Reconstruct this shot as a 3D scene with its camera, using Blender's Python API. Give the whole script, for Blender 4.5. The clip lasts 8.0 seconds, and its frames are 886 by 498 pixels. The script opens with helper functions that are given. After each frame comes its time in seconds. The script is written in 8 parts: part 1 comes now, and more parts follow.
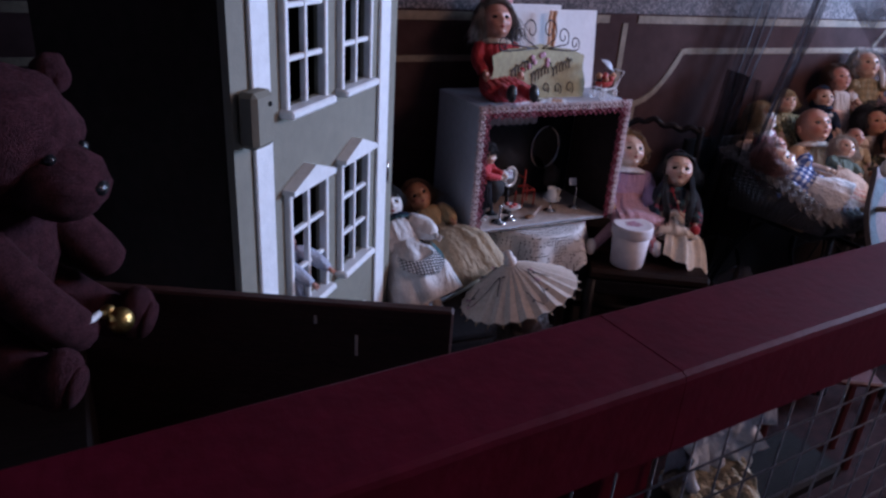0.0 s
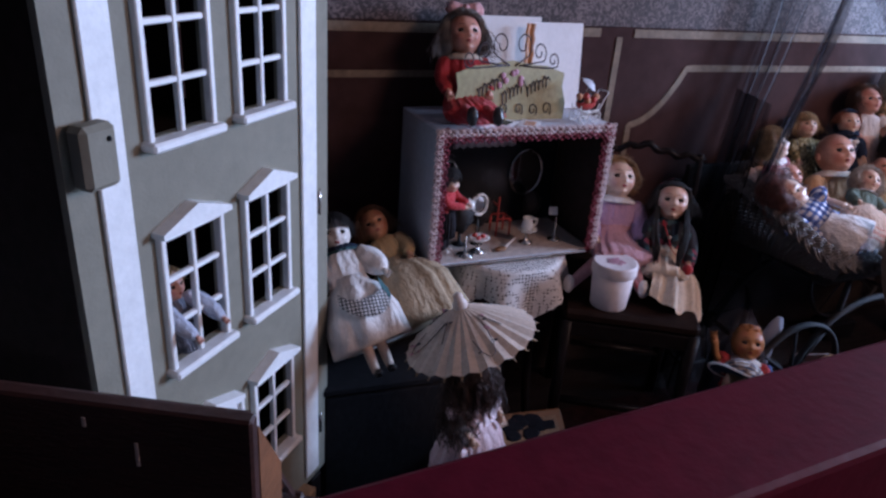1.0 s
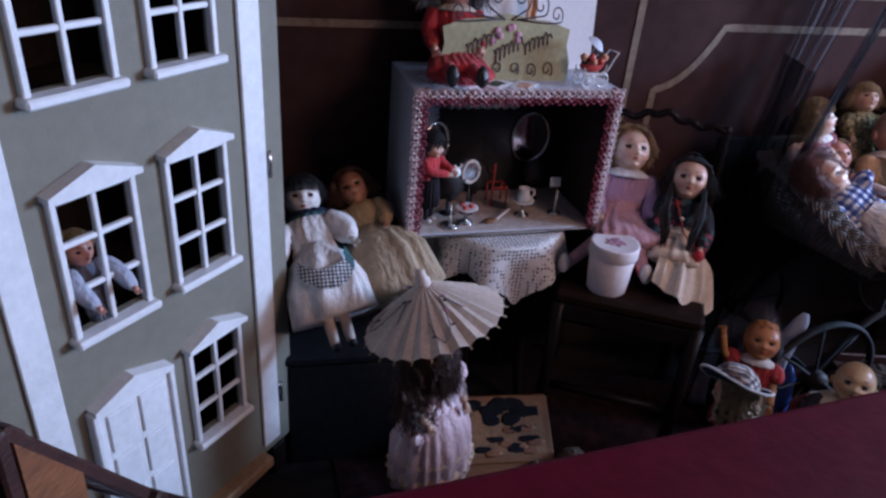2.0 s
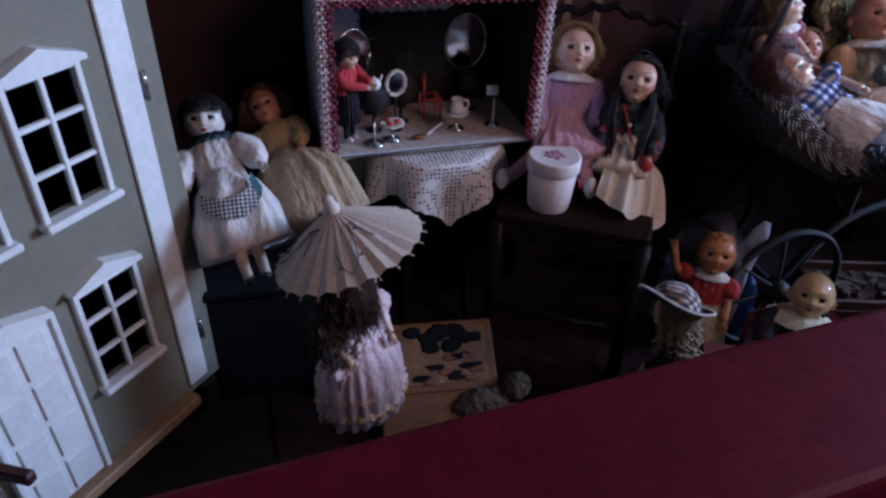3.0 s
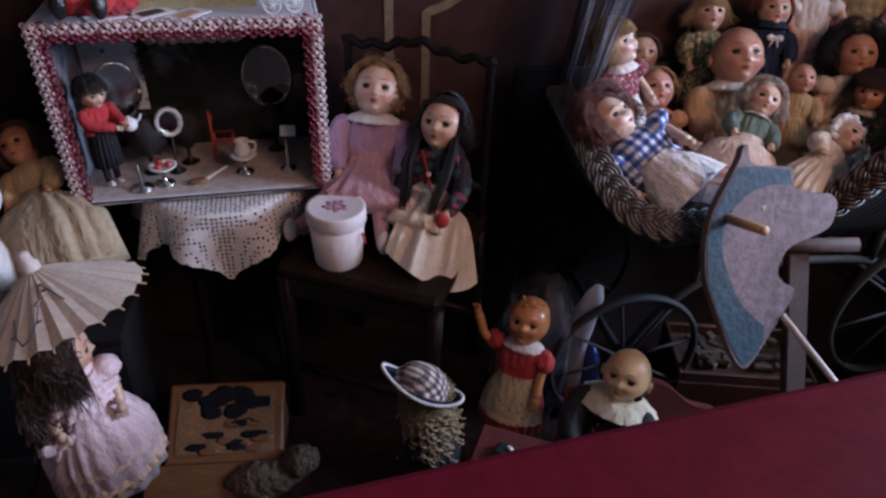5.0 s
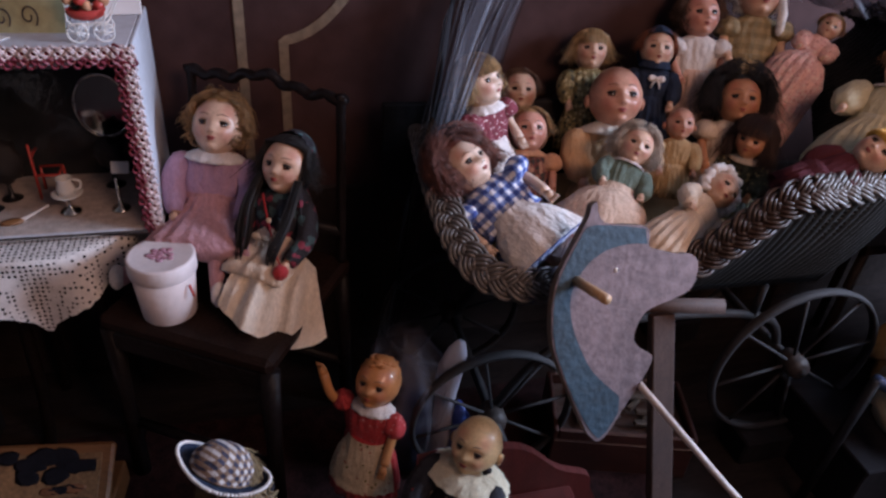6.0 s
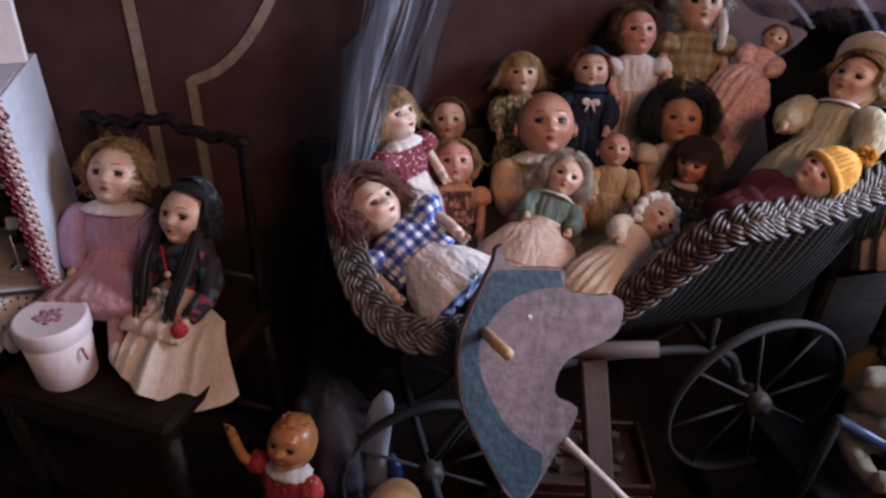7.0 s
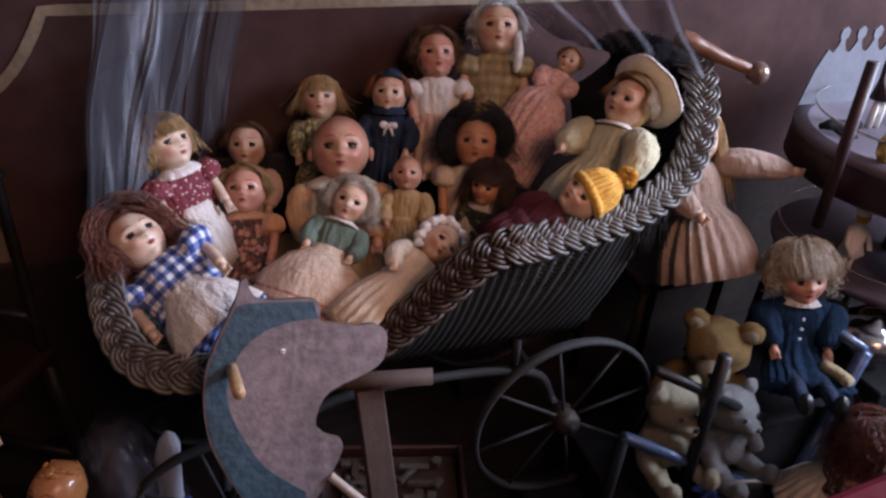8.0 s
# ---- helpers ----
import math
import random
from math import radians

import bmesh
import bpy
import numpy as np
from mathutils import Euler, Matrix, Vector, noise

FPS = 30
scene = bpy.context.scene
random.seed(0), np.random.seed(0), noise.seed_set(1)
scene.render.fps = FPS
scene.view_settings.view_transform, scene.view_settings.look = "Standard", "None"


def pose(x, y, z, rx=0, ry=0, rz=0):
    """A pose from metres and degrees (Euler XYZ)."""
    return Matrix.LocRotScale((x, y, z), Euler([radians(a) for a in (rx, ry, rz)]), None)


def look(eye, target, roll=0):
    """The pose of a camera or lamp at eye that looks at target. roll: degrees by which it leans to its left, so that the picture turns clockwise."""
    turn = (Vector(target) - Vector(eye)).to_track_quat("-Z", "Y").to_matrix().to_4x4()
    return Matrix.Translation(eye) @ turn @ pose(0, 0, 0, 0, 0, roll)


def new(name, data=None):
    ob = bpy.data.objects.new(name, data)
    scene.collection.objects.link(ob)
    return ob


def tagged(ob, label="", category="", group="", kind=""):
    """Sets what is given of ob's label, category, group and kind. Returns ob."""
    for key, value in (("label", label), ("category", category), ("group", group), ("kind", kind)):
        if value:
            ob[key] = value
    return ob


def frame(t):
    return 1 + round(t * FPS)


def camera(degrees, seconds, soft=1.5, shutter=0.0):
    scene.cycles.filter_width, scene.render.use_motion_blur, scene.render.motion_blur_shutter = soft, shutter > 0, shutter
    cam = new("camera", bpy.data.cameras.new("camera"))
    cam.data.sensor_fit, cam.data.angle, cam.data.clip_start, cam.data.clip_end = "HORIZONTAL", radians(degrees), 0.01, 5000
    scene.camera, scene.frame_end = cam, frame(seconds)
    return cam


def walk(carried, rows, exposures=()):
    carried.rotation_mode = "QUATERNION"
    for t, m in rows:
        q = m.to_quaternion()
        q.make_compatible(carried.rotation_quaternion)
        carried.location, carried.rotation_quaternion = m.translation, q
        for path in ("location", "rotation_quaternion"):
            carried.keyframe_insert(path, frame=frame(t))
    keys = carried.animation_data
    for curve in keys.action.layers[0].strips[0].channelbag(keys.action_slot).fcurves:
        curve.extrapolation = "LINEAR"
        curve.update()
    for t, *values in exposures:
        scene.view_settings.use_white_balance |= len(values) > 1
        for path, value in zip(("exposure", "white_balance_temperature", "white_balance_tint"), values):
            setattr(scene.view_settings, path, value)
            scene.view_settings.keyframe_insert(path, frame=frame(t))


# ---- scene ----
cam = camera(64.6, 8.0, soft=2.6)
METRES, EYE, TILT, LEAN, TURN = 2.4, 1.5, 0.0, 0.0, 0.0
ROWS = [
    (0.0, 0.0, 0.0, 0.0, 1.69, -23.85, -3.82),
    (0.5, 0.0509, 0.0629, 0.0086, 3.07, -23.9, -4.6),
    (1.0, 0.0969, 0.0966, 0.0097, 5.69, -23.99, -4.18),
    (1.2, 0.1218, 0.1145, 0.0088, 8.57, -24.7, -5.04),
    (2.3, 0.2171, 0.1839, 0.0154, 14.52, -30.61, -2.96),
    (2.5, 0.2361, 0.1883, 0.0116, 15.9, -32.23, -1.86),
    (3.0, 0.2629, 0.2434, -0.0009, 11.93, -35.75, -2.28),
    (3.5, 0.309, 0.2985, -0.0034, 11.36, -35.06, -2.94),
    (4.0, 0.3593, 0.3316, -0.0002, 9.0, -34.81, -0.86),
    (4.2, 0.3877, 0.346, -0.002, 11.44, -34.77, -1.95),
    (5.3, 0.5121, 0.4132, -0.0009, 15.85, -34.7, -1.64),
    (5.5, 0.525, 0.4348, -0.0026, 14.58, -34.77, -1.84),
    (6.0, 0.5747, 0.482, 0.0069, 14.0, -33.98, -4.2),
    (6.5, 0.6065, 0.519, 0.0082, 14.01, -32.66, -2.74),
    (7.0, 0.6466, 0.5499, 0.0081, 13.92, -32.67, -1.52),
    (7.5, 0.7107, 0.5751, 0.0124, 11.95, -32.72, -2.82),
    (8.0, 0.7684, 0.591, 0.0145, 8.62, -31.23, -2.77),
]
walk(cam, [(t, pose(0, 0, EYE, TILT, LEAN, TURN) @ pose(METRES * x, METRES * y, METRES * z, 90 + pitch, roll, yaw)) for t, x, y, z, yaw, pitch, roll in ROWS],
     exposures=[(0.0, 0.15, 5900, 19), (0.5, 0.2, 6000, 17), (1.0, 0.3, 6050, 16), (2.5, 0.15, 5900, 14), (3.0, -0.05, 5900, 13), (3.5, -0.3, 6000, 13), (4.2, 0.0, 6500, 14), (5.5, 0.1, 7000, 17), (6.0, 0.1, 7300, 18), (7.5, 0.0, 7900, 20), (8.0, -0.1, 8000, 20)])
# ---- light ----
ANG = radians(28.0)
CU, SU = math.cos(ANG), math.sin(ANG)
FLOOR = 0.05


def uv(u, v, z=0.0):
    """A place from the room's own axes: u along the back wall, v towards it."""
    return Vector((CU * u - SU * v, SU * u + CU * v, z))


ROOM = Matrix(((CU, -SU, 0, 0), (SU, CU, 0, 0), (0, 0, 1, 0), (0, 0, 0, 1)))

world = bpy.data.worlds.new("world")
scene.world = world
world.use_nodes = True
sky = world.node_tree.nodes.new("ShaderNodeTexSky")
sky.sky_type, sky.sun_disc, sky.sun_elevation, sky.sun_rotation = "NISHITA", False, radians(35), radians(120)
world.node_tree.links.new(sky.outputs[0], world.node_tree.nodes["Background"].inputs[0])
world.node_tree.nodes["Background"].inputs[1].default_value = 0.1


def area(name, place, target, w, h, power, colour):
    lamp = bpy.data.lights.new(name, "AREA")
    lamp.shape, lamp.size, lamp.size_y, lamp.energy, lamp.color = "RECTANGLE", w, h, power, colour
    ob = new(name, lamp)
    ob.matrix_world = look(place, target)
    return ob


# daylight through the window at the end of the room, and an added warm front light, source unseen
area("window_light_end", uv(5.12, 0.60, 1.90), uv(1.2, 1.35, 0.8), 1.2, 1.1, 222, (0.50, 0.68, 1.0))
area("front_light_assumed", uv(2.95, -0.50, 2.5), uv(1.8, 1.6, 0.8), 1.0, 0.8, 30, (1.0, 0.64, 0.50))

# ---- materials ----
MATS = {}


def shade(name):
    m = bpy.data.materials.new(name)
    m.use_nodes = True
    MATS[name] = m
    nt = m.node_tree
    return m, nt, nt.nodes["Principled BSDF"]


def node(nt, kind, **kw):
    n = nt.nodes.new(kind)
    for key, value in kw.items():
        n.inputs[key].default_value = value
    return n


def coords(nt, sx=1.0, sy=1.0, sz=1.0):
    tc = nt.nodes.new("ShaderNodeTexCoord")
    mp = nt.nodes.new("ShaderNodeMapping")
    mp.inputs["Scale"].default_value = (sx, sy, sz)
    nt.links.new(tc.outputs["Object"], mp.inputs["Vector"])
    return mp.outputs[0]


def vary_colour(nt, vec, col, amount, scale):
    """The base colour with soft stains and fine grain."""
    n1 = node(nt, "ShaderNodeTexNoise", Scale=scale, Detail=5.0)
    n2 = node(nt, "ShaderNodeTexNoise", Scale=scale * 7, Detail=3.0)
    for n in (n1, n2):
        nt.links.new(vec, n.inputs["Vector"])
    add = nt.nodes.new("ShaderNodeMath")
    add.operation = "ADD"
    nt.links.new(n1.outputs[0], add.inputs[0])
    nt.links.new(n2.outputs[0], add.inputs[1])
    ramp = nt.nodes.new("ShaderNodeMapRange")
    ramp.inputs["From Min"].default_value, ramp.inputs["From Max"].default_value = 0.7, 1.3
    ramp.inputs["To Min"].default_value, ramp.inputs["To Max"].default_value = 1 - amount, 1 + amount * 0.6
    nt.links.new(add.outputs[0], ramp.inputs[0])
    mul = nt.nodes.new("ShaderNodeVectorMath")
    mul.operation = "SCALE"
    if isinstance(col, tuple):
        mul.inputs[0].default_value = col[:3]
    else:
        nt.links.new(col, mul.inputs[0])
    nt.links.new(ramp.outputs[0], mul.inputs["Scale"])
    return mul.outputs[0]


def relief(nt, b, vec, scale, strength, dist=0.004):
    n = node(nt, "ShaderNodeTexNoise", Scale=scale, Detail=4.0)
    nt.links.new(vec, n.inputs["Vector"])
    bump = node(nt, "ShaderNodeBump", Strength=strength, Distance=dist)
    nt.links.new(n.outputs[0], bump.inputs["Height"])
    nt.links.new(bump.outputs[0], b.inputs["Normal"])


def mat(name, col, rough=0.6, metal=0.0, vary=0.25, scale=6.0, bump=0.3, bscale=60.0, stretch=(1, 1, 1), coat=0.0, sheen=0.0, dist=0.004):
    m, nt, b = shade(name)
    vec = coords(nt, *stretch)
    nt.links.new(vary_colour(nt, vec, col, vary, scale), b.inputs["Base Color"])
    b.inputs["Roughness"].default_value, b.inputs["Metallic"].default_value = rough, metal
    b.inputs["Coat Weight"].default_value = coat
    b.inputs["Sheen Weight"].default_value = sheen
    if bump:
        relief(nt, b, vec, bscale, bump, dist)
    return m


def mix(nt, fac, a, b):
    n = nt.nodes.new("ShaderNodeMix")
    n.data_type = "RGBA"
    for i, val in ((0, fac), (6, a), (7, b)):
        if isinstance(val, (tuple, float, int)):
            n.inputs[i].default_value = (*val, 1) if isinstance(val, tuple) else val
        else:
            nt.links.new(val, n.inputs[i])
    return n.outputs[2]


def gingham(name, dark, mid, light, scale, rough=0.85):
    """Woven checks: dark where both stripes cross, middle where one runs."""
    m, nt, b = shade(name)
    vec = coords(nt)
    sep = nt.nodes.new("ShaderNodeSeparateXYZ")
    nt.links.new(vec, sep.inputs[0])
    facs = []
    for axis in (0, 2):
        s = nt.nodes.new("ShaderNodeMath")
        s.operation = "MULTIPLY"
        s.inputs[1].default_value = scale
        nt.links.new(sep.outputs[axis], s.inputs[0])
        f = nt.nodes.new("ShaderNodeMath")
        f.operation = "FRACT"
        nt.links.new(s.outputs[0], f.inputs[0])
        g = nt.nodes.new("ShaderNodeMath")
        g.operation = "GREATER_THAN"
        g.inputs[1].default_value = 0.5
        nt.links.new(f.outputs[0], g.inputs[0])
        facs.append(g.outputs[0])
    one = mix(nt, facs[0], light, mid)
    two = mix(nt, facs[0], mid, dark)
    nt.links.new(vary_colour(nt, vec, mix(nt, facs[1], one, two), 0.2, 6), b.inputs["Base Color"])
    b.inputs["Roughness"].default_value = rough
    relief(nt, b, coords(nt, 2.0, 2.0, 0.9), 3.0, 0.3, 0.05)
    return m


def floral(name, base, c1, c2, scale, size=0.32, rough=0.85):
    """Printed cloth: small flowers in two colours on a ground."""
    m, nt, b = shade(name)
    vec = coords(nt)
    vo = node(nt, "ShaderNodeTexVoronoi", Scale=scale)
    nt.links.new(vec, vo.inputs["Vector"])
    no = node(nt, "ShaderNodeTexNoise", Scale=scale * 2.5)
    nt.links.new(vec, no.inputs["Vector"])
    add = nt.nodes.new("ShaderNodeMath")
    add.operation = "MULTIPLY"
    nt.links.new(vo.outputs["Distance"], add.inputs[0])
    nt.links.new(no.outputs[0], add.inputs[1])
    lt = nt.nodes.new("ShaderNodeMath")
    lt.operation = "LESS_THAN"
    lt.inputs[1].default_value = size * 0.5
    nt.links.new(add.outputs[0], lt.inputs[0])
    sep = nt.nodes.new("ShaderNodeSeparateColor")
    nt.links.new(vo.outputs["Color"], sep.inputs[0])
    gt = nt.nodes.new("ShaderNodeMath")
    gt.operation = "GREATER_THAN"
    gt.inputs[1].default_value = 0.5
    nt.links.new(sep.outputs[0], gt.inputs[0])
    col = mix(nt, lt.outputs[0], base, mix(nt, gt.outputs[0], c1, c2))
    nt.links.new(vary_colour(nt, vec, col, 0.25, 5), b.inputs["Base Color"])
    b.inputs["Roughness"].default_value = rough
    relief(nt, b, coords(nt, 2.0, 2.0, 0.9), 3.0, 0.3, 0.05)
    return m


def lace(name, col, scale, cover=0.62):
    """Open crochet: thread with small holes."""
    m, nt, b = shade(name)
    vec = coords(nt)
    vo = node(nt, "ShaderNodeTexVoronoi", Scale=scale, Randomness=0.25)
    nt.links.new(vec, vo.inputs["Vector"])
    gt = nt.nodes.new("ShaderNodeMath")
    gt.operation = "GREATER_THAN"
    gt.inputs[1].default_value = 1 - cover - 0.1
    nt.links.new(vo.outputs["Distance"], gt.inputs[0])
    nt.links.new(gt.outputs[0], b.inputs["Alpha"])
    nt.links.new(vary_colour(nt, vec, col, 0.2, 8), b.inputs["Base Color"])
    b.inputs["Roughness"].default_value = 0.9
    return m


def sheer(name, col, alpha, scale=40.0, bright=None):
    """Thin net: mostly seen through, denser where threads bunch; bright paints highlights on the folds."""
    m, nt, b = shade(name)
    vec = coords(nt, 1, 1, 0.05)
    n = node(nt, "ShaderNodeTexNoise", Scale=scale, Detail=4.0)
    nt.links.new(vec, n.inputs["Vector"])
    r = nt.nodes.new("ShaderNodeMapRange")
    r.inputs["From Min"].default_value, r.inputs["From Max"].default_value = 0.35, 0.72
    r.inputs["To Min"].default_value, r.inputs["To Max"].default_value = alpha * 0.45, min(0.95, alpha * 1.6)
    nt.links.new(n.outputs[0], r.inputs[0])
    nt.links.new(r.outputs[0], b.inputs["Alpha"])
    b.inputs["Base Color"].default_value = (*col, 1)
    if bright:
        q = nt.nodes.new("ShaderNodeMapRange")
        q.inputs["From Min"].default_value, q.inputs["From Max"].default_value = 0.56, 0.70
        nt.links.new(n.outputs[0], q.inputs[0])
        nt.links.new(mix(nt, q.outputs[0], col, bright), b.inputs["Base Color"])
    b.inputs["Roughness"].default_value = 0.6
    return m


def cloth(name, col, vary=0.2, rough=0.9):
    return mat(name, col, rough, 0, vary, 2.0, 0.3, 3.0, stretch=(2.0, 2.0, 0.9), sheen=0.1 if max(col) > 0.1 else 0.0, dist=0.05)


# setting
mat("wall_paper_brown", (0.060, 0.031, 0.030), 0.85, vary=0.3, scale=2.5, bump=0.15, bscale=200)
mat("painted_band", (0.22, 0.165, 0.115), 0.7, vary=0.35, scale=8)
mat("plaster_dark", (0.22, 0.20, 0.21), 0.9, vary=0.3, scale=2)
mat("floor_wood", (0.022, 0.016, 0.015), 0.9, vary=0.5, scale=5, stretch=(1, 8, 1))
mat("rail_paint", (0.105, 0.0065, 0.019), 0.55, vary=0.22, scale=7, bump=0.12, bscale=90)
mat("wire", (0.25, 0.25, 0.27), 0.35, 0.9, vary=0.4, scale=30)
mat("dark_wood", (0.010, 0.0065, 0.006), 0.6, vary=0.45, scale=9, stretch=(1, 6, 1), bscale=80)
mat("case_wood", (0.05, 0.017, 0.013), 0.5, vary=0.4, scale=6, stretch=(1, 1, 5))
mat("carved_wood", (0.012, 0.0095, 0.010), 0.38, vary=0.4, scale=20, bump=0.6, bscale=70)
mat("red_wood", (0.10, 0.02, 0.018), 0.4, vary=0.35, scale=9, stretch=(6, 1, 1))
mat("hub_dark", (0.035, 0.024, 0.020), 0.6, vary=0.3, scale=12)
mat("maroon_dark", (0.028, 0.007, 0.012), 0.5, vary=0.3, scale=8)
mat("iron_dull", (0.020, 0.019, 0.021), 0.8, vary=0.3, scale=15)
mat("plush_tan", (0.11, 0.072, 0.045), 0.95, vary=0.4, scale=18, bump=0.9, bscale=45, dist=0.05)
mat("brown_post", (0.060, 0.032, 0.025), 0.75, vary=0.35, scale=8, stretch=(6, 6, 1))
mat("pale_wood", (0.36, 0.22, 0.12), 0.5, vary=0.3, scale=10, stretch=(6, 6, 1))
mat("puzzle_wood", (0.19, 0.08, 0.028), 0.55, vary=0.3, scale=8, stretch=(1, 6, 1))
mat("facade_paint", (0.205, 0.19, 0.145), 0.75, vary=0.12, scale=5, bump=0.15, bscale=160)
mat("white_paint", (0.78, 0.78, 0.78), 0.5, vary=0.1, scale=9, bump=0.15, bscale=120)
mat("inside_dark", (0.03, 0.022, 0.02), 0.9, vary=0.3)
mat("metal_dark", (0.022, 0.022, 0.025), 0.4, 0.6, vary=0.3, scale=15)
mat("metal_silver", (0.6, 0.58, 0.55), 0.22, 1.0, vary=0.25, scale=12)
mat("brass", (0.62, 0.42, 0.14), 0.28, 1.0, vary=0.2)
mat("wicker", (0.10, 0.09, 0.085), 0.42, vary=0.35, scale=14, bump=0.4, bscale=120)
mat("wicker_brown", (0.040, 0.022, 0.015), 0.45, vary=0.35, scale=14, bump=0.4, bscale=120)
mat("wicker_green", (0.030, 0.038, 0.042), 0.5, vary=0.35, scale=14, bump=0.4, bscale=120)
mat("cane_light", (0.36, 0.2, 0.09), 0.5, vary=0.3, scale=15)
mat("rubber_black", (0.02, 0.02, 0.022), 0.45, vary=0.3)
mat("tub_card", (0.66, 0.58, 0.58), 0.6, vary=0.1, scale=10)
mat("tub_print", (0.42, 0.2, 0.26), 0.6, vary=0.3, scale=30)
mat("paper_white", (0.78, 0.78, 0.8), 0.7, vary=0.06)
mat("paper_parasol", (0.52, 0.42, 0.35), 0.7, vary=0.2, scale=14)
mat("ink_dark", (0.05, 0.04, 0.05), 0.7)
mat("ribbon_orange", (0.55, 0.27, 0.13), 0.5, vary=0.3, scale=30)
mat("sign_cream", (0.36, 0.35, 0.2), 0.45, vary=0.25, scale=12)
mat("panel_pale", (0.12, 0.125, 0.15), 0.6, vary=0.15, scale=7)
mat("box_card", (0.52, 0.54, 0.6), 0.8, vary=0.12, scale=7)
mat("trim_white", (0.68, 0.55, 0.55), 0.9, vary=0.2, scale=40)
mat("trim_rose", (0.42, 0.16, 0.20), 0.9, vary=0.35, scale=40)
mat("trim_maroon", (0.2, 0.025, 0.045), 0.9, vary=0.35, scale=40)
mat("glass_dark", (0.02, 0.022, 0.025), 0.08, vary=0.2)
mat("porcelain", (0.75, 0.74, 0.72), 0.15, vary=0.05, coat=0.5)
mat("pram_red", (0.5, 0.06, 0.05), 0.4, vary=0.2, scale=20)
mat("horse_grey", (0.17, 0.125, 0.135), 0.75, vary=0.45, scale=9, bump=0.5, bscale=70)
mat("horse_blue", (0.025, 0.058, 0.085), 0.7, vary=0.45, scale=10, bump=0.6, bscale=80)
mat("horse_edge", (0.13, 0.085, 0.06), 0.7, vary=0.4, scale=20)
mat("stick_white", (0.6, 0.5, 0.45), 0.55, vary=0.2, scale=20)
mat("plush_brown", (0.085, 0.028, 0.036), 0.95, vary=0.55, scale=10, bump=0.8, bscale=110, dist=0.02)
# near black for supports low down: the shade there is put into the colour
mat("under_black", (0.014, 0.013, 0.015), 0.95, vary=0.3)
mat("plush_gold", (0.42, 0.25, 0.09), 0.95, vary=0.3, scale=18, bump=0.9, bscale=45, dist=0.05)
mat("plush_cream", (0.55, 0.47, 0.33), 0.95, vary=0.3, scale=18, bump=0.9, bscale=45, dist=0.05)
mat("plush_grey", (0.36, 0.36, 0.36), 0.95, vary=0.3, scale=18, bump=0.9, bscale=45, dist=0.05)
mat("black_glass", (0.01, 0.01, 0.012), 0.08)
mat("rug", (0.03, 0.012, 0.012), 0.95, vary=0.7, scale=25, bump=0.6, bscale=300)
mat("bag_film", (0.82, 0.84, 0.88), 0.25, vary=0.15, scale=40, bump=0.8, bscale=50)
mat("purple_gloss", (0.3, 0.06, 0.3), 0.2, vary=0.2)
mat("tile_ivory", (0.09, 0.07, 0.055), 0.6, vary=0.3, scale=30)
mat("green_dark", (0.01, 0.03, 0.028), 0.4)
mat("seat_cane", (0.018, 0.009, 0.007), 0.6, vary=0.5, scale=25, bump=0.6, bscale=140)
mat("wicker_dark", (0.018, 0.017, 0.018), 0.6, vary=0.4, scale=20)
mat("red_brown_handle", (0.16, 0.06, 0.03), 0.32, vary=0.3, scale=9, stretch=(1, 6, 6))
mat("metal_wood", (0.2, 0.13, 0.11), 0.25, 0.3, vary=0.3)
mat("picture_dark", (0.010, 0.010, 0.014), 0.9, vary=0.3, scale=20)
mat("tile_brown", (0.22, 0.115, 0.05), 0.6, vary=0.5, scale=20)
mat("salon_floor", (0.5, 0.42, 0.38), 0.9, vary=0.3, scale=60, bump=0.8, bscale=220)
floral("salon_blue", (0.70, 0.78, 0.86), (0.10, 0.16, 0.34), (0.16, 0.20, 0.26), 34.0, 0.24)
mat("garland_dark", (0.02, 0.025, 0.035), 0.5, vary=0.4, scale=40)
floral("salon_paper", (0.20, 0.21, 0.24), (0.10, 0.11, 0.15), (0.09, 0.09, 0.10), 28.0, 0.3)
# lighter orange copy of the case wood: light on the end is in the colour
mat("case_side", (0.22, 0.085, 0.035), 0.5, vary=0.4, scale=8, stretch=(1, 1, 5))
floral("print_lining", (0.42, 0.46, 0.50), (0.05, 0.06, 0.08), (0.12, 0.13, 0.15), 26.0, 0.22)
m, nt, b = shade("clear_glass")
b.inputs["Transmission Weight"].default_value, b.inputs["Roughness"].default_value, b.inputs["IOR"].default_value = 1.0, 0.02, 1.45
mat("blue_tube", (0.05, 0.08, 0.16), 0.25, 0.2, vary=0.3, scale=15)
mat("ribbon_blue", (0.04, 0.09, 0.35), 0.4)
mat("platform_grey", (0.09, 0.07, 0.09), 0.45, vary=0.15)
# the film's grey highlights are mixed into its colour
sheer("bag_clear", (0.10, 0.09, 0.11), 0.16, 9.0, (0.38, 0.38, 0.44))
MATS["bag_clear"].node_tree.nodes["Principled BSDF"].inputs["Roughness"].default_value = 0.18
# pale streaks in the net are window highlights put into the base colour
sheer("tulle_pale", (0.10, 0.105, 0.14), 0.6, 12.0, (0.2, 0.22, 0.28))
sheer("tulle", (0.06, 0.06, 0.075), 0.42, 12.0, (0.30, 0.32, 0.37))
# denser copy of the net, its shade put into a near-black colour
sheer("tulle_shade", (0.012, 0.011, 0.015), 0.9, 12.0)
lace("crochet", (0.66, 0.63, 0.62), 95.0, 0.60)
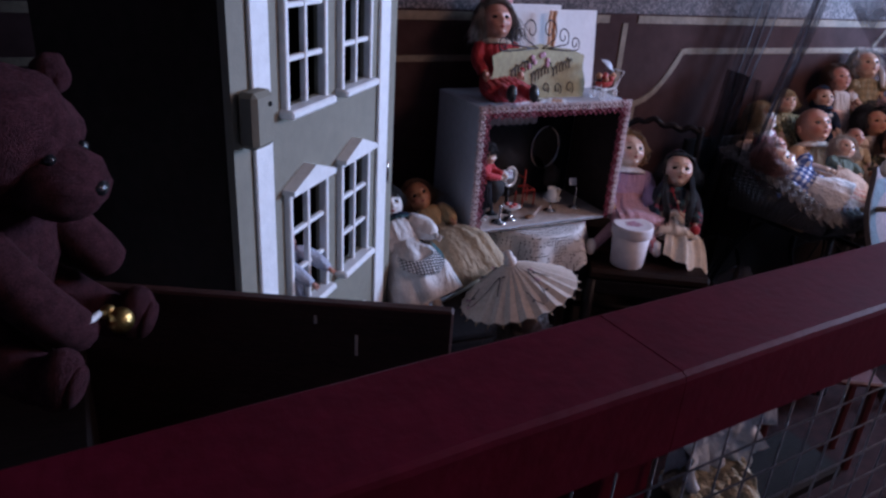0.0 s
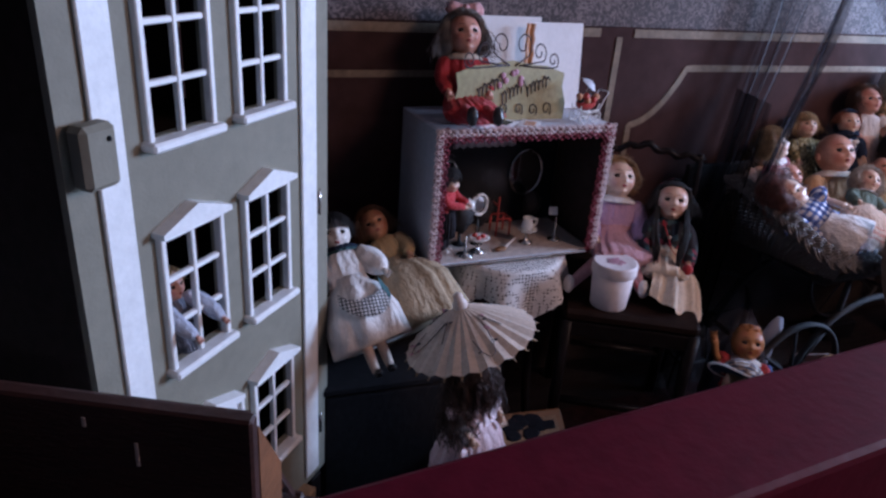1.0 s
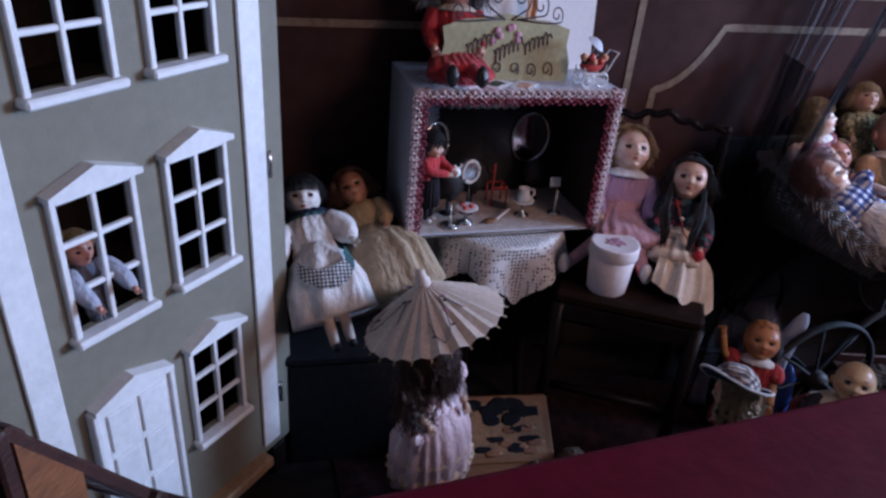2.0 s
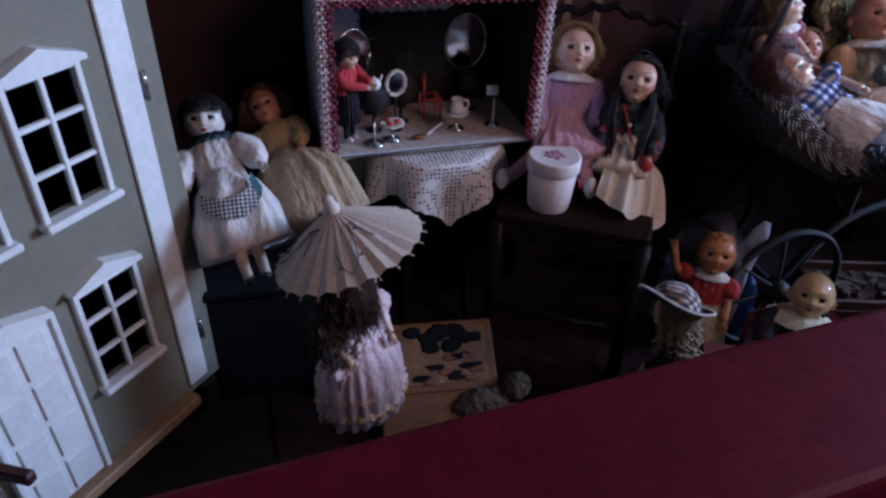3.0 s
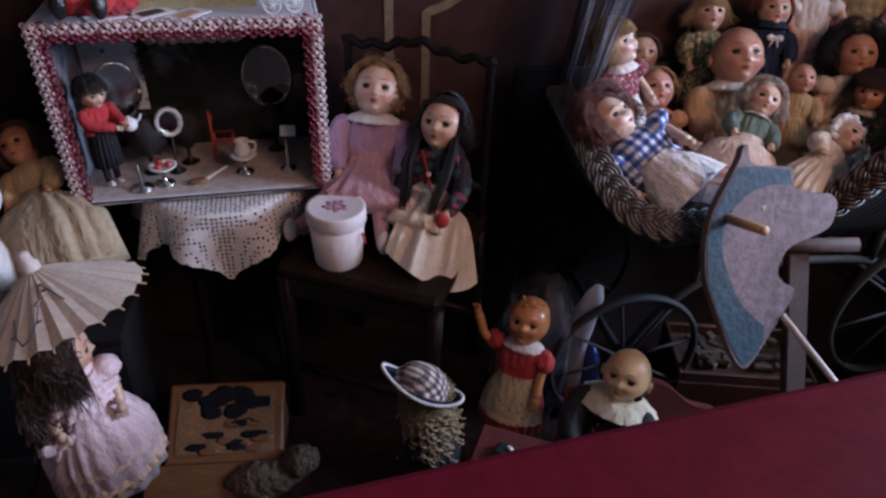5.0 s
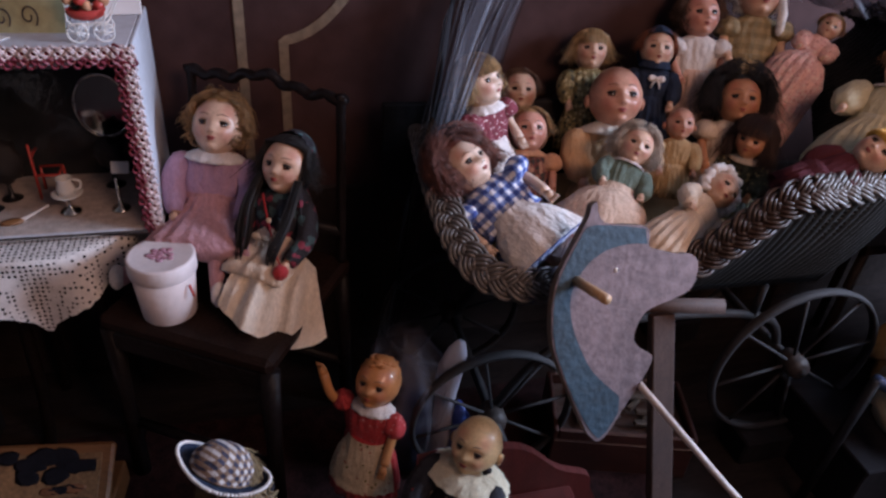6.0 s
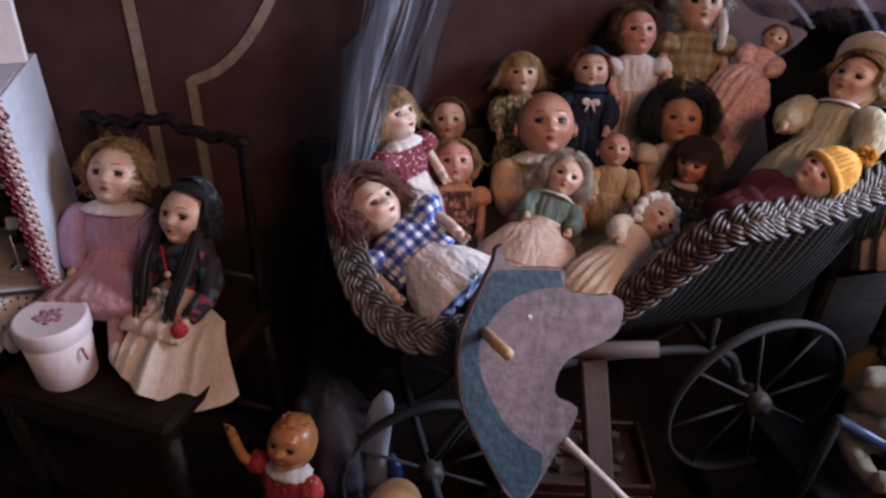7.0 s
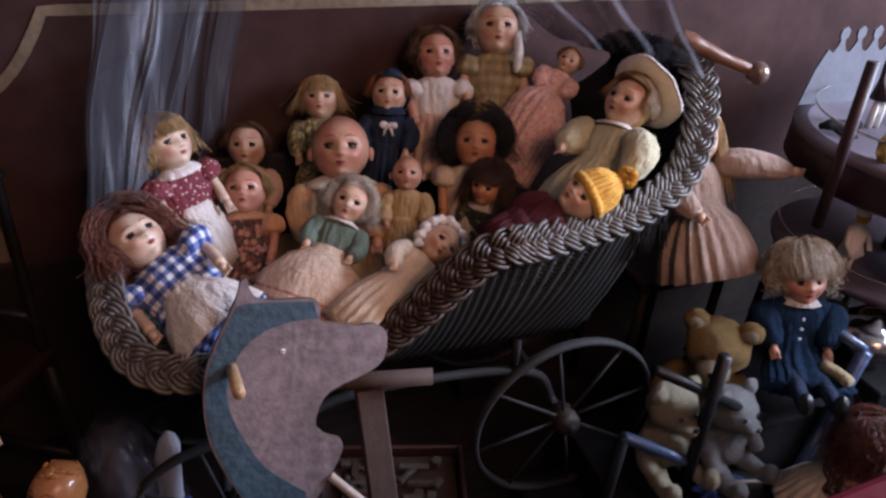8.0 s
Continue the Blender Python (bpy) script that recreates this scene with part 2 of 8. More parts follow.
# unlit corners: dull dark surfaces, shine cut down to stand in for the shade
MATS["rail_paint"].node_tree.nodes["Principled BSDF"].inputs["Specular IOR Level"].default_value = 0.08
for n_ in ("floor_wood", "under_black", "rug", "plaster_dark", "dark_wood", "wall_paper_brown", "inside_dark", "wicker_dark", "plush_brown", "rubber_black", "carved_wood", "seat_cane", "picture_dark"):
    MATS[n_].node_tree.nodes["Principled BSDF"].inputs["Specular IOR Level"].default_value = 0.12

# dolls: skins, hair, cloth (object units are heads)
for n_, c_ in (("skin_bisque", (0.60, 0.385, 0.275)), ("skin_pale", (0.63, 0.46, 0.36)), ("skin_rosy", (0.55, 0.27, 0.20)), ("skin_tan", (0.46, 0.21, 0.11)),
               ("skin_baby", (0.50, 0.25, 0.17)), ("skin_celluloid", (0.52, 0.23, 0.09)), ("skin_ivory", (0.68, 0.47, 0.25)), ("skin_mask", (0.66, 0.60, 0.56))):
    mat(n_, c_, 0.4, vary=0.22, scale=3, bump=0.05, bscale=30, coat=0.35 if n_ in ("skin_celluloid", "skin_ivory") else 0.04)
for n_, c_ in (("hair_blond", (0.42, 0.27, 0.13)), ("hair_brown", (0.10, 0.045, 0.022)), ("hair_auburn", (0.15, 0.05, 0.035)), ("hair_black", (0.012, 0.01, 0.011)),
               ("hair_grey", (0.44, 0.36, 0.29)), ("hair_red", (0.24, 0.075, 0.035)), ("hair_honey", (0.30, 0.165, 0.07)), ("hair_white", (0.6, 0.58, 0.56)), ("hair_dark", (0.05, 0.022, 0.015)), ("hair_ash", (0.50, 0.41, 0.31)), ("hair_slate", (0.15, 0.125, 0.11)), ("hair_dust", (0.24, 0.165, 0.085))):
    m = mat(n_, c_, 0.75 if n_ == "hair_black" else 0.5, vary=0.4, scale=7, bump=0.0)
    nt = m.node_tree
    b = nt.nodes["Principled BSDF"]
    geo = nt.nodes.new("ShaderNodeNewGeometry")
    r = nt.nodes.new("ShaderNodeMapRange")
    r.inputs["To Min"].default_value, r.inputs["To Max"].default_value = 0.5, 1.55
    nt.links.new(geo.outputs["Random Per Island"], r.inputs[0])
    k_ = nt.nodes.new("ShaderNodeVectorMath")
    k_.operation = "SCALE"
    nt.links.new(b.inputs["Base Color"].links[0].from_socket, k_.inputs[0])
    nt.links.new(r.outputs[0], k_.inputs["Scale"])
    nt.links.new(k_.outputs[0], b.inputs["Base Color"])


def blush(m, strength):
    """Painted rosy cheeks on a doll's face, in heads from its middle."""
    nt = m.node_tree
    b = nt.nodes["Principled BSDF"]
    base = b.inputs["Base Color"].links[0].from_socket
    tc = nt.nodes.new("ShaderNodeTexCoord")
    ab = nt.nodes.new("ShaderNodeVectorMath")
    ab.operation = "ABSOLUTE"
    nt.links.new(tc.outputs["Object"], ab.inputs[0])
    dist = nt.nodes.new("ShaderNodeVectorMath")
    dist.operation = "DISTANCE"
    dist.inputs[1].default_value = (0.23, 0.33, 0.19)
    nt.links.new(ab.outputs[0], dist.inputs[0])
    r = nt.nodes.new("ShaderNodeMapRange")
    r.inputs["From Min"].default_value, r.inputs["From Max"].default_value = 0.04, 0.19
    r.inputs["To Min"].default_value, r.inputs["To Max"].default_value = strength, 0.0
    nt.links.new(dist.outputs["Value"], r.inputs[0])
    nt.links.new(mix(nt, r.outputs[0], base, (0.46, 0.13, 0.09)), b.inputs["Base Color"])


for n_ in ("skin_bisque", "skin_pale", "skin_rosy", "skin_tan", "skin_celluloid", "skin_ivory", "skin_baby"):
    blush(MATS[n_], 0.5)


def airbrushed_hair(m, colour):
    """Hair sprayed thinly on a moulded scalp, with rubbed patches."""
    nt = m.node_tree
    b = nt.nodes["Principled BSDF"]
    base = b.inputs["Base Color"].links[0].from_socket
    tc = nt.nodes.new("ShaderNodeTexCoord")
    n = node(nt, "ShaderNodeTexNoise", Scale=5.0, Detail=6.0)
    nt.links.new(tc.outputs["Object"], n.inputs["Vector"])
    sep = nt.nodes.new("ShaderNodeSeparateXYZ")
    nt.links.new(tc.outputs["Object"], sep.inputs[0])
    y = nt.nodes.new("ShaderNodeMath")
    y.operation = "MULTIPLY_ADD"
    y.inputs[1].default_value = 0.9
    nt.links.new(sep.outputs[1], y.inputs[0])
    nt.links.new(sep.outputs[2], y.inputs[2])
    z = nt.nodes.new("ShaderNodeMath")
    z.operation = "MULTIPLY_ADD"
    z.inputs[1].default_value = 0.35
    nt.links.new(n.outputs[0], z.inputs[0])
    nt.links.new(y.outputs[0], z.inputs[2])
    r = nt.nodes.new("ShaderNodeMapRange")
    r.inputs["From Min"].default_value, r.inputs["From Max"].default_value = 0.08, 0.40
    r.inputs["To Min"].default_value, r.inputs["To Max"].default_value = 0.0, 0.8
    nt.links.new(z.outputs[0], r.inputs[0])
    nt.links.new(mix(nt, r.outputs[0], base, colour), b.inputs["Base Color"])


airbrushed_hair(MATS["skin_baby"], (0.20, 0.075, 0.045))
mat("eye_white", (0.30, 0.25, 0.22), 0.3, vary=0.05)
mat("iris_dark", (0.020, 0.011, 0.009), 0.22, vary=0.1)
mat("lip_red", (0.30, 0.05, 0.045), 0.4, vary=0.1)
mat("lash", (0.022, 0.012, 0.010), 0.6, vary=0.1)
mat("nostril", (0.09, 0.025, 0.02), 0.7, vary=0.1)
mat("nostril_soft", (0.30, 0.12, 0.08), 0.6, vary=0.2)
mat("cloth_cream_hat", (0.66, 0.60, 0.45), 0.85, vary=0.15)
mat("brow", (0.14, 0.065, 0.04), 0.7, vary=0.1)
for n_, c_ in (("cloth_white", (0.66, 0.62, 0.60)), ("cloth_softwhite", (0.68, 0.59, 0.49)), ("cloth_apricot", (0.60, 0.36, 0.19)), ("cloth_cream", (0.62, 0.50, 0.39)), ("cloth_lavender", (0.42, 0.26, 0.38)), ("cloth_pinkskirt", (0.45, 0.24, 0.27)),
               ("cloth_black", (0.018, 0.016, 0.02)), ("cloth_red", (0.42, 0.025, 0.03)), ("cloth_peach", (0.60, 0.31, 0.18)), ("cloth_green", (0.10, 0.14, 0.11)),
               ("cloth_darkgreen", (0.045, 0.075, 0.055)), ("cloth_navy", (0.02, 0.03, 0.055)), ("cloth_pink", (0.62, 0.33, 0.33)), ("cloth_satin", (0.70, 0.51, 0.53)),
               ("cloth_sand", (0.36, 0.27, 0.15)), ("cloth_ecru", (0.58, 0.52, 0.38)), ("cloth_gold", (0.42, 0.28, 0.14)), ("cloth_navycoat", (0.006, 0.022, 0.050)),
               ("cloth_rosecream", (0.62, 0.42, 0.33)), ("knit_yellow", (0.65, 0.33, 0.05)), ("cloth_teal", (0.03, 0.10, 0.11)), ("cloth_dusty", (0.36, 0.25, 0.20)), ("cloth_wine", (0.07, 0.016, 0.022)), ("leather_black", (0.015, 0.014, 0.015)), ("cloth_sage", (0.44, 0.40, 0.27)), ("cloth_slate", (0.12, 0.12, 0.15)), ("cloth_paleblue", (0.45, 0.48, 0.58))):
    cloth(n_, c_)
MATS["cloth_satin"].node_tree.nodes["Principled BSDF"].inputs["Roughness"].default_value = 0.38
for n_ in ("cloth_navycoat", "cloth_navy", "cloth_black", "cloth_wine"):
    MATS[n_].node_tree.nodes["Principled BSDF"].inputs["Specular IOR Level"].default_value = 0.15
MATS["leather_black"].node_tree.nodes["Principled BSDF"].inputs["Roughness"].default_value = 0.35
gingham("check_blue", (0.02, 0.045, 0.2), (0.14, 0.2, 0.42), (0.68, 0.69, 0.74), 5.5)
gingham("check_black", (0.02, 0.02, 0.025), (0.22, 0.22, 0.23), (0.68, 0.67, 0.67), 12.0)
gingham("plaid_tan", (0.03, 0.035, 0.07), (0.22, 0.14, 0.10), (0.50, 0.47, 0.46), 8.0)
floral("check_wine", (0.17, 0.022, 0.036), (0.6, 0.45, 0.43), (0.55, 0.35, 0.36), 11.0, 0.24)
floral("print_olive", (0.20, 0.16, 0.07), (0.05, 0.05, 0.03), (0.42, 0.36, 0.2), 9.0, 0.45)
floral("print_rose", (0.20, 0.07, 0.065), (0.50, 0.28, 0.21), (0.06, 0.05, 0.05), 9.0, 0.55)
floral("print_green", (0.06, 0.065, 0.045), (0.28, 0.24, 0.13), (0.02, 0.02, 0.02), 8.0, 0.4)
floral("print_black", (0.018, 0.017, 0.024), (0.26, 0.04, 0.07), (0.05, 0.10, 0.11), 5.0, 0.4)
floral("print_red", (0.45, 0.04, 0.045), (0.6, 0.3, 0.28), (0.5, 0.1, 0.1), 12.0, 0.22)
floral("print_sprig", (0.56, 0.44, 0.30), (0.36, 0.08, 0.06), (0.2, 0.16, 0.06), 7.0, 0.2)
floral("print_pink", (0.72, 0.43, 0.39), (0.58, 0.27, 0.25), (0.76, 0.58, 0.52), 7.0, 0.35)
floral("print_dotted", (0.38, 0.29, 0.19), (0.20, 0.15, 0.10), (0.34, 0.25, 0.16), 6.0, 0.12)
floral("print_clown", (0.014, 0.014, 0.02), (0.5, 0.45, 0.35), (0.4, 0.06, 0.06), 5.0, 0.16)
m, nt, b = shade("skirt_bands")
sep_ = nt.nodes.new("ShaderNodeSeparateXYZ")
nt.links.new(coords(nt), sep_.inputs[0])
bands_ = nt.nodes.new("ShaderNodeValToRGB")
bands_.color_ramp.interpolation = "CONSTANT"
while len(bands_.color_ramp.elements) < 7:
    bands_.color_ramp.elements.new(0.5)
for e_, (p_, c_) in zip(bands_.color_ramp.elements, ((0.0, (0.62, 0.46, 0.36)), (0.30, (0.50, 0.20, 0.16)), (0.33, (0.62, 0.46, 0.36)), (0.40, (0.52, 0.24, 0.19)), (0.46, (0.62, 0.46, 0.36)), (0.52, (0.50, 0.20, 0.16)), (0.55, (0.62, 0.46, 0.36)))):
    e_.position, e_.color = p_, (*c_, 1)
low_ = nt.nodes.new("ShaderNodeMapRange")
low_.inputs["From Min"].default_value, low_.inputs["From Max"].default_value = -3.6, -1.4
nt.links.new(sep_.outputs[2], low_.inputs[0])
nt.links.new(low_.outputs[0], bands_.inputs[0])
nt.links.new(vary_colour(nt, coords(nt), bands_.outputs[0], 0.2, 4), b.inputs["Base Color"])
b.inputs["Roughness"].default_value = 0.9
relief(nt, b, coords(nt, 2.0, 2.0, 0.9), 3.0, 0.3, 0.05)
gingham("plaid_sand", (0.22, 0.17, 0.09), (0.28, 0.21, 0.11), (0.36, 0.28, 0.16), 5.0)

# ---- builders ----
class Shape:
    """Collects faces with their materials; one call makes one mesh."""

    def __init__(self):
        self.v, self.f, self.m, self.s, self.slots = [], [], [], [], []

    def slot(self, name):
        if name not in self.slots:
            self.slots.append(name)
        return self.slots.index(name)

    def add(self, verts, faces, material, smooth=False, at=None):
        k, s = len(self.v), self.slot(material)
        self.v.extend((at @ Vector(p)) if at else Vector(p) for p in verts)
        for f in faces:
            self.f.append(tuple(i + k for i in f))
            self.m.append(s)
            self.s.append(smooth)

    def box(self, c, size, material, at=None, bevel=0.004):
        """A block with worn, chamfered edges."""
        hx, hy, hz = (max(a / 2, 1e-4) for a in size)
        b = min(bevel, hx * 0.6, hy * 0.6, hz * 0.6)
        verts, idx = [], {}
        for sx in (-1, 1):
            for sy in (-1, 1):
                for sz in (-1, 1):
                    for a in range(3):
                        h = [hx - b, hy - b, hz - b]
                        h[a] += b
                        idx[(sx, sy, sz, a)] = len(verts)
                        verts.append((c[0] + sx * h[0], c[1] + sy * h[1], c[2] + sz * h[2]))
        faces = []
        quad = ((-1, -1), (1, -1), (1, 1), (-1, 1))
        for a in range(3):
            for s in (-1, 1):
                f = []
                for p, q in quad:
                    k = [0, 0, 0]
                    k[a], k[(a + 1) % 3], k[(a + 2) % 3] = s, p, q
                    f.append(idx[(*k, a)])
                faces.append(tuple(f if s > 0 else f[::-1]))
        for a in range(3):
            o1, o2 = (a + 1) % 3, (a + 2) % 3
            for p in (-1, 1):
                for q in (-1, 1):
                    k0, k1 = [0, 0, 0], [0, 0, 0]
                    k0[a], k1[a] = -1, 1
                    for k in (k0, k1):
                        k[o1], k[o2] = p, q
                    f = (idx[(*k0, o1)], idx[(*k1, o1)], idx[(*k1, o2)], idx[(*k0, o2)])
                    faces.append(f if p * q > 0 else f[::-1])
        for sx in (-1, 1):
            for sy in (-1, 1):
                for sz in (-1, 1):
                    f = tuple(idx[(sx, sy, sz, a)] for a in range(3))
                    faces.append(f if sx * sy * sz > 0 else f[::-1])
        self.add(verts, faces, material, False, at)
        return self

    def loft(self, path, rx, ry, material, n=14, at=None, ripple=0.0, waves=0, rough=0.0, caps=True, ref=(1, 0, 0), arc=None, smooth=True, seed=0.0, grow=None):
        """Rings swept along a path. ripple and waves fold the surface; arc keeps only part of each ring."""
        path = [Vector(p) for p in path]
        m = len(path)
        rx = rx if isinstance(rx, (list, tuple)) else [rx] * m
        ry = ry if isinstance(ry, (list, tuple)) else [ry] * m
        a0, a1 = arc if arc else (0, 2 * math.pi)
        cols = n + 1 if arc else n
        verts = []
        for i, p in enumerate(path):
            t = (path[min(i + 1, m - 1)] - path[max(i - 1, 0)]).normalized()
            r = Vector(ref)
            if abs(r.dot(t)) > 0.95:
                r = Vector((0, 1, 0))
            x = (r - t * r.dot(t)).normalized()
            y = t.cross(x)
            amp = ripple * (i / (m - 1) if grow is None else grow[i])
            for j in range(cols):
                a = a0 + (a1 - a0) * j / n
                k = 1 + amp * (0.65 + 0.35 * math.sin(2 * a + seed * 1.7)) * math.sin(waves * a + seed + 1.5 * math.sin(3 * a + i * 0.3 + seed) + 0.8 * math.sin(5 * a - seed))
                if rough:
                    k += rough * noise.noise(Vector((math.cos(a) * 2 + seed, math.sin(a) * 2, i * 0.8 + seed)))
                verts.append(p + x * (math.cos(a) * rx[i] * k) + y * (math.sin(a) * ry[i] * k))
        faces = []
        for i in range(m - 1):
            for j in range(n):
                j2 = (j + 1) if arc else (j + 1) % n
                faces.append((i * cols + j, i * cols + j2, (i + 1) * cols + j2, (i + 1) * cols + j))
        if caps and not arc:
            faces.append(tuple(range(cols))[::-1])
            faces.append(tuple((m - 1) * cols + j for j in range(cols)))
        self.add(verts, faces, material, smooth, at)
        return self

    def tube(self, path, r, material, n=6, at=None):
        return self.loft(path, r, r, material, n, at, ref=(0.31, 0.12, 0.9))

    def lathe(self, profile, material, n=24, at=None, smooth=True, ripple=0.0, waves=0, squash=1.0, arc=None):
        """Profile of (radius, z) turned about z."""
        verts, faces = [], []
        a0, a1 = arc if arc else (0, 2 * math.pi)
        cols = n + 1 if arc else n
        for i, (r, z) in enumerate(profile):
            for j in range(cols):
                a = a0 + (a1 - a0) * j / n
                k = r * (1 + ripple * i / max(1, len(profile) - 1) * math.sin(waves * a))
                verts.append((math.cos(a) * k, math.sin(a) * k * squash, z))
        for i in range(len(profile) - 1):
            for j in range(n):
                j2 = j + 1 if arc else (j + 1) % n
                faces.append((i * cols + j, i * cols + j2, (i + 1) * cols + j2, (i + 1) * cols + j))
        self.add(verts, faces, material, smooth, at)
        return self

    def ball(self, c, r, material, nu=14, nv=9, at=None, keep=None, rough=0.0, seed=0.0, warp=None):
        """An ellipsoid; keep drops faces, rough and warp shape it."""
        r = r if isinstance(r, (list, tuple)) else (r, r, r)
        verts, faces = [], []
        for i in range(nv + 1):
            th = math.pi * i / nv
            for j in range(nu):
                ph = 2 * math.pi * j / nu
                p = Vector((math.sin(th) * math.cos(ph), math.sin(th) * math.sin(ph), math.cos(th)))
                k = 1 + (rough * noise.noise(p * 2.3 + Vector((seed, seed, 0))) if rough else 0)
                q = Vector((p.x * r[0] * k, p.y * r[1] * k, p.z * r[2] * k))
                if warp:
                    q = warp(q)
                verts.append(q + Vector(c))
        for i in range(nv):
            for j in range(nu):
                f = (i * nu + j, (i + 1) * nu + j, (i + 1) * nu + (j + 1) % nu, i * nu + (j + 1) % nu)
                if keep is None or keep(sum((verts[k] for k in f), Vector()) / 4 - Vector(c)):
                    faces.append(f)
        self.add(verts, faces, material, True, at)
        return self

    def sheet(self, fn, nu, nv, material, at=None, smooth=True, thick=0.0):
        """A surface from fn(a, b) with a and b from 0 to 1; thick gives it a back."""
        verts = [Vector(fn(i / nu, j / nv)) for i in range(nu + 1) for j in range(nv + 1)]
        w = nv + 1
        faces = [(i * w + j, (i + 1) * w + j, (i + 1) * w + j + 1, i * w + j + 1) for i in range(nu) for j in range(nv)]
        self.add(verts, faces, material, smooth, at)
        if thick:
            self.add([p + Vector((0, 0, -thick)) for p in verts], [f[::-1] for f in faces], material, smooth, at)
        return self

    def slab(self, outline, depth, material, edge=None, at=None):
        """A flat outline in x and z, sawn from a board of that depth in y."""
        n = len(outline)
        verts = [(x, -depth / 2, z) for x, z in outline] + [(x, depth / 2, z) for x, z in outline]
        self.add(verts, [tuple(range(n)), tuple(range(2 * n - 1, n - 1, -1))], material, False, at)
        self.add(verts, [(i, i + n, (i + 1) % n + n, (i + 1) % n) for i in range(n)], edge or material, False, at)
        return self

    def mesh(self, name):
        me = bpy.data.meshes.new(name)
        me.from_pydata([tuple(p) for p in self.v], [], self.f)
        for s in self.slots:
            me.materials.append(MATS[s])
        me.polygons.foreach_set("material_index", self.m)
        me.polygons.foreach_set("use_smooth", self.s)
        me.update()
        return me


def part(name, shape, parent=None, label="", m=None):
    ob = new(name, shape.mesh(name))
    if parent:
        ob.parent = parent
    if m is not None:
        ob.matrix_basis = m
    if label:
        ob["label"] = label
    return ob


def thing(name, m, label, category, group=""):
    ob = new(name)
    ob.empty_display_size = 0.05
    ob.matrix_basis = m
    return tagged(ob, label, category, group)


def lone(name, shape, m, label, category, group="", kind=""):
    return tagged(part(name, shape, m=m), label, category, group, kind)


def curve(points, n):
    """A smooth path through the points."""
    pts = [Vector(p) for p in points]
    out = []
    for i in range(len(pts) - 1):
        p0, p1, p2, p3 = pts[max(i - 1, 0)], pts[i], pts[i + 1], pts[min(i + 2, len(pts) - 1)]
        for k in range(n):
            t = k / n
            out.append(0.5 * ((2 * p1) + (p2 - p0) * t + (2 * p0 - 5 * p1 + 4 * p2 - p3) * t * t + (3 * p1 - p0 - 3 * p2 + p3) * t ** 3))
    out.append(pts[-1])
    return out


# ---- the room ----
WALL_V = 2.02
U0, U1, V0, TOP = -2.1, 5.2, -2.0, 2.7
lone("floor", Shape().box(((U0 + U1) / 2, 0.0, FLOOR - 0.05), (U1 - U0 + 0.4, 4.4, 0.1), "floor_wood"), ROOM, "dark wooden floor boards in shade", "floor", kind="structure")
lone("wall_back", Shape().box(((U0 + U1) / 2, WALL_V + 0.1, 1.35), (U1 - U0 + 0.4, 0.2, 2.9), "wall_paper_brown"), ROOM, "brown papered wall with painted tan panel lines", "wall", kind="structure")
lone("wall_left", Shape().box((U0 - 0.1, 0, 1.35), (0.2, 4.0, 2.9), "plaster_dark"), ROOM, "dark unlit side wall", "wall", kind="structure")
lone("ceiling", Shape().box(((U0 + U1) / 2, 0.0, TOP + 0.06), (U1 - U0 + 0.4, 4.4, 0.1), "plaster_dark"), ROOM, "dark plain ceiling", "ceiling", kind="structure")


def wall_with_window(name, length, hole, m, label):
    """A wall along x with one opening (x0, x1, z0, z1) through it."""
    x0, x1, z0, z1 = hole
    s = Shape()
    h = 2.8
    s.box((x0 / 2, 0, h / 2), (x0, 0.2, h), "plaster_dark", bevel=0.001)
    s.box(((x1 + length) / 2, 0, h / 2), (length - x1, 0.2, h), "plaster_dark", bevel=0.001)
    s.box(((x0 + x1) / 2, 0, z0 / 2), (x1 - x0, 0.2, z0), "plaster_dark", bevel=0.001)
    s.box(((x0 + x1) / 2, 0, (z1 + h) / 2), (x1 - x0, 0.2, h - z1), "plaster_dark", bevel=0.001)
    return lone(name, s, m, label, "wall", kind="structure")


wall_with_window("wall_right", 4.0, (1.95, 3.25, 1.3, 2.5), ROOM @ pose(U1 + 0.1, -2.0, 0, 0, 0, 90), "dark end wall with a window opening")
lone("wall_front", Shape().box(((U0 + U1) / 2, V0 - 0.1, 1.35), (U1 - U0 + 0.4, 0.2, 2.9), "plaster_dark"), ROOM, "dark plain wall behind the visitors", "wall", kind="structure")

# added near-black board: stands in for the shade low on the wall behind the pram
lone("shade_board", Shape().box(((U0 + U1) / 2, WALL_V - 0.006, (FLOOR + 0.60) / 2), (U1 - U0, 0.012, 0.60 - FLOOR), "inside_dark"), ROOM, "added near-black board standing in for shade low on the wall", "panelling", kind="structure")

# painted lines of the wall panels, and the patterned paper above
BAND = ROOM @ pose(0, WALL_V - 0.0015, 0)


def wall_line(pts, w):
    """A painted band along points in u and z."""
    s = Shape()
    n = len(pts)
    left, right = [], []
    for i in range(n):
        a, b = Vector(pts[max(i - 1, 0)]), Vector(pts[min(i + 1, n - 1)])
        d = (b - a).normalized()
        k = Vector((-d.y, d.x)) * w / 2
        p = Vector(pts[i])
        left.append(p + k), right.append(p - k)
    verts = [(q.x, y, q.y) for y in (-0.0015, 0.0012) for q in left + right[::-1]]
    k = 2 * n
    faces = [(i, i + 1, k - 2 - i, k - 1 - i) for i in range(n - 1)] + [(i, i + k, (i + 1) % k + k, (i + 1) % k) for i in range(k)]
    s.add(verts, faces, "painted_band")
    return s


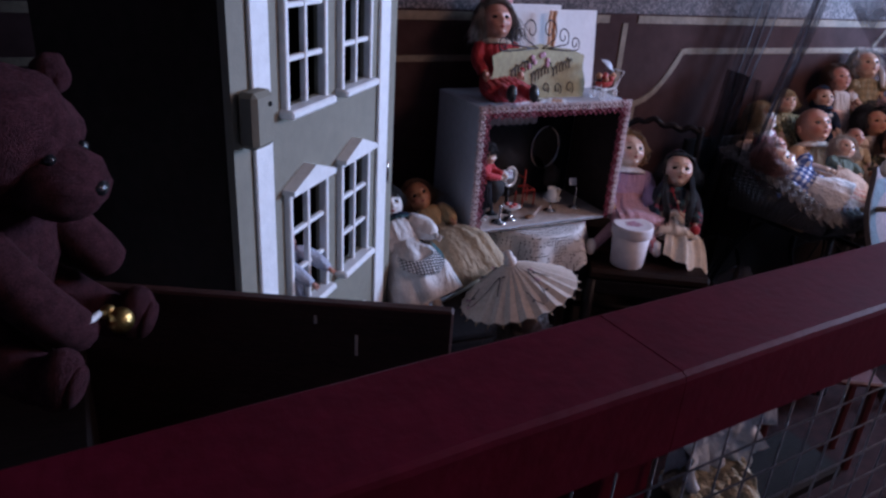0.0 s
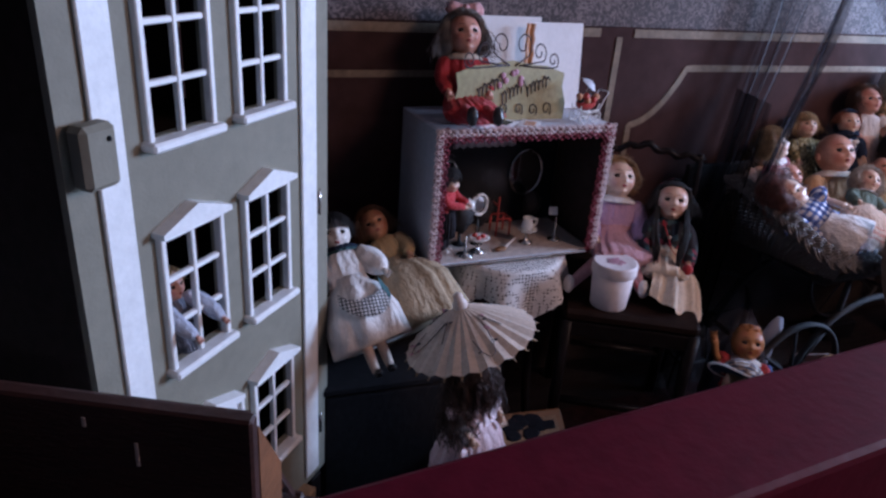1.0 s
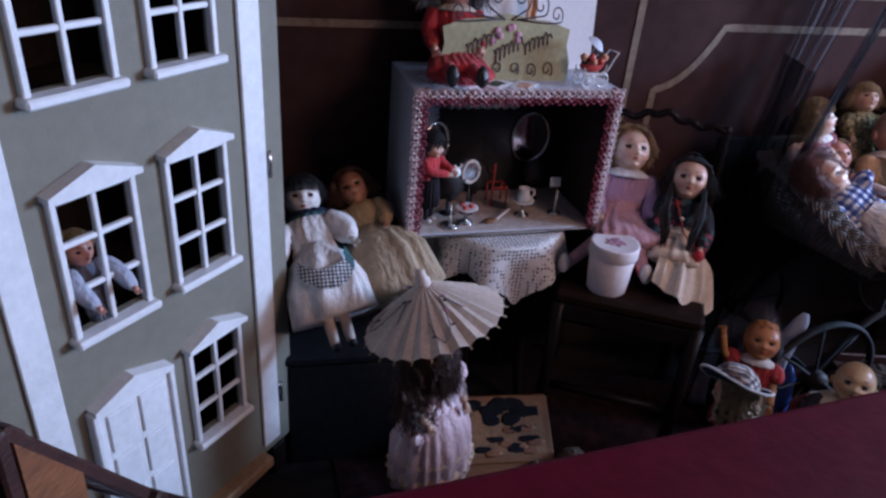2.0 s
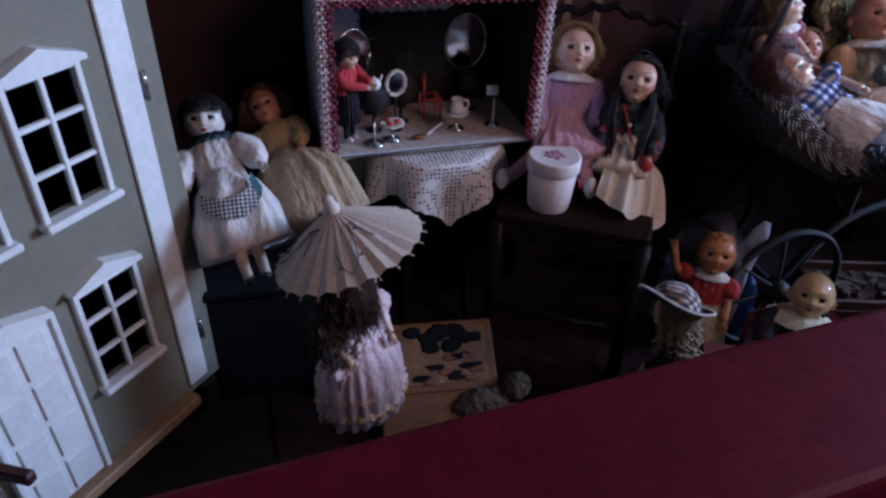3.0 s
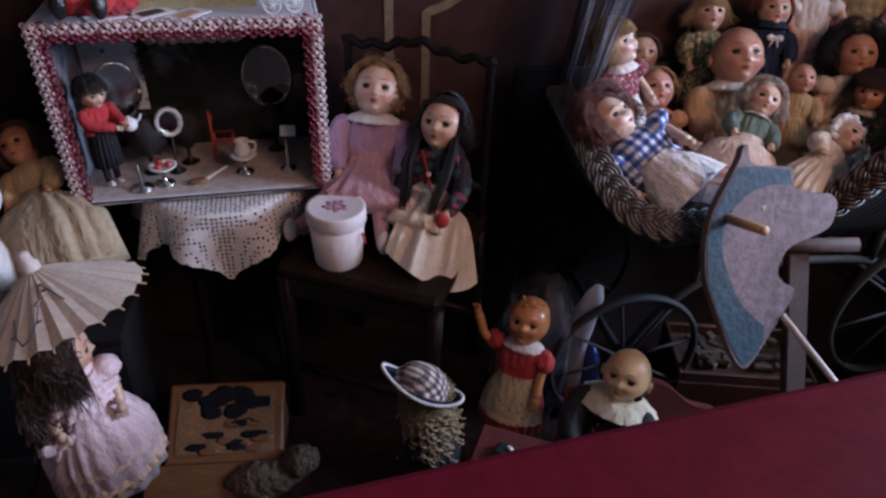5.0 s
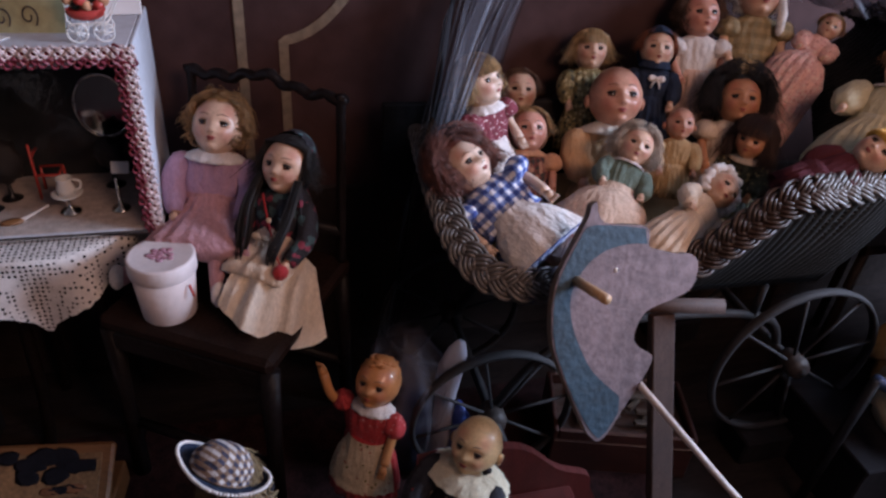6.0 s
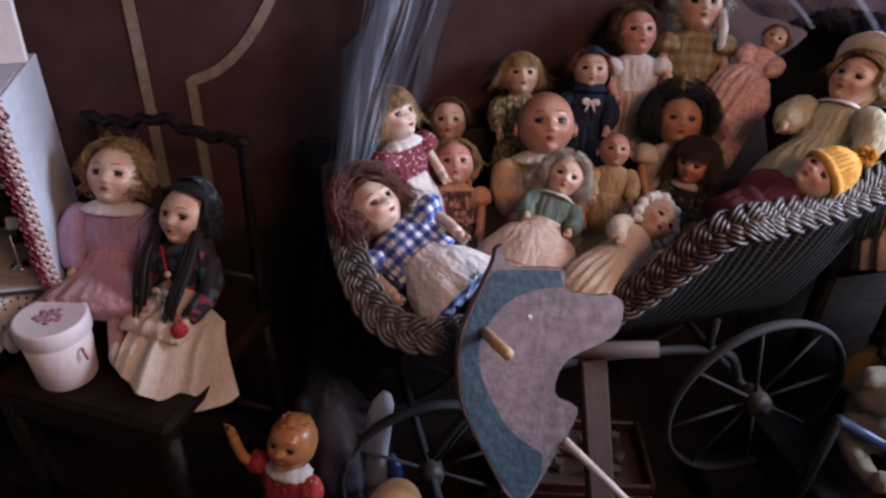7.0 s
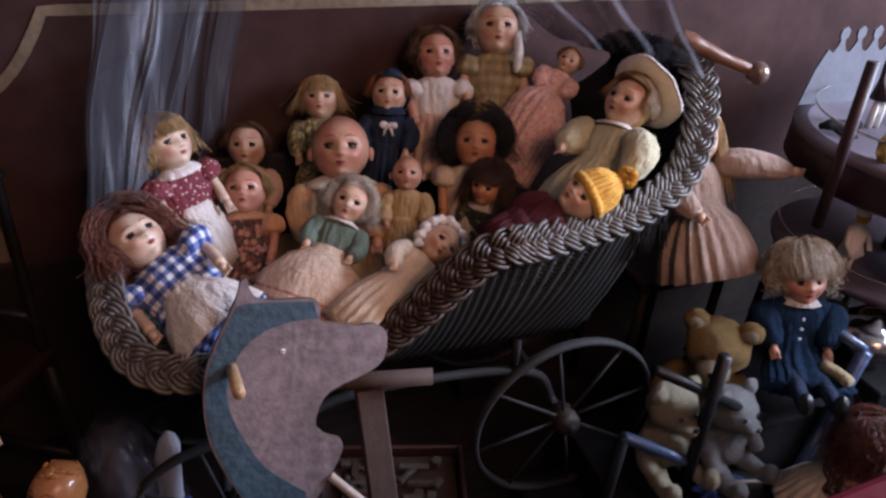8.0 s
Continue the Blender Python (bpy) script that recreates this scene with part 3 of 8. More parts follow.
m, nt, b = shade("frieze_paper")
vec = coords(nt)
w1 = node(nt, "ShaderNodeTexVoronoi", Scale=38.0)
w1.feature = "DISTANCE_TO_EDGE"
w2 = node(nt, "ShaderNodeTexNoise", Scale=45.0, Detail=2.0, Distortion=2.5)
for n_ in (w1, w2):
    nt.links.new(vec, n_.inputs["Vector"])
r_ = nt.nodes.new("ShaderNodeMapRange")
r_.inputs["From Min"].default_value, r_.inputs["From Max"].default_value = 0.48, 0.56
nt.links.new(w2.outputs[0], r_.inputs[0])
nt.links.new(vary_colour(nt, vec, mix(nt, r_.outputs[0], (0.05, 0.036, 0.04), (0.17, 0.13, 0.13)), 0.3, 6), b.inputs["Base Color"])
b.inputs["Roughness"].default_value = 0.7
lone("frieze", Shape().box(((U0 + U1) / 2, WALL_V - 0.002, 1.95), (U1 - U0, 0.004, 1.29), "frieze_paper", bevel=0.0005), ROOM, "patterned scroll wallpaper above the panels", "wallpaper", kind="structure")
for x0_, x1_ in ((-1.2, 1.66), (1.79, 5.15)):
    lone("trim", wall_line([(x0_, 1.286), (x1_, 1.286)], 0.026), BAND, "tan painted line on the wall", "painted line", kind="structure")
lone("trim", wall_line([(1.735, 1.273), (1.735, 0.61)], 0.022), BAND, "tan painted upright line on the wall", "painted line", kind="structure")
panel = [(1.83, 0.61), (1.83, 0.985)] + [(1.83 + 0.2 * t, 0.985 + 0.035 * t + 0.155 * t ** 2.2) for t in (0.03, 0.15, 0.3, 0.45, 0.6, 0.75, 0.9, 1.0)] + [(2.06, 1.176), (5.15, 1.176)]
lone("trim", wall_line(panel, 0.022), BAND, "tan painted panel line with a curved corner", "painted line", kind="structure")
lone("trim", wall_line([(-1.2, 1.158), (1.30, 1.158)], 0.02), BAND, "tan painted line on the wall", "painted line", kind="structure")
lone("trim", wall_line([(3.15, 1.19), (3.45, 1.5)], 0.02), BAND, "tan painted slanting line on the wall", "painted line", kind="structure")

# ---- the rail with its wire mesh ----
RAIL = Matrix.Translation((0.8026, 0.8433, 0)) @ Matrix.Rotation(radians(31.7), 4, "Z")
rail = thing("railing", RAIL, "dark red painted wooden railing with wire mesh", "railing")
RW, RZ = 0.108, 1.20
# flat board with eased edges and its front face, in two lengths that meet at a fine joint
prof = [(0.0, -0.077), (0.0, -0.007), (0.0015, -0.0025), (0.006, 0.0), (RW - 0.006, 0.0), (RW - 0.0015, -0.0025), (RW, -0.007), (RW, -0.026), (0.024, -0.028), (0.024, -0.077)]
for u0_, u1_ in ((-2.55, -0.7093), (-0.7087, 3.9)):
    s = Shape()
    k = len(prof)
    n = 30
    vs = [(u0_ + (u1_ - u0_) * i / n, y + 0.0012 * noise.noise(Vector((i * 0.7 + u0_, y * 9, 0))), RZ + z + 0.0012 * noise.noise(Vector((i * 0.9, z * 9, u0_)))) for i in range(n + 1) for y, z in prof]
    s.add(vs, [(i * k + j, i * k + (j + 1) % k, (i + 1) * k + (j + 1) % k, (i + 1) * k + j) for i in range(n) for j in range(k)], "rail_paint", False)
    s.add(vs, [tuple(range(k))[::-1], tuple(n * k + j for j in range(k))], "rail_paint")
    part("top_board", s, rail)
for u_ in (-2.3, -0.71, 0.9, 2.5):
    part("post", Shape().box((u_, 0.066, (RZ - 0.03 + FLOOR) / 2), (0.07, 0.06, RZ - 0.03 - FLOOR), "rail_paint"), rail)
part("bottom_board", Shape().box((0.7, 0.04, FLOOR + 0.06), (6.4, 0.02, 0.12), "rail_paint"), rail)
mesh_ = Shape()
for i in range(19):
    z = 0.2 + i * 0.05
    mesh_.tube([(-2.5, 0.0285, z), (3.85, 0.0285, z)], 0.0013, "wire", 5)
for i in range(127):
    u_ = -2.48 + i * 0.05
    mesh_.tube([(u_, 0.031, 0.15), (u_, 0.031, 1.13)], 0.0013, "wire", 5)
part("wire_mesh", mesh_, rail, "thin grey welded wire grid")

# crumpled clear bag and a plush tuft behind the wires
bag = Shape()
bag.sheet(lambda a, b: (0.16 * (a - 0.5) * (1 - 0.25 * b) + 0.01 * noise.noise(Vector((a * 6, b * 6, 0))), 0.03 * noise.noise(Vector((a * 9, b * 9, 4))) + 0.02 * math.sin(a * 3.1), -0.16 * b + 0.012 * noise.noise(Vector((a * 14, 0, 7)))), 22, 22, "bag_film")
bag.sheet(lambda a, b: (0.15 * (a - 0.5) * (1 - 0.25 * b), 0.035 + 0.02 * noise.noise(Vector((a * 7, b * 8, 9))), -0.16 * b), 14, 14, "bag_film")
lone("plastic_bag", bag, RAIL @ pose(-0.452, 0.092, 1.062, 0, 10, 0), "crumpled clear plastic bag behind the wire mesh", "bag")
lone("plastic_bag_support", Shape().box((0, 0, 0.0), (0.42, 0.09, 0.02), "dark_wood"), RAIL @ pose(-0.468, 0.10, 0.885), "small dark shelf board behind the mesh", "shelf").name = "shelf"
tuft = Shape()
for i in range(26):
    a, r = i * 2.4, 0.011 * math.sqrt(i)
    tuft.ball((r * math.cos(a), r * 0.7 * math.sin(a), 0.02 + 0.012 * noise.noise(Vector((i, 0, 3)))), 0.017, "plush_cream", 8, 6, rough=0.5, seed=i)
lone("plush_tuft", tuft, RAIL @ pose(-0.472, 0.10, 0.897), "cream curly plush toy lying on the shelf", "plush toy")

# ---- the doll's house ----
FAC = Matrix.Translation((-0.3025, 1.2374, 0)) @ Matrix.Rotation(radians(72.87), 4, "Z") @ Matrix.Rotation(radians(-0.62), 4, "Y")
# local x runs along the front, -y comes out of it
house = thing("dolls_house", FAC, "tall green-grey dolls house with white windows and pilasters", "dolls house")
HZ0, HZ1 = 0.165, 1.86
WINS = []
for z0, z1, ped in ((1.20, 1.47, False), (0.785, 1.045, True), (0.375, 0.625, True), (1.62, 1.84, False)):
    for x0, x1 in ((0.005, 0.162), (0.222, 0.371)):
        if z0 == 0.375 and x0 < 0.1:
            continue
        WINS.append((x0, x1, z0, z1, ped))
DOOR = (0.006, 0.168, 0.185, 0.625)
fs = Shape()
xs = sorted({-0.143, 0.537, *(w[0] + 0.008 for w in WINS), *(w[1] - 0.008 for w in WINS)})
zs = sorted({HZ0, HZ1, *(w[2] + 0.006 for w in WINS), *(w[3] - 0.006 for w in WINS)})
nx, nz = len(xs), len(zs)


def wall_cell(i, j):
    """Whether the front is solid between these grid lines."""
    if not (0 <= i < nx - 1 and 0 <= j < nz - 1):
        return False
    mx, mz = (xs[i] + xs[i + 1]) / 2, (zs[j] + zs[j + 1]) / 2
    return not any(w[0] < mx < w[1] and w[2] < mz < w[3] for w in WINS)


grid = [(x, y, z) for y in (0.0, 0.014) for x in xs for z in zs]
back_ = nx * nz
cells = []
for i in range(nx - 1):
    for j in range(nz - 1):
        if not wall_cell(i, j):
            continue
        q = (i * nz + j, (i + 1) * nz + j, (i + 1) * nz + j + 1, i * nz + j + 1)
        cells += [q, tuple(k + back_ for k in q[::-1])]
        for k, (di, dj) in enumerate(((0, -1), (1, 0), (0, 1), (-1, 0))):
            if not wall_cell(i + di, j + dj):
                a, b_ = q[k], q[(k + 1) % 4]
                cells.append((b_, a, a + back_, b_ + back_))
fs.add(grid, cells, "facade_paint")
part("front_panel", fs, house, "green-grey painted front")
for x0, x1 in ((-0.092, -0.037), (0.425, 0.482)):
    part("pilaster", Shape().box(((x0 + x1) / 2, -0.004, (HZ0 + HZ1) / 2 + 0.012), (x1 - x0, 0.008, HZ1 - HZ0 - 0.03), "white_paint", bevel=0.002), house, "white painted flat pilaster")
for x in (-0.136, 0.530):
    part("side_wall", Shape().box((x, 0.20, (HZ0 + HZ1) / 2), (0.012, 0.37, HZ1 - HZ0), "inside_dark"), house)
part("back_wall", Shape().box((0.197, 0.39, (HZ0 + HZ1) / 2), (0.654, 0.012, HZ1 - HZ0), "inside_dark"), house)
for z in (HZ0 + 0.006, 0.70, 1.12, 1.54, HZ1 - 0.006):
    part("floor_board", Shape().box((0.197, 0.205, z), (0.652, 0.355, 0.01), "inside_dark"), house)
part("roof", Shape().slab([(-0.18, HZ1), (0.575, HZ1), (0.197, HZ1 + 0.22)], 0.42, "dark_wood", at=pose(0, 0.2, 0)), house)
part("plinth", Shape().box((0.150, -0.012, HZ0 - 0.002), (0.55, 0.05, 0.03), "pale_wood"), house, "bare wooden base strip")
for dx in (-0.10, 0.49):
    for dy in (0.03, 0.36):
        part("leg", Shape().box((dx, dy, (HZ0 - 0.02 + FLOOR) / 2), (0.05, 0.05, HZ0 - 0.02 - FLOOR), "dark_wood"), house)


def dh_window(x0, x1, z0, z1, ped):
    w = Shape()
    y, t, bar = -0.004, 0.018, 0.012
    w.box((x0 + bar / 2, y, (z0 + z1) / 2), (bar, t, z1 - z0), "white_paint", bevel=0.002)
    w.box((x1 - bar / 2, y, (z0 + z1) / 2), (bar, t, z1 - z0), "white_paint", bevel=0.002)
    w.box(((x0 + x1) / 2, y, z1 - bar / 2), (x1 - x0 - 2 * bar, t, bar), "white_paint", bevel=0.002)
    win = part("window", w, house, "white window frame with six open panes")
    part("mullion", Shape().box(((x0 + x1) / 2, y + 0.001, (z0 + z1) / 2 - 0.003), (0.010, 0.013, z1 - z0 - 0.018), "white_paint", bevel=0.002), win)
    for k in (1, 2):
        part("bar", Shape().box(((x0 + x1) / 2, y + 0.002, z0 + (z1 - z0) * k / 3), (x1 - x0 - 2 * bar, 0.011, 0.010), "white_paint", bevel=0.002), win)
    part("sill", Shape().box(((x0 + x1) / 2, -0.012, z0 - 0.003), (x1 - x0 + 0.014, 0.034, 0.016), "white_paint", bevel=0.004), win)
    if ped:
        gable(x0, x1, z1, win)


def gable(x0, x1, z1, parent):
    c = (x0 + x1) / 2
    part("pediment", Shape().slab([(x0 - 0.006, z1), (x1 + 0.006, z1), (x1 + 0.006, z1 + 0.010), (c, z1 + 0.040), (x0 - 0.006, z1 + 0.010)], 0.03, "white_paint", at=pose(0, -0.012, 0)), parent)


for w in WINS:
    dh_window(*w)
x0, x1, z0, z1 = DOOR
door = part("door", Shape().box(((x0 + x1) / 2, -0.006, (z0 + z1) / 2), (x1 - x0, 0.016, z1 - z0), "white_paint", bevel=0.002), house, "white panelled door under a pediment")
for i in range(2):
    for k in range(4):
        part("door_panel", Shape().box((x0 + 0.046 + i * 0.07, -0.0165, z0 + 0.055 + k * 0.107), (0.055, 0.006, 0.09), "white_paint", bevel=0.003), door)
for x in (x0 - 0.004, x1 + 0.004):
    part("door_post", Shape().box((x, -0.010, (z0 + z1) / 2), (0.012, 0.024, z1 - z0), "white_paint", bevel=0.002), door)
gable(x0, x1, z1, door)
part("catch_block", Shape().box((-0.107, -0.022, 1.215), (0.060, 0.036, 0.092), "facade_paint", bevel=0.008).ball((-0.095, -0.041, 1.240), 0.004, "metal_dark", 8, 6), house, "grey-green wooden catch block")
for z in (0.33, 0.95, 1.6):
    part("hinge", Shape().box((0.486, -0.004, z), (0.012, 0.006, 0.055), "metal_silver", bevel=0.002).tube([(0.493, -0.006, z - 0.03), (0.493, -0.006, z + 0.03)], 0.004, "metal_silver"), house)

# ---- the dark case in front: high board towards the rail, glazed lid sloping away ----
case = thing("display_case", pose(0, 0, 0), "dark red-brown wooden case with a sloping glass lid", "display case")
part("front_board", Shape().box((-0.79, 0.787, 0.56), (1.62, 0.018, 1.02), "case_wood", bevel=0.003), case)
# the end boards take the lit wood colour, front and back the dark one
part("side_board", Shape().slab([(0.797, FLOOR), (0.865, FLOOR), (0.865, 0.948), (0.797, 1.052)], 0.018, "case_side", at=pose(0.011, 0, 0, 0, 0, 90)), case, "wooden end coloured a lighter orange-brown as if lit")
part("side_board", Shape().slab([(0.867, FLOOR), (1.0, FLOOR), (1.0, 0.60), (0.867, 0.60)], 0.018, "case_side", at=pose(0.011, 0, 0, 0, 0, 90)), case, "wooden end coloured a lighter orange-brown as if lit")
end_pane = part("glass_pane", Shape().slab([(0.868, 0.602), (0.998, 0.602), (0.998, 0.735), (0.868, 0.93)], 0.003, "clear_glass", at=pose(0.011, 0, 0, 0, 0, 90)), case, "clear glass end")
end_pane.visible_shadow = False
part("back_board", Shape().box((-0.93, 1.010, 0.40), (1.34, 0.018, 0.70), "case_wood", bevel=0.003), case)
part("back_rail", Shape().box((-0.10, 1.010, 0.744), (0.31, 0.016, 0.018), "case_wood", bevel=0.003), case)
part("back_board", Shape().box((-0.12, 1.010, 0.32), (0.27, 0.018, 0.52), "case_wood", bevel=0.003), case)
slope = Matrix.Translation((0, 0.797, 1.055)) @ Matrix.Rotation(math.atan2(-0.31, 0.205), 4, "X")
part("lid_bar", Shape().box((-0.79, 0.352, 0.004), (1.6, 0.03, 0.02), "case_wood", slope), case)
part("lid_bar", Shape().box((-0.79, 0.016, 0.004), (1.6, 0.03, 0.02), "case_wood", slope), case)
for x in (-0.014, -0.42, -0.85, -1.3):
    part("lid_bar", Shape().box((x, 0.184, 0.004), (0.026, 0.30, 0.018), "case_wood", slope), case)
pane = part("glass_pane", Shape().box((-0.79, 0.184, 0.003), (1.55, 0.31, 0.003), "clear_glass", slope, 0.0005), case, "clear glass")
pane.visible_shadow = False
part("lining", Shape().box((-0.79, 0.90, 0.705), (1.57, 0.19, 0.016), "print_lining"), case, "pale figured lining paper")
for x, z, h in ((-0.156, 1.046, 0.012), (-0.103, 1.012, 0.03), (-0.6, 0.99, 0.02)):
    part("scratch", Shape().box((x, 0.7772, z), (0.004, 0.0012, h), "stick_white", bevel=0.0003), case)

# ---- dolls ----
FACE = (0.395, 0.43, 0.49)


def head_warp(full):
    def warp(q):
        x, y, z = q
        if full > 1.25:
            x, z = x * 0.95, z * 0.98
        low = max(0.0, -z - 0.10) / 0.40
        x *= (1 - 0.17 * low ** 1.4) * (1 + 0.05 * full)
        ax = abs(x)
        if y < 0.1:
            w = min(1.0, (0.1 - y) / 0.3)
            d = 0.072 * math.exp(-(((ax - 0.148) / 0.085) ** 2 + ((z + 0.025) / 0.06) ** 2))       # eye hollows
            d -= 0.020 * math.exp(-((ax - 0.13) / 0.12) ** 2 - ((z - 0.08) / 0.05) ** 2)            # brows
            d -= 0.030 * math.exp(-(x / 0.05) ** 2) * (1 if -0.16 < z < -0.02 else max(0.0, 1 - abs(z + 0.09) / 0.16))
            d -= 0.066 * math.exp(-((x / 0.058) ** 2 + ((z + 0.155) / 0.045) ** 2))                  # nose
            d -= 0.034 * math.exp(-((x / 0.11) ** 2 + ((z + 0.275) / 0.06) ** 2))                     # mouth
            d += 0.020 * math.exp(-((x / 0.10) ** 2 + ((z + 0.345) / 0.03) ** 2))                    # below the lip
            d -= 0.040 * full * math.exp(-(((ax - 0.20) / 0.10) ** 2 + ((z + 0.19) / 0.10) ** 2))    # cheeks
            d -= 0.10 * math.exp(-((x / 0.15) ** 2 + ((z + 0.425) / 0.08) ** 2))                    # chin
            y += d * w
        return Vector((x, y, z))
    return warp


def face_y(x, z, warp):
    return warp((x, -FACE[1] * math.sqrt(max(0.02, 1 - (x / FACE[0]) ** 2 - (z / FACE[2]) ** 2)), z)).y


def add_head(s, skin, full=1.0, eyes="open", ears=False, iris="iris_dark"):
    warp = head_warp(full)
    s.ball((0, 0, 0), FACE, skin, 46, 40, warp=warp)
    for sx in (-1, 1):
        c = Vector((sx * 0.148, face_y(0.148, -0.025, warp) + 0.044, -0.025))
        s.ball(c, 0.086, "eye_white", 14, 10)
        front = Vector((sx * 0.10, -1, -0.02)).normalized()
        s.ball(c, 0.0885, iris, 20, 16, keep=lambda p: p.normalized().dot(front) > 0.50)
        s.ball(c, (0.098, 0.096, 0.096), skin, 20, 18, keep=lambda p: p.z > 0.036)
        s.ball(c, (0.097, 0.094, 0.094), skin, 20, 18, keep=lambda p: p.z < -0.042)
        lash = []
        for k in range(9):
            a = math.radians(-72 + 144 * k / 8)
            lash.append((c.x + 0.099 * math.sin(a), c.y - 0.097 * math.cos(a), c.z + 0.036 - 0.026 * (k / 4 - 1) ** 2))
        s.tube(lash, 0.0135, "lash", 5)
        s.tube([(x, y - 0.001, 2 * c.z - z - 0.010) for x, y, z in lash], 0.006, "brow", 4)
        s.tube([(sx * x, face_y(x, z, warp) - 0.002, z) for x, z in ((0.06, 0.085), (0.11, 0.112), (0.16, 0.120), (0.22, 0.106), (0.27, 0.074))], [0.004, 0.011, 0.012, 0.009, 0.004], "brow", 5)
        s.ball((sx * 0.03, face_y(0.03, -0.18, warp) + 0.004, -0.184), (0.014, 0.014, 0.010), "nostril", 6, 5)
        if ears:
            s.ball((sx * (0.418 + 0.02 * full), 0.05, -0.06), (0.045, 0.075, 0.105), skin, 12, 9)
            s.ball((sx * (0.452 + 0.02 * full), 0.02, -0.055), (0.014, 0.042, 0.065), "nostril_soft", 8, 6)
    for z, w, h in ((-0.262, 0.080, 0.0165), (-0.290, 0.062, 0.020)):
        pts = [(w * k / 3, face_y(w * k / 3, z, warp) + 0.004, z + (0.006 * (1 - abs(k) / 3) if h < 0.018 else 0.008 * (k / 3) ** 2)) for k in range(-3, 4)]
        s.tube(pts, [0.004, h * 0.8, h, h, h, h * 0.8, 0.004], "lip_red", 7)
    s.tube([(0.07 * k / 2, face_y(0.07 * k / 2, -0.276, warp) - 0.012 + 0.003 * abs(k), -0.276 + 0.004 * abs(k)) for k in range(-2, 3)], [0.003, 0.006, 0.007, 0.006, 0.003], "nostril", 4)


def add_hair(s, hair, style, length, rng, part_bangs=False, vol=1.0, low=False):
    """Fine strands over a cap. style: bob, long, curly, short or moulded."""
    curl = {"bob": 0.42, "long": 0.10, "curly": 1.0, "short": 0.3, "moulded": 0}[style]
    volume = {"bob": 0.21, "long": 0.17, "curly": 0.30, "short": 0.14, "moulded": 0.02}[style] * vol

    def keep(p):
        if p.y > -0.02:
            return p.z > -0.40
        return p.z > 0.36 - 0.9 * max(0.0, abs(p.x) - 0.19) or (abs(p.x) > 0.40 and p.z > -0.30)

    s.ball((0, 0.02, 0.015), (FACE[0] * 1.07, FACE[1] * 1.05, FACE[2] * 1.05), hair, 40, 30, keep=keep, rough=0.03, seed=rng.random() * 9)
    if style == "moulded":
        for i in range(46):
            a, z = rng.uniform(0.0, 3.14) if i % 3 else rng.uniform(3.3, 6.1), rng.uniform(-0.02, 0.45)
            if i % 3 == 0:
                z = rng.uniform(0.30, 0.46)
            r = math.sqrt(max(0.02, 1 - (z / 0.53) ** 2))
            c = Vector((r * 0.39 * math.cos(a), r * 0.43 * math.sin(a), z))
            t = Vector((-math.sin(a), math.cos(a), rng.uniform(-0.4, 0.4))) * 0.07
            s.tube([c - t, c + c.normalized() * 0.02, c + t + Vector((0, 0, 0.03))], [0.02, 0.036, 0.02], hair, 6)
        return

    def shell(d, k):
        return Vector((d.x * FACE[0] * k * 1.05, d.y * FACE[1] * k * 1.02 + 0.015, d.z * FACE[2] * k + 0.01))

    count = {"bob": 980, "long": 900, "curly": 1150, "short": 900}[style]
    for i in range(count):
        side = 1 if i % 2 else -1
        lay = rng.random()
        k = 1.05 + volume * lay
        fringe = part_bangs and i % 5 == 0
        if fringe:
            x = rng.uniform(-0.82, 0.82)
            d0 = Vector((x * 0.45, -0.25, 1)).normalized()
            d1 = Vector((x, -math.sqrt(1 - x * x) - 0.02, 0.13 + rng.uniform(-0.07, 0.06))).normalized()
            drop = 0.0
        else:
            t0 = rng.random()
            d0 = Vector((side * 0.03, -0.80 + 1.15 * t0, 0.60 + 0.40 * math.sin(min(1, t0 * 1.6) * 1.57))).normalized()
            a = math.radians(rng.uniform(4, 116) if t0 > 0.45 else rng.uniform(62, 118))
            if style in ("curly", "short") or rng.random() < 0.35:
                d0 = Vector((side * abs(rng.gauss(0, 0.6)), rng.uniform(-0.5, 0.9), rng.uniform(0.3, 1) if not low else rng.uniform(-0.3, 0.3))).normalized()
            d1 = Vector((side * math.sin(a), math.cos(a), rng.uniform(-0.15, 0.1))).normalized()
            drop = max(0.0, length - 0.5) * rng.uniform(0.75, 1.06)
        pts, rad = [], []
        n = 7
        steps = n + (3 if drop > 0.15 else 0)
        ph, fr = rng.uniform(0, 6.28), rng.uniform(9, 15)
        amp = curl * rng.uniform(0.015, 0.055)
        fly = abs(rng.gauss(0, 0.085)) if not fringe else 0.02
        reach = 1.0 if length >= 0.5 or fringe else 0.55 + length
        for j in range(steps):
            t = j / (n - 1)
            if j < n:
                d = d0.lerp(d1, t * reach).normalized()
                p = shell(d, k * (1.0 + 0.04 * math.sin(3.1 * t)))
            else:
                f = (j - n + 1) / (steps - n)
                p = shell(d1, k) + Vector((d1.x * 0.10, d1.y * 0.08, -1)) * (drop * f) + Vector((-d1.x, -d1.y, 0)) * (0.10 * f * f if style == "bob" else 0.03 * f)
            w = amp * min(1, t + 0.2)
            fl = fly * t * t
            p = p + Vector((math.cos(ph), math.sin(ph), 0.5 * math.sin(ph * 3))) * fl
            p = p + Vector((w * math.cos(ph + fr * t), w * math.sin(ph + fr * t), w * 0.6 * math.sin(ph * 2 + fr * t)))
            if not fringe and p.y < -0.06 and p.z < 0.36:
                p.x = side * max(abs(p.x), 0.365 + 0.05 * lay)
                p.y = max(p.y, -0.22)
            pts.append(p)
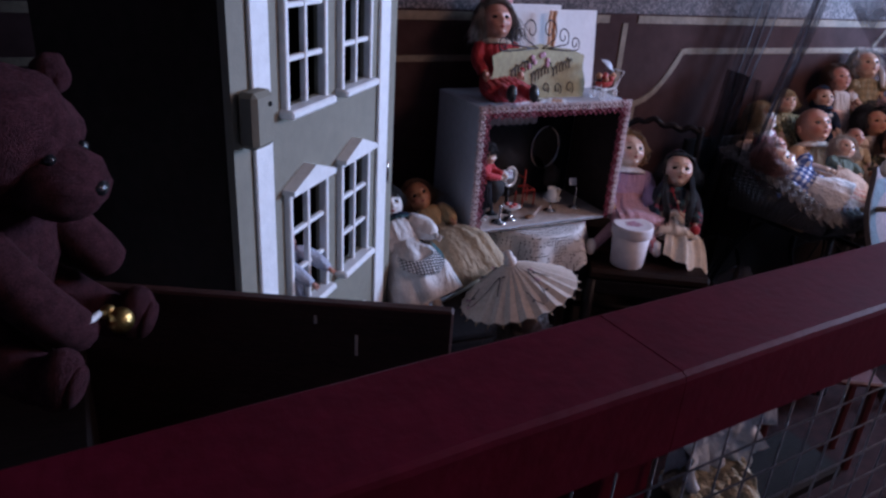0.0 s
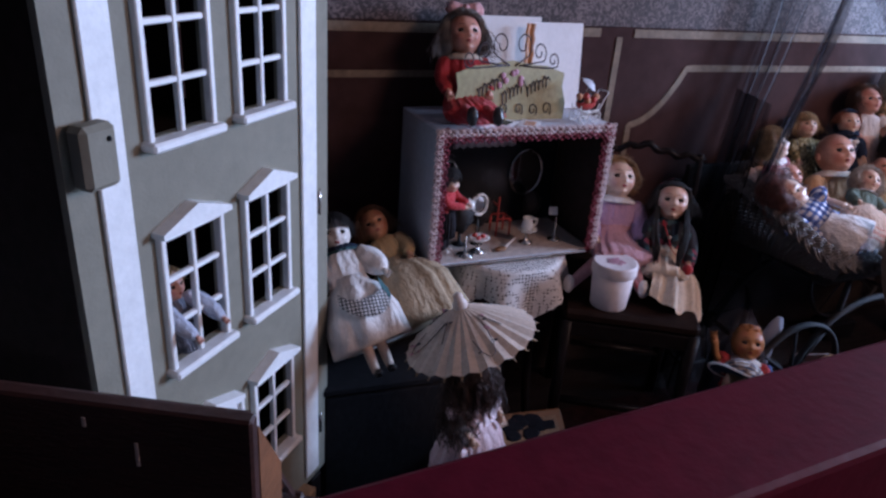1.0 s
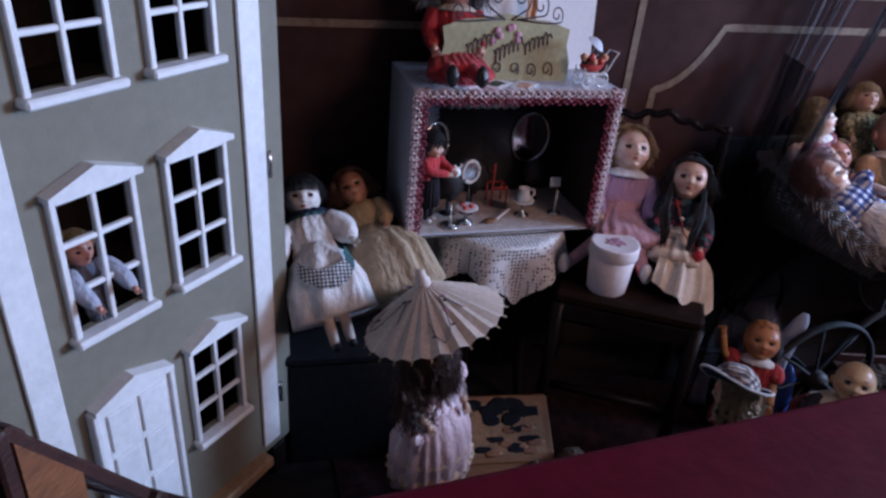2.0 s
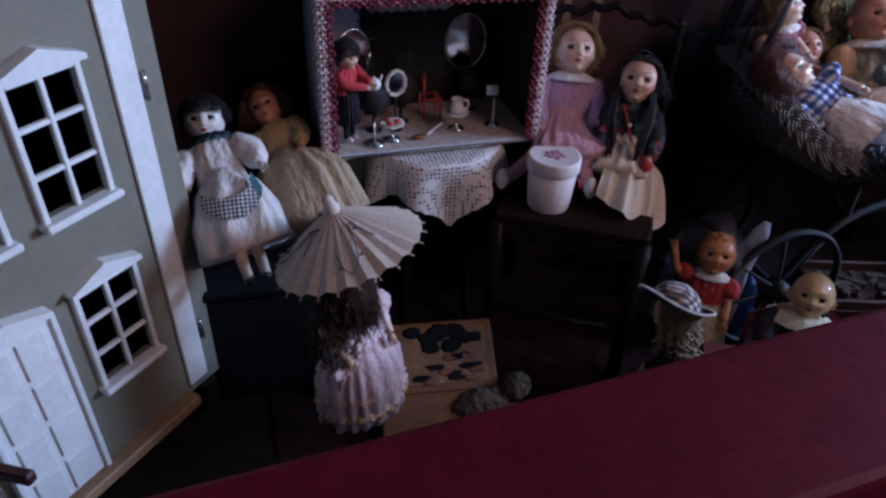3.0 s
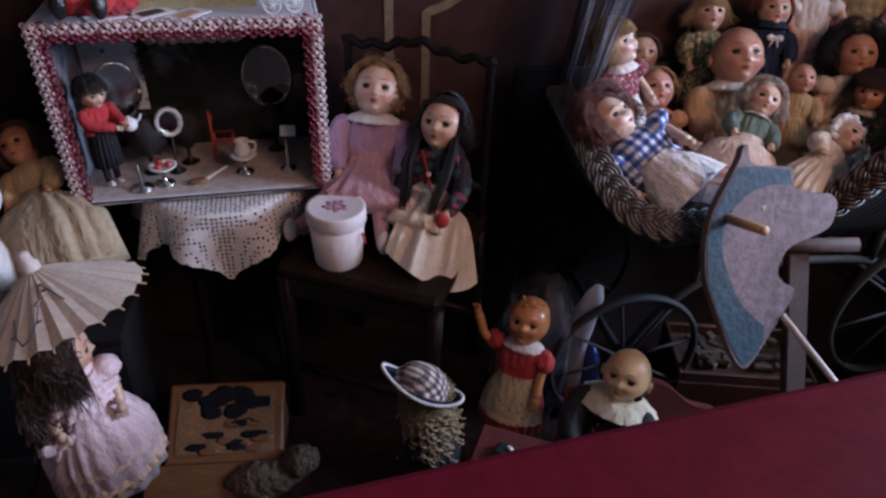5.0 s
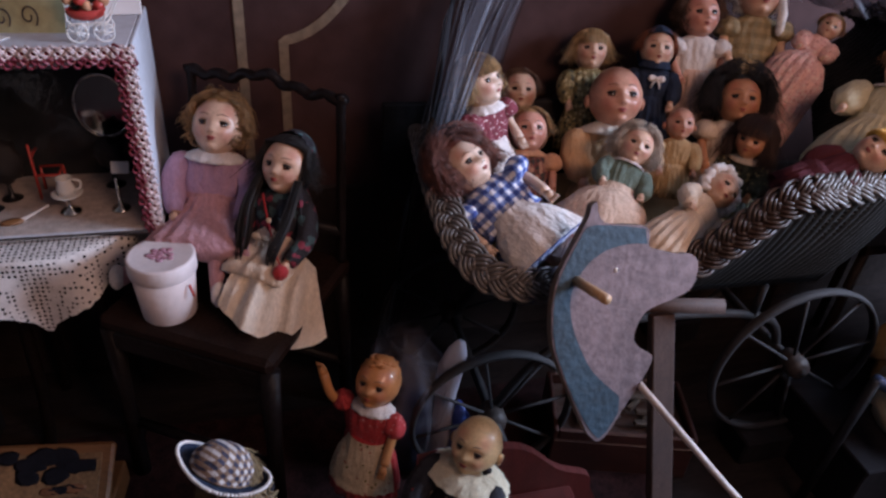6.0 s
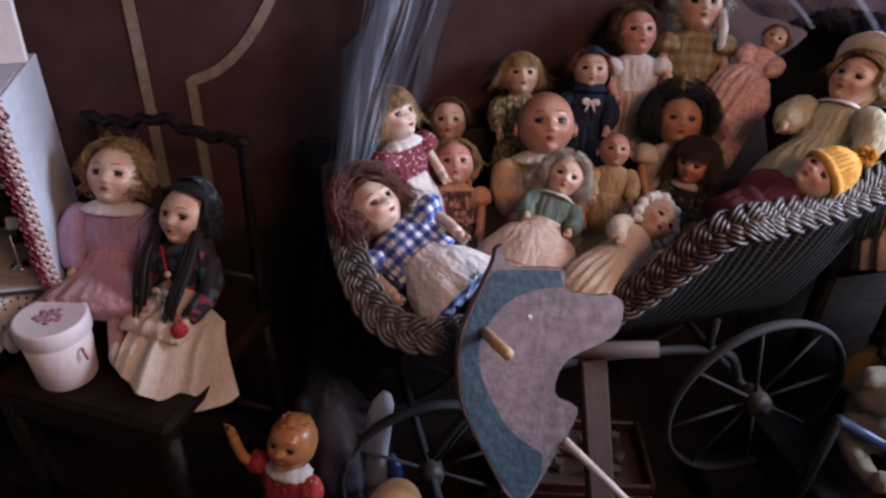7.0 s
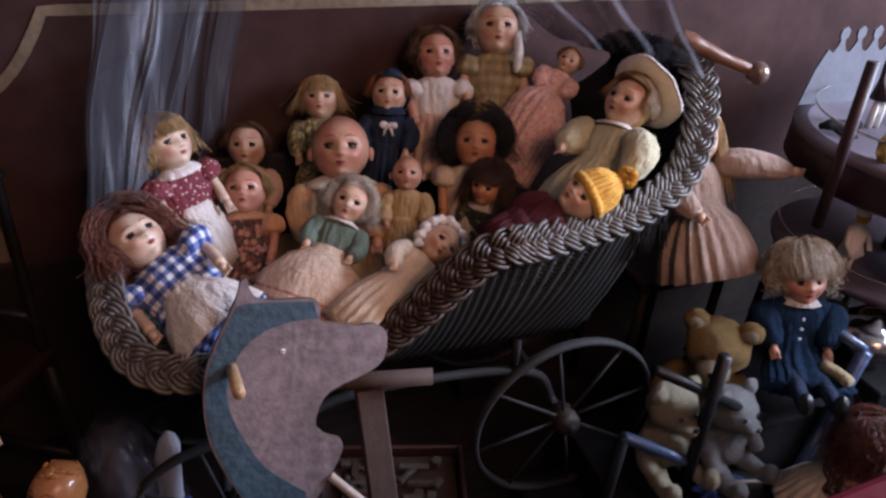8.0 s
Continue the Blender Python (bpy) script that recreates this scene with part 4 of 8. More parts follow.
            rad.append(0.0072 * (1 - 0.55 * (j / (steps - 1)) ** 2))
        s.loft(pts, rad, rad, hair, 3, ref=(0.31, 0.12, 0.9), caps=False)
    if style == "curly":
        for i in range(150):
            a, z = math.radians(rng.uniform(-122, 122)), rng.uniform(-0.30, 0.60)
            r = math.sqrt(max(0.04, 1 - (z / 0.72) ** 2))
            g = 1 + 0.25 * (vol - 1) + 0.12 * rng.random()
            c = Vector((r * 0.44 * g * math.sin(a), r * 0.46 * g * math.cos(a), z))
            h = rng.uniform(0.035, 0.06)
            axis = Vector((rng.gauss(0, 1), rng.gauss(0, 1), rng.gauss(0, 1) - 1.2)).normalized()
            e1 = axis.orthogonal().normalized()
            e2 = axis.cross(e1)
            ring = [c + e1 * (h * math.cos(1.1 * q)) + e2 * (h * math.sin(1.1 * q)) + axis * (0.028 * q - 0.1) for q in range(11)]
            s.loft(ring, 0.009, 0.009, hair, 3, ref=(0.31, 0.12, 0.9), caps=False)


DOLLS = 0
GP = "dolls in the wicker pram"


def doll(label, head, hh, yaw=0, pitch=0, roll=0, body=(0, 0, 0), pose_="sit", skin="skin_bisque", hair="hair_brown", style="bob", length=0.7, bangs=False,
         dress="cloth_white", skirt=None, apron=None, apron_len=1.0, collar=None, sleeve="long", sleeve_mat=None, arms=None, hem=2.5, flare=0.62, socks="cloth_white", shoes="leather_black",
         full=1.0, eyes="open", ears=False, extra=None, group="", name="doll", legs=True, waves=21, sash=None, slim=1.32, up=28, down=None, face=None, feet=None, apron_rows=None, apron_arc=(0.1, 0.9), iris="iris_dark", vol=1.0, feet_at=None, billow=1.0, low=False):
    """One doll as one mesh, in heads, with its face at -y and the head's middle at the origin."""
    global DOLLS
    DOLLS += 1
    hh *= 1.2 if group == GP else 1.0
    legs = legs and group != GP
    if group == GP and pose_ == "sit":
        pose_, hem, flare = "stand", min(hem, 2.4) + 0.25, max(flare, 0.62) * 1.08
    billow *= 1.3 if group == GP else 1.0
    up = up + 8 if group == GP else up + 4
    rng = random.Random(DOLLS * 17)
    s = Shape()
    skirt = skirt or dress
    sleeve_mat = sleeve_mat or dress
    add_head(s, skin, full, eyes, ears, iris)
    if hair:
        add_hair(s, hair, style, length, rng, bangs, vol, low)
    bm_ = Matrix.Translation((0, 0.04, -0.36)) @ Euler([radians(a) for a in (body[0] + (0 if down else up * 0.55), body[1], body[2])]).to_matrix().to_4x4() @ Matrix.Translation((0, -0.04, 0.53))
    if down:
        zz = -Vector(down).normalized()
        yy = -Vector(face)
        yy = (yy - zz * yy.dot(zz)).normalized()
        m = Matrix.Translation(head) @ Matrix((yy.cross(zz), yy, zz)).transposed().to_4x4() @ Matrix.Scale(hh, 4)
    else:
        m = Matrix.Translation(head) @ Euler([radians(a) for a in (pitch - up, roll, yaw)], "XYZ").to_matrix().to_4x4() @ Matrix.Scale(hh, 4)
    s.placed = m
    if feet_at:
        back = (m @ bm_).inverted()
        feet = [back @ Vector(p) for p in feet_at]
    s.loft([(0, 0.04, -0.36), (0, 0.04, -0.62)], 0.15, 0.15, skin, 12, bm_)
    w = slim
    s.loft([(0, 0.04, -0.56), (0, 0.04, -0.61), (0, 0.04, -0.69), (0, 0.04, -0.82), (0, 0.03, -1.05), (0, 0.03, -1.32), (0, 0.03, -1.5)], [0.16, 0.22 * w, 0.33 * w, 0.39 * w, 0.40 * w, 0.36 * w, 0.4 * w], [0.14, 0.18, 0.23, 0.27, 0.28, 0.25, 0.28], dress, 80, bm_, 0.06, 17, 0.10, grow=[0, 0.3, 0.8, 1, 1, 0.5, 0], seed=DOLLS)
    if sash:
        s.loft([(0, 0.03, -1.27), (0, 0.03, -1.38)], 0.385 * w, 0.275, sash, 20, bm_, caps=False)
    if pose_ == "stand":
        k = [-1.3, -1.45, -1.7, -2.0, -2.3, -hem]
        path = [(0, 0.03, z) for z in k]
        f = [0.37, 0.42, 0.37 + 0.5 * (flare - 0.37), 0.37 + 0.72 * (flare - 0.37), 0.37 + 0.9 * (flare - 0.37), flare]
        s.loft(path, f, [r * 0.82 for r in f], skirt, 110, bm_, 0.085, waves, 0.07, grow=[0.25, 0.5, 0.7, 0.85, 1, 1], seed=DOLLS)
        if apron:
            k0_, k1_ = apron_rows or (0, max(3, int(6 * apron_len)))
            s.loft(path[k0_:k1_], [r * 1.07 + 0.02 for r in f[k0_:k1_]], [r * 0.82 * 1.07 + 0.02 for r in f[k0_:k1_]], apron, 22, bm_, 0.06, waves, 0.04, arc=(math.pi * apron_arc[0], math.pi * apron_arc[1]), seed=DOLLS)
        if legs:
            for sx in (-1, 1):
                s.loft([(sx * 0.17, 0.03, -hem + 0.3), (sx * 0.18, 0.03, -hem - 0.1), (sx * 0.18, 0.03, -hem - 0.5), (sx * 0.18, 0.03, -hem - 0.62)], [0.14, 0.13, 0.11, 0.1], [0.14, 0.13, 0.11, 0.1], socks, 10, bm_)
                s.ball((sx * 0.18, -0.07, -hem - 0.66), (0.11, 0.2, 0.09), shoes, 10, 7, bm_)
    else:
        path = [(0, 0.03, -1.28), (0, -0.02, -1.5), (0, -0.2, -1.72), (0, -0.5, -1.84), (0, -0.8, -1.9), (0, -0.8 - 0.45 * (hem - 1.5), -1.96)]
        f = [0.37, 0.46, 0.54, 0.5 + 0.25 * flare, 0.42 + 0.5 * flare, 0.4 + 0.62 * flare]
        s.loft(path, f, [0.26, 0.3, 0.3, 0.26, 0.24, 0.22], skirt, 110, bm_, 0.10, waves, 0.09, grow=[0.3, 0.5, 0.8, 1, 1, 1], seed=DOLLS)
        if apron:
            s.loft(path[:5], [r * 1.05 for r in f[:5]], [r * 1.16 for r in (0.26, 0.3, 0.3, 0.26, 0.24)], apron, 24, bm_, 0.10, waves, 0.05, arc=(math.pi * 0.1, math.pi * 0.9), seed=DOLLS)
        if legs:
            e = -0.9 - 0.45 * (hem - 1.5)
            for sx, ft in zip((-1, 1), feet or ((-0.28, e - 0.45, -2.0), (0.28, e - 0.45, -2.0))):
                ft = Vector(ft)
                s.loft(curve([(sx * 0.2, -0.35, -1.8), Vector((sx * 0.22, -0.6, -1.85)).lerp(ft, 0.35) + Vector((0, 0, 0.06)), ft], 4), [0.17, 0.17, 0.165, 0.16, 0.155, 0.15, 0.14, 0.13, 0.12], [0.17, 0.17, 0.165, 0.16, 0.155, 0.15, 0.14, 0.13, 0.12], socks, 12, bm_)
                s.ball(ft + Vector((0.02 * sx, -0.06, 0.08)), (0.13, 0.14, 0.22), shoes, 12, 8, bm_)
    arms = arms or (((-0.56, -0.05, -1.1), (-0.5, -0.35, -1.42)), ((0.56, -0.05, -1.1), (0.5, -0.35, -1.42)))
    for sx, (elbow, wrist) in zip((-1, 1), arms):
        sh = Vector((sx * 0.37 * w, 0.04, -0.76))
        el, wr = Vector(elbow), Vector(wrist)
        s.tube(curve([sh, el, wr], 4), 0.095, skin, 9, bm_)
        hand = wr + (wr - el).normalized() * 0.09
        s.ball(hand, (0.085, 0.085, 0.1), skin, 9, 7, bm_)
        for k in range(4):
            d = (wr - el).normalized()
            side = d.cross(Vector((0.2, 1, 0.3))).normalized() * (0.045 * (k - 1.5))
            s.tube([hand + side, hand + side + d * 0.13, hand + side * 1.2 + d * 0.17], [0.028, 0.024, 0.014], skin, 5, bm_)
        if sleeve == "puff":
            s.loft(curve([sh + Vector((-sx * 0.08, 0, 0.08)), sh.lerp(el, 0.4), sh.lerp(el, 0.8)], 3), [q * billow for q in (0.1, 0.17, 0.2, 0.21, 0.2, 0.17, 0.11)], [q * billow for q in (0.1, 0.17, 0.2, 0.21, 0.2, 0.17, 0.11)], sleeve_mat, 30, bm_, 0.09, 9, 0.10, grow=[0, 0.5, 1, 1, 1, 0.8, 0.3], seed=DOLLS)
        elif sleeve == "long":
            p = curve([sh + Vector((-sx * 0.08, 0, 0.08)), el, wr], 4)
            r = [0.1, 0.17, 0.18, 0.175, 0.17, 0.165, 0.16, 0.15, 0.125]
            r = [q * (1 + (billow - 1) * math.sin(math.pi * k / 8)) for k, q in enumerate(r)]
            s.loft(p, r, r, sleeve_mat, 28, bm_, 0.08, 8, 0.12, grow=[0, 0.5, 1, 1, 1, 1, 1, 1, 0.6], seed=DOLLS + 1)
    if collar:
        q = w / 1.22
        s.lathe([(0.16, -0.535), (0.25 * q, -0.575), (0.38 * q, -0.655), (0.42 * q, -0.70), (0.40 * q, -0.71), (0.33 * q, -0.68)], collar, 40, bm_ @ Matrix.Translation((0, 0.04, 0)), True, 0.05, 13, 0.74)
    if extra:
        extra(s, bm_)
    return lone(name, s, m, label, "doll", group)


def bow(s, at, r, material):
    for sx in (-1, 1):
        s.ball((sx * r * 0.7, 0, 0), (r * 0.7, r * 0.35, r * 0.5), material, 10, 7, at, rough=0.3, seed=sx)
        s.tube([(0, 0, 0), (sx * r * 0.5, -0.02, -r * 0.8), (sx * r * 0.7, 0, -r * 1.5)], [r * 0.2, r * 0.2, r * 0.15], material, 5, at)
    s.ball((0, -r * 0.2, 0), r * 0.28, material, 8, 6, at)


def hood(material, r=1.16):
    def add(s, b):
        s.ball((0, 0.05, 0.02), (0.41 * r, 0.45 * r, 0.52 * r), material, 26, 18, keep=lambda p: p.y > -0.12 or p.z > 0.33, rough=0.06, seed=3)
        s.loft([(0, 0.03, -0.42), (0, 0.03, -0.6)], [0.36, 0.42], [0.34, 0.36], material, 20, b, 0.05, 9, caps=False)
    return add


def lace_bonnet(material):
    def add(s, b):
        s.ball((0, 0.07, 0.03), (0.47, 0.47, 0.57), material, 26, 16, keep=lambda p: p.y > -0.05, rough=0.08, seed=5)
        ring = [(0.5 * math.cos(a), -0.04 + 0.03 * math.sin(9 * a), 0.02 + 0.58 * math.sin(a)) for a in [math.radians(-50 + 280 * i / 60) for i in range(61)]]
        s.tube(ring, [0.11 + 0.03 * math.sin(i * 1.3) for i in range(61)], material, 6)
    return add


# chair: the lavender doll and the dark-haired one
doll("large bisque doll with blond bob in a lavender dress", (0.622, 2.40, 0.862), 0.128, yaw=14, roll=4, body=(4, 0, 0), skin="skin_bisque", hair="hair_honey", style="curly", length=0.6, vol=0.75, dress="cloth_lavender", skirt="cloth_pinkskirt", collar="cloth_white",
     sleeve="long", arms=(((-0.64, -0.05, -1.15), (-0.55, -0.35, -1.6)), ((0.64, -0.05, -1.15), (0.55, -0.4, -1.6))), hem=2.0, flare=0.62, slim=1.5, billow=1.3, feet_at=((0.492, 2.165, 0.585), (0.712, 2.180, 0.585)), up=34, socks="cloth_pinkskirt", shoes="cloth_white", group="dolls on the chair", sash="cloth_pinkskirt")


def kerchief(s, b):
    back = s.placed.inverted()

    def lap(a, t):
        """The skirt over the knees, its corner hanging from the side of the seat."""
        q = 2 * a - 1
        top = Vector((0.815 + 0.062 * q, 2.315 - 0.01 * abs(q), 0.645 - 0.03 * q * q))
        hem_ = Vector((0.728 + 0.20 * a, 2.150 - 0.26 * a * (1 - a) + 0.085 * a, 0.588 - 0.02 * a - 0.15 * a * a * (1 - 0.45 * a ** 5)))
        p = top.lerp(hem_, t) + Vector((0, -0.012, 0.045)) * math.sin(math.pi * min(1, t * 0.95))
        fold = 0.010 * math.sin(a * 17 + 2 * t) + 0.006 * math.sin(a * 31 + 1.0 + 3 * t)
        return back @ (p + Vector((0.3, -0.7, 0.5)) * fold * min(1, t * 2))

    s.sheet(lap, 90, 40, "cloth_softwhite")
    s.ball((0, 0.06, 0.04), (0.47, 0.49, 0.60), "print_black", 34, 24, keep=lambda p: p.y > -0.10 - 0.2 * max(0, p.z), rough=0.06, seed=2)
    s.loft([(0, 0.06, -0.42), (0, 0.05, -0.62), (0, 0.03, -1.0), (0, 0.02, -1.25)], [0.34, 0.5, 0.66, 0.7], [0.3, 0.36, 0.42, 0.44], "print_black", 44, b, 0.08, 9, 0.08, caps=False, arc=(math.pi * 0.80, math.pi * 2.20))
    rng = random.Random(21)
    for i in range(56):
        sx = 1 if i % 2 else -1
        x, y, e = rng.uniform(-0.09, 0.09), rng.uniform(-0.07, 0.07), rng.uniform(-0.12, 0.12)
        s.loft(curve([(sx * 0.35 + x * 0.6, -0.18 + y, -0.2), (sx * 0.38 + x, -0.34 + y, -0.8), (sx * 0.30 + x * 1.2, -0.40 + y, -1.3), (sx * 0.27 + x * 0.6, -0.38 + y, -1.62 + e)], 4), 0.011, 0.011, "hair_black", 3, ref=(0.31, 0.12, 0.9), caps=False)
    s.tube(curve([(-0.2, -0.3, -0.62), (0.0, -0.4, -1.05), (0.1, -0.42, -1.3)], 5), 0.02, "cloth_red", 5, b)
    s.ball((0.02, -0.42, -1.02), 0.05, "cloth_cream", 8, 6, b)
    bow(s, b @ Matrix.Translation((-0.1, -0.45, -1.35)), 0.12, "cloth_cream")
    s.ball((0.52, -0.78, -1.72), 0.135, "cloth_red", 14, 10, b, rough=0.1)
    s.tube([(0.1, -0.42, -1.3), (0.3, -0.62, -1.5), (0.5, -0.76, -1.6)], 0.014, "cloth_red", 5, b)


doll("bisque doll with long black braids, flowered kerchief and cream skirt", (0.795, 2.365, 0.818), 0.122, yaw=-6, body=(0, 0, 0), skin="skin_bisque", hair="hair_black", style="long", length=0.7, vol=0.4, dress="print_black", skirt="cloth_cream",
     arms=(((-0.58, -0.1, -1.2), (-0.5, -0.45, -1.55)), ((0.62, -0.15, -1.25), (0.55, -0.6, -1.6))), sleeve="long", hem=1.6, flare=0.25, legs=False, waves=11, up=28, socks="cloth_cream", shoes="leather_black", extra=kerchief, group="dolls on the chair")

# corner by the doll's house
def ruffle(s, b):
    s.loft([(0, 0.03, -0.44), (0, 0.03, -0.54), (0, 0.03, -0.66)], [0.2, 0.44, 0.56], [0.19, 0.38, 0.46], "cloth_navy", 60, b, 0.10, 15, caps=False)
    s.loft([(0, 0.03, -0.47), (0, 0.03, -0.60), (0, 0.03, -0.72)], [0.2, 0.42, 0.5], [0.19, 0.36, 0.42], "cloth_teal", 60, b, 0.10, 13, caps=False)

    def patch(a, k, lift=0.22):
        q = 2 * a - 1
        z = -2.30 + 0.45 * q * q + (k - 0.5) * 0.52 * (1 - 0.35 * abs(q))
        r = 0.42 + (0.98 - 0.42) * min(1.0, (-z - 1.4) / 1.7) ** 0.8
        ang = -math.pi / 2 + 0.1 + 0.75 * q
        return ((r * 1.07 + lift) * math.cos(ang), 0.03 + (r * 0.82 * 1.07 + lift) * math.sin(ang), z)

    s.sheet(patch, 40, 8, "check_black", b)
    s.sheet(lambda a, k: patch(0.86 + 0.16 * a, k * 1.2, 0.23), 10, 8, "cloth_teal", b)


doll("white-faced pierrot doll in a white dress and checked apron", (-0.172, 1.905, 0.785), 0.108, yaw=26, roll=-2, pitch=-6, waves=10, body=(-22, -12, 0), pose_="stand", billow=1.75, skin="skin_mask", hair="hair_black", style="short", length=0.5, bangs=True, dress="cloth_white", 
     extra=ruffle, hem=3.05, flare=0.98, socks="skin_pale", shoes="leather_black", arms=(((-0.75, 0.0, -1.1), (-0.8, -0.2, -1.5)), ((0.75, 0.0, -1.1), (0.85, -0.25, -1.45))))
doll("brown-haired doll in a pale gold gown sitting back in shade", (-0.090, 2.045, 0.768), 0.098, down=(0.50, -0.42, -0.62), face=(0.30, -0.85, 0.35), pose_="stand", skin="skin_tan", hair="hair_brown", style="long", length=0.8, dress="cloth_gold", skirt="print_dotted", hem=3.4, flare=1.35, waves=14, legs=False, billow=1.4)


def pink_extra(s, b):
    bow(s, b @ Matrix.Translation((-0.1, -0.34, -0.85)), 0.26, "cloth_satin")
    bow(s, b @ Matrix.Translation((-0.55, -0.35, -1.7)), 0.26, "cloth_satin")
    for i in range(26):
        a = 2 * math.pi * i / 26
        s.ball((0.88 * math.cos(a), 0.03 + 0.74 * math.sin(a), -3.02 + 0.04 * math.sin(5 * a)), 0.11, "cloth_gold" if i % 3 else "cloth_rosecream", 8, 6, b, rough=0.6, seed=i)
    s.loft([(0, 0.03, -0.6), (0, 0.03, -0.78), (0, 0.03, -0.86)], [0.2, 0.46, 0.52], [0.18, 0.34, 0.4], "cloth_satin", 30, b, 0.16, 13, caps=False)


def flounces(s, b):
    for z, r, w in ((-0.80, 0.52, 0.12), (-1.0, 0.60, 0.14), (-1.22, 0.56, 0.12)):
        s.loft([(0, 0.03, z + w), (0, 0.03, z), (0, 0.03, z - w * 0.4)], [r * 0.8, r * 1.05, r * 1.12], [r * 0.62, r * 0.84, r * 0.9], "cloth_satin", 90, b, 0.10, 19, 0.06, caps=False, grow=[0.1, 0.8, 1.0], seed=z * 5)
    for z in (-2.45, -2.9):
        s.loft([(0, 0.03, z + 0.10), (0, 0.03, z - 0.08)], [0.86 - 0.1 * (z + 2.9), 0.98 - 0.1 * (z + 2.9)], [0.70 - 0.1 * (z + 2.9), 0.82 - 0.1 * (z + 2.9)], "cloth_rosecream", 110, b, 0.06, 27, 0.04, caps=False, grow=[0.2, 1.0], seed=z)


def pink_curls(s, b):
    flounces(s, b)
    pink_extra(s, b)
    rng = random.Random(12)
    for i in range(320):
        x0, y0 = rng.uniform(-0.58, 0.10), rng.uniform(-0.25, 0.40)
        x1, y1, z1 = rng.uniform(-0.95, -0.28), rng.uniform(-0.45, 0.35), rng.uniform(-1.75, -0.95)
        h, ph = rng.uniform(0.03, 0.06), rng.uniform(0, 6)
        pts = []
        for q in range(22):
            t = q / 21
            pts.append((x0 + (x1 - x0) * t ** 0.7 + h * math.cos(ph + q * 1.1), y0 + (y1 - y0) * t + h * math.sin(ph + q * 1.1), -0.1 + (z1 + 0.1) * t))
        s.loft(pts, 0.010, 0.010, "hair_dark", 3, b, ref=(0.31, 0.12, 0.9), caps=False)


doll("porcelain doll in a pink satin gown with long brown curls", (0.240, 1.690, 0.560), 0.118, yaw=138, body=(0, 0, -84), pose_="stand", skin="skin_bisque", hair="hair_dark", style="curly", length=1.2, vol=0.7, dress="cloth_satin", hem=3.3, flare=0.95, waves=17, legs=False, extra=pink_curls, sleeve="puff", billow=1.25, up=0)

# in the doll's house window
doll("small blond doll in a pale shirt looking out of the window", (-0.330, 1.310, 0.915), 0.062, yaw=74, pitch=14, body=(-16, 0, 0), skin="skin_rosy", hair="hair_blond", style="short", length=0.4, dress="cloth_slate", sleeve_mat="cloth_paleblue", legs=False, hem=1.5, flare=0.3, pose_="stand", billow=1.5,
     arms=(((-0.62, -0.45, -1.0), (-0.60, -1.05, -1.55)), ((0.62, -0.45, -1.0), (0.55, -1.1, -1.5))))
# on the salon box
doll("doll with grey hair and bow in a red dress", (0.108, 2.225, 1.280), 0.118, yaw=22, body=(4, 0, 0), skin="skin_rosy", hair="hair_slate", style="long", length=0.95, vol=1.6, dress="cloth_red", collar="cloth_cream", hem=1.8, flare=0.5, socks="cloth_red", extra=lambda s, b: bow(s, Matrix.Translation((0.05, -0.16, 0.58)), 0.34, "cloth_pink"))

# round the little table
doll("celluloid doll with moulded hair in a red dress, arm raised", (1.064, 2.178, 0.452), 0.112, yaw=-8, body=(4, 0, 0), pose_="stand", skin="skin_celluloid", hair="skin_celluloid", style="moulded", dress="print_red", skirt="cloth_red", apron="print_sprig", apron_len=0.9, collar="cloth_white",
     sleeve="puff", hem=2.55, flare=0.7, arms=(((-0.78, -0.15, -0.62), (-0.95, -0.25, -0.12)), ((0.5, -0.1, -1.2), (0.52, -0.35, -1.6))), socks="skin_celluloid")


def clown(s, b):
    s.loft([(0, 0.03, -0.52), (0, 0.03, -0.6), (0, 0.03, -0.78)], [0.22, 0.52, 0.76], [0.2, 0.44, 0.60], "cloth_ecru", 46, b, 0.07, 17, caps=False)
    s.loft([(0, 0.03, -0.44), (0, 0.03, -0.52)], 0.22, 0.21, "cloth_black", 16, b)
    s.ball((0.32, -0.05, -0.42), 0.08, "cloth_black", 9, 7, b, rough=0.4)


doll("bald ivory celluloid doll with a cream ruff and dark dotted suit", (1.296, 2.105, 0.420), 0.120, yaw=-18, up=26, skin="skin_ivory", hair=None, dress="print_clown", ears=True, hem=1.9, flare=0.5, extra=clown, full=1.2, pose_="stand", legs=False, slim=1.6, billow=1.4, arms=(((-0.62, -0.45, -1.1), (-0.42, -0.95, -1.30)), ((0.62, -0.30, -1.1), (0.50, -0.70, -1.35))))


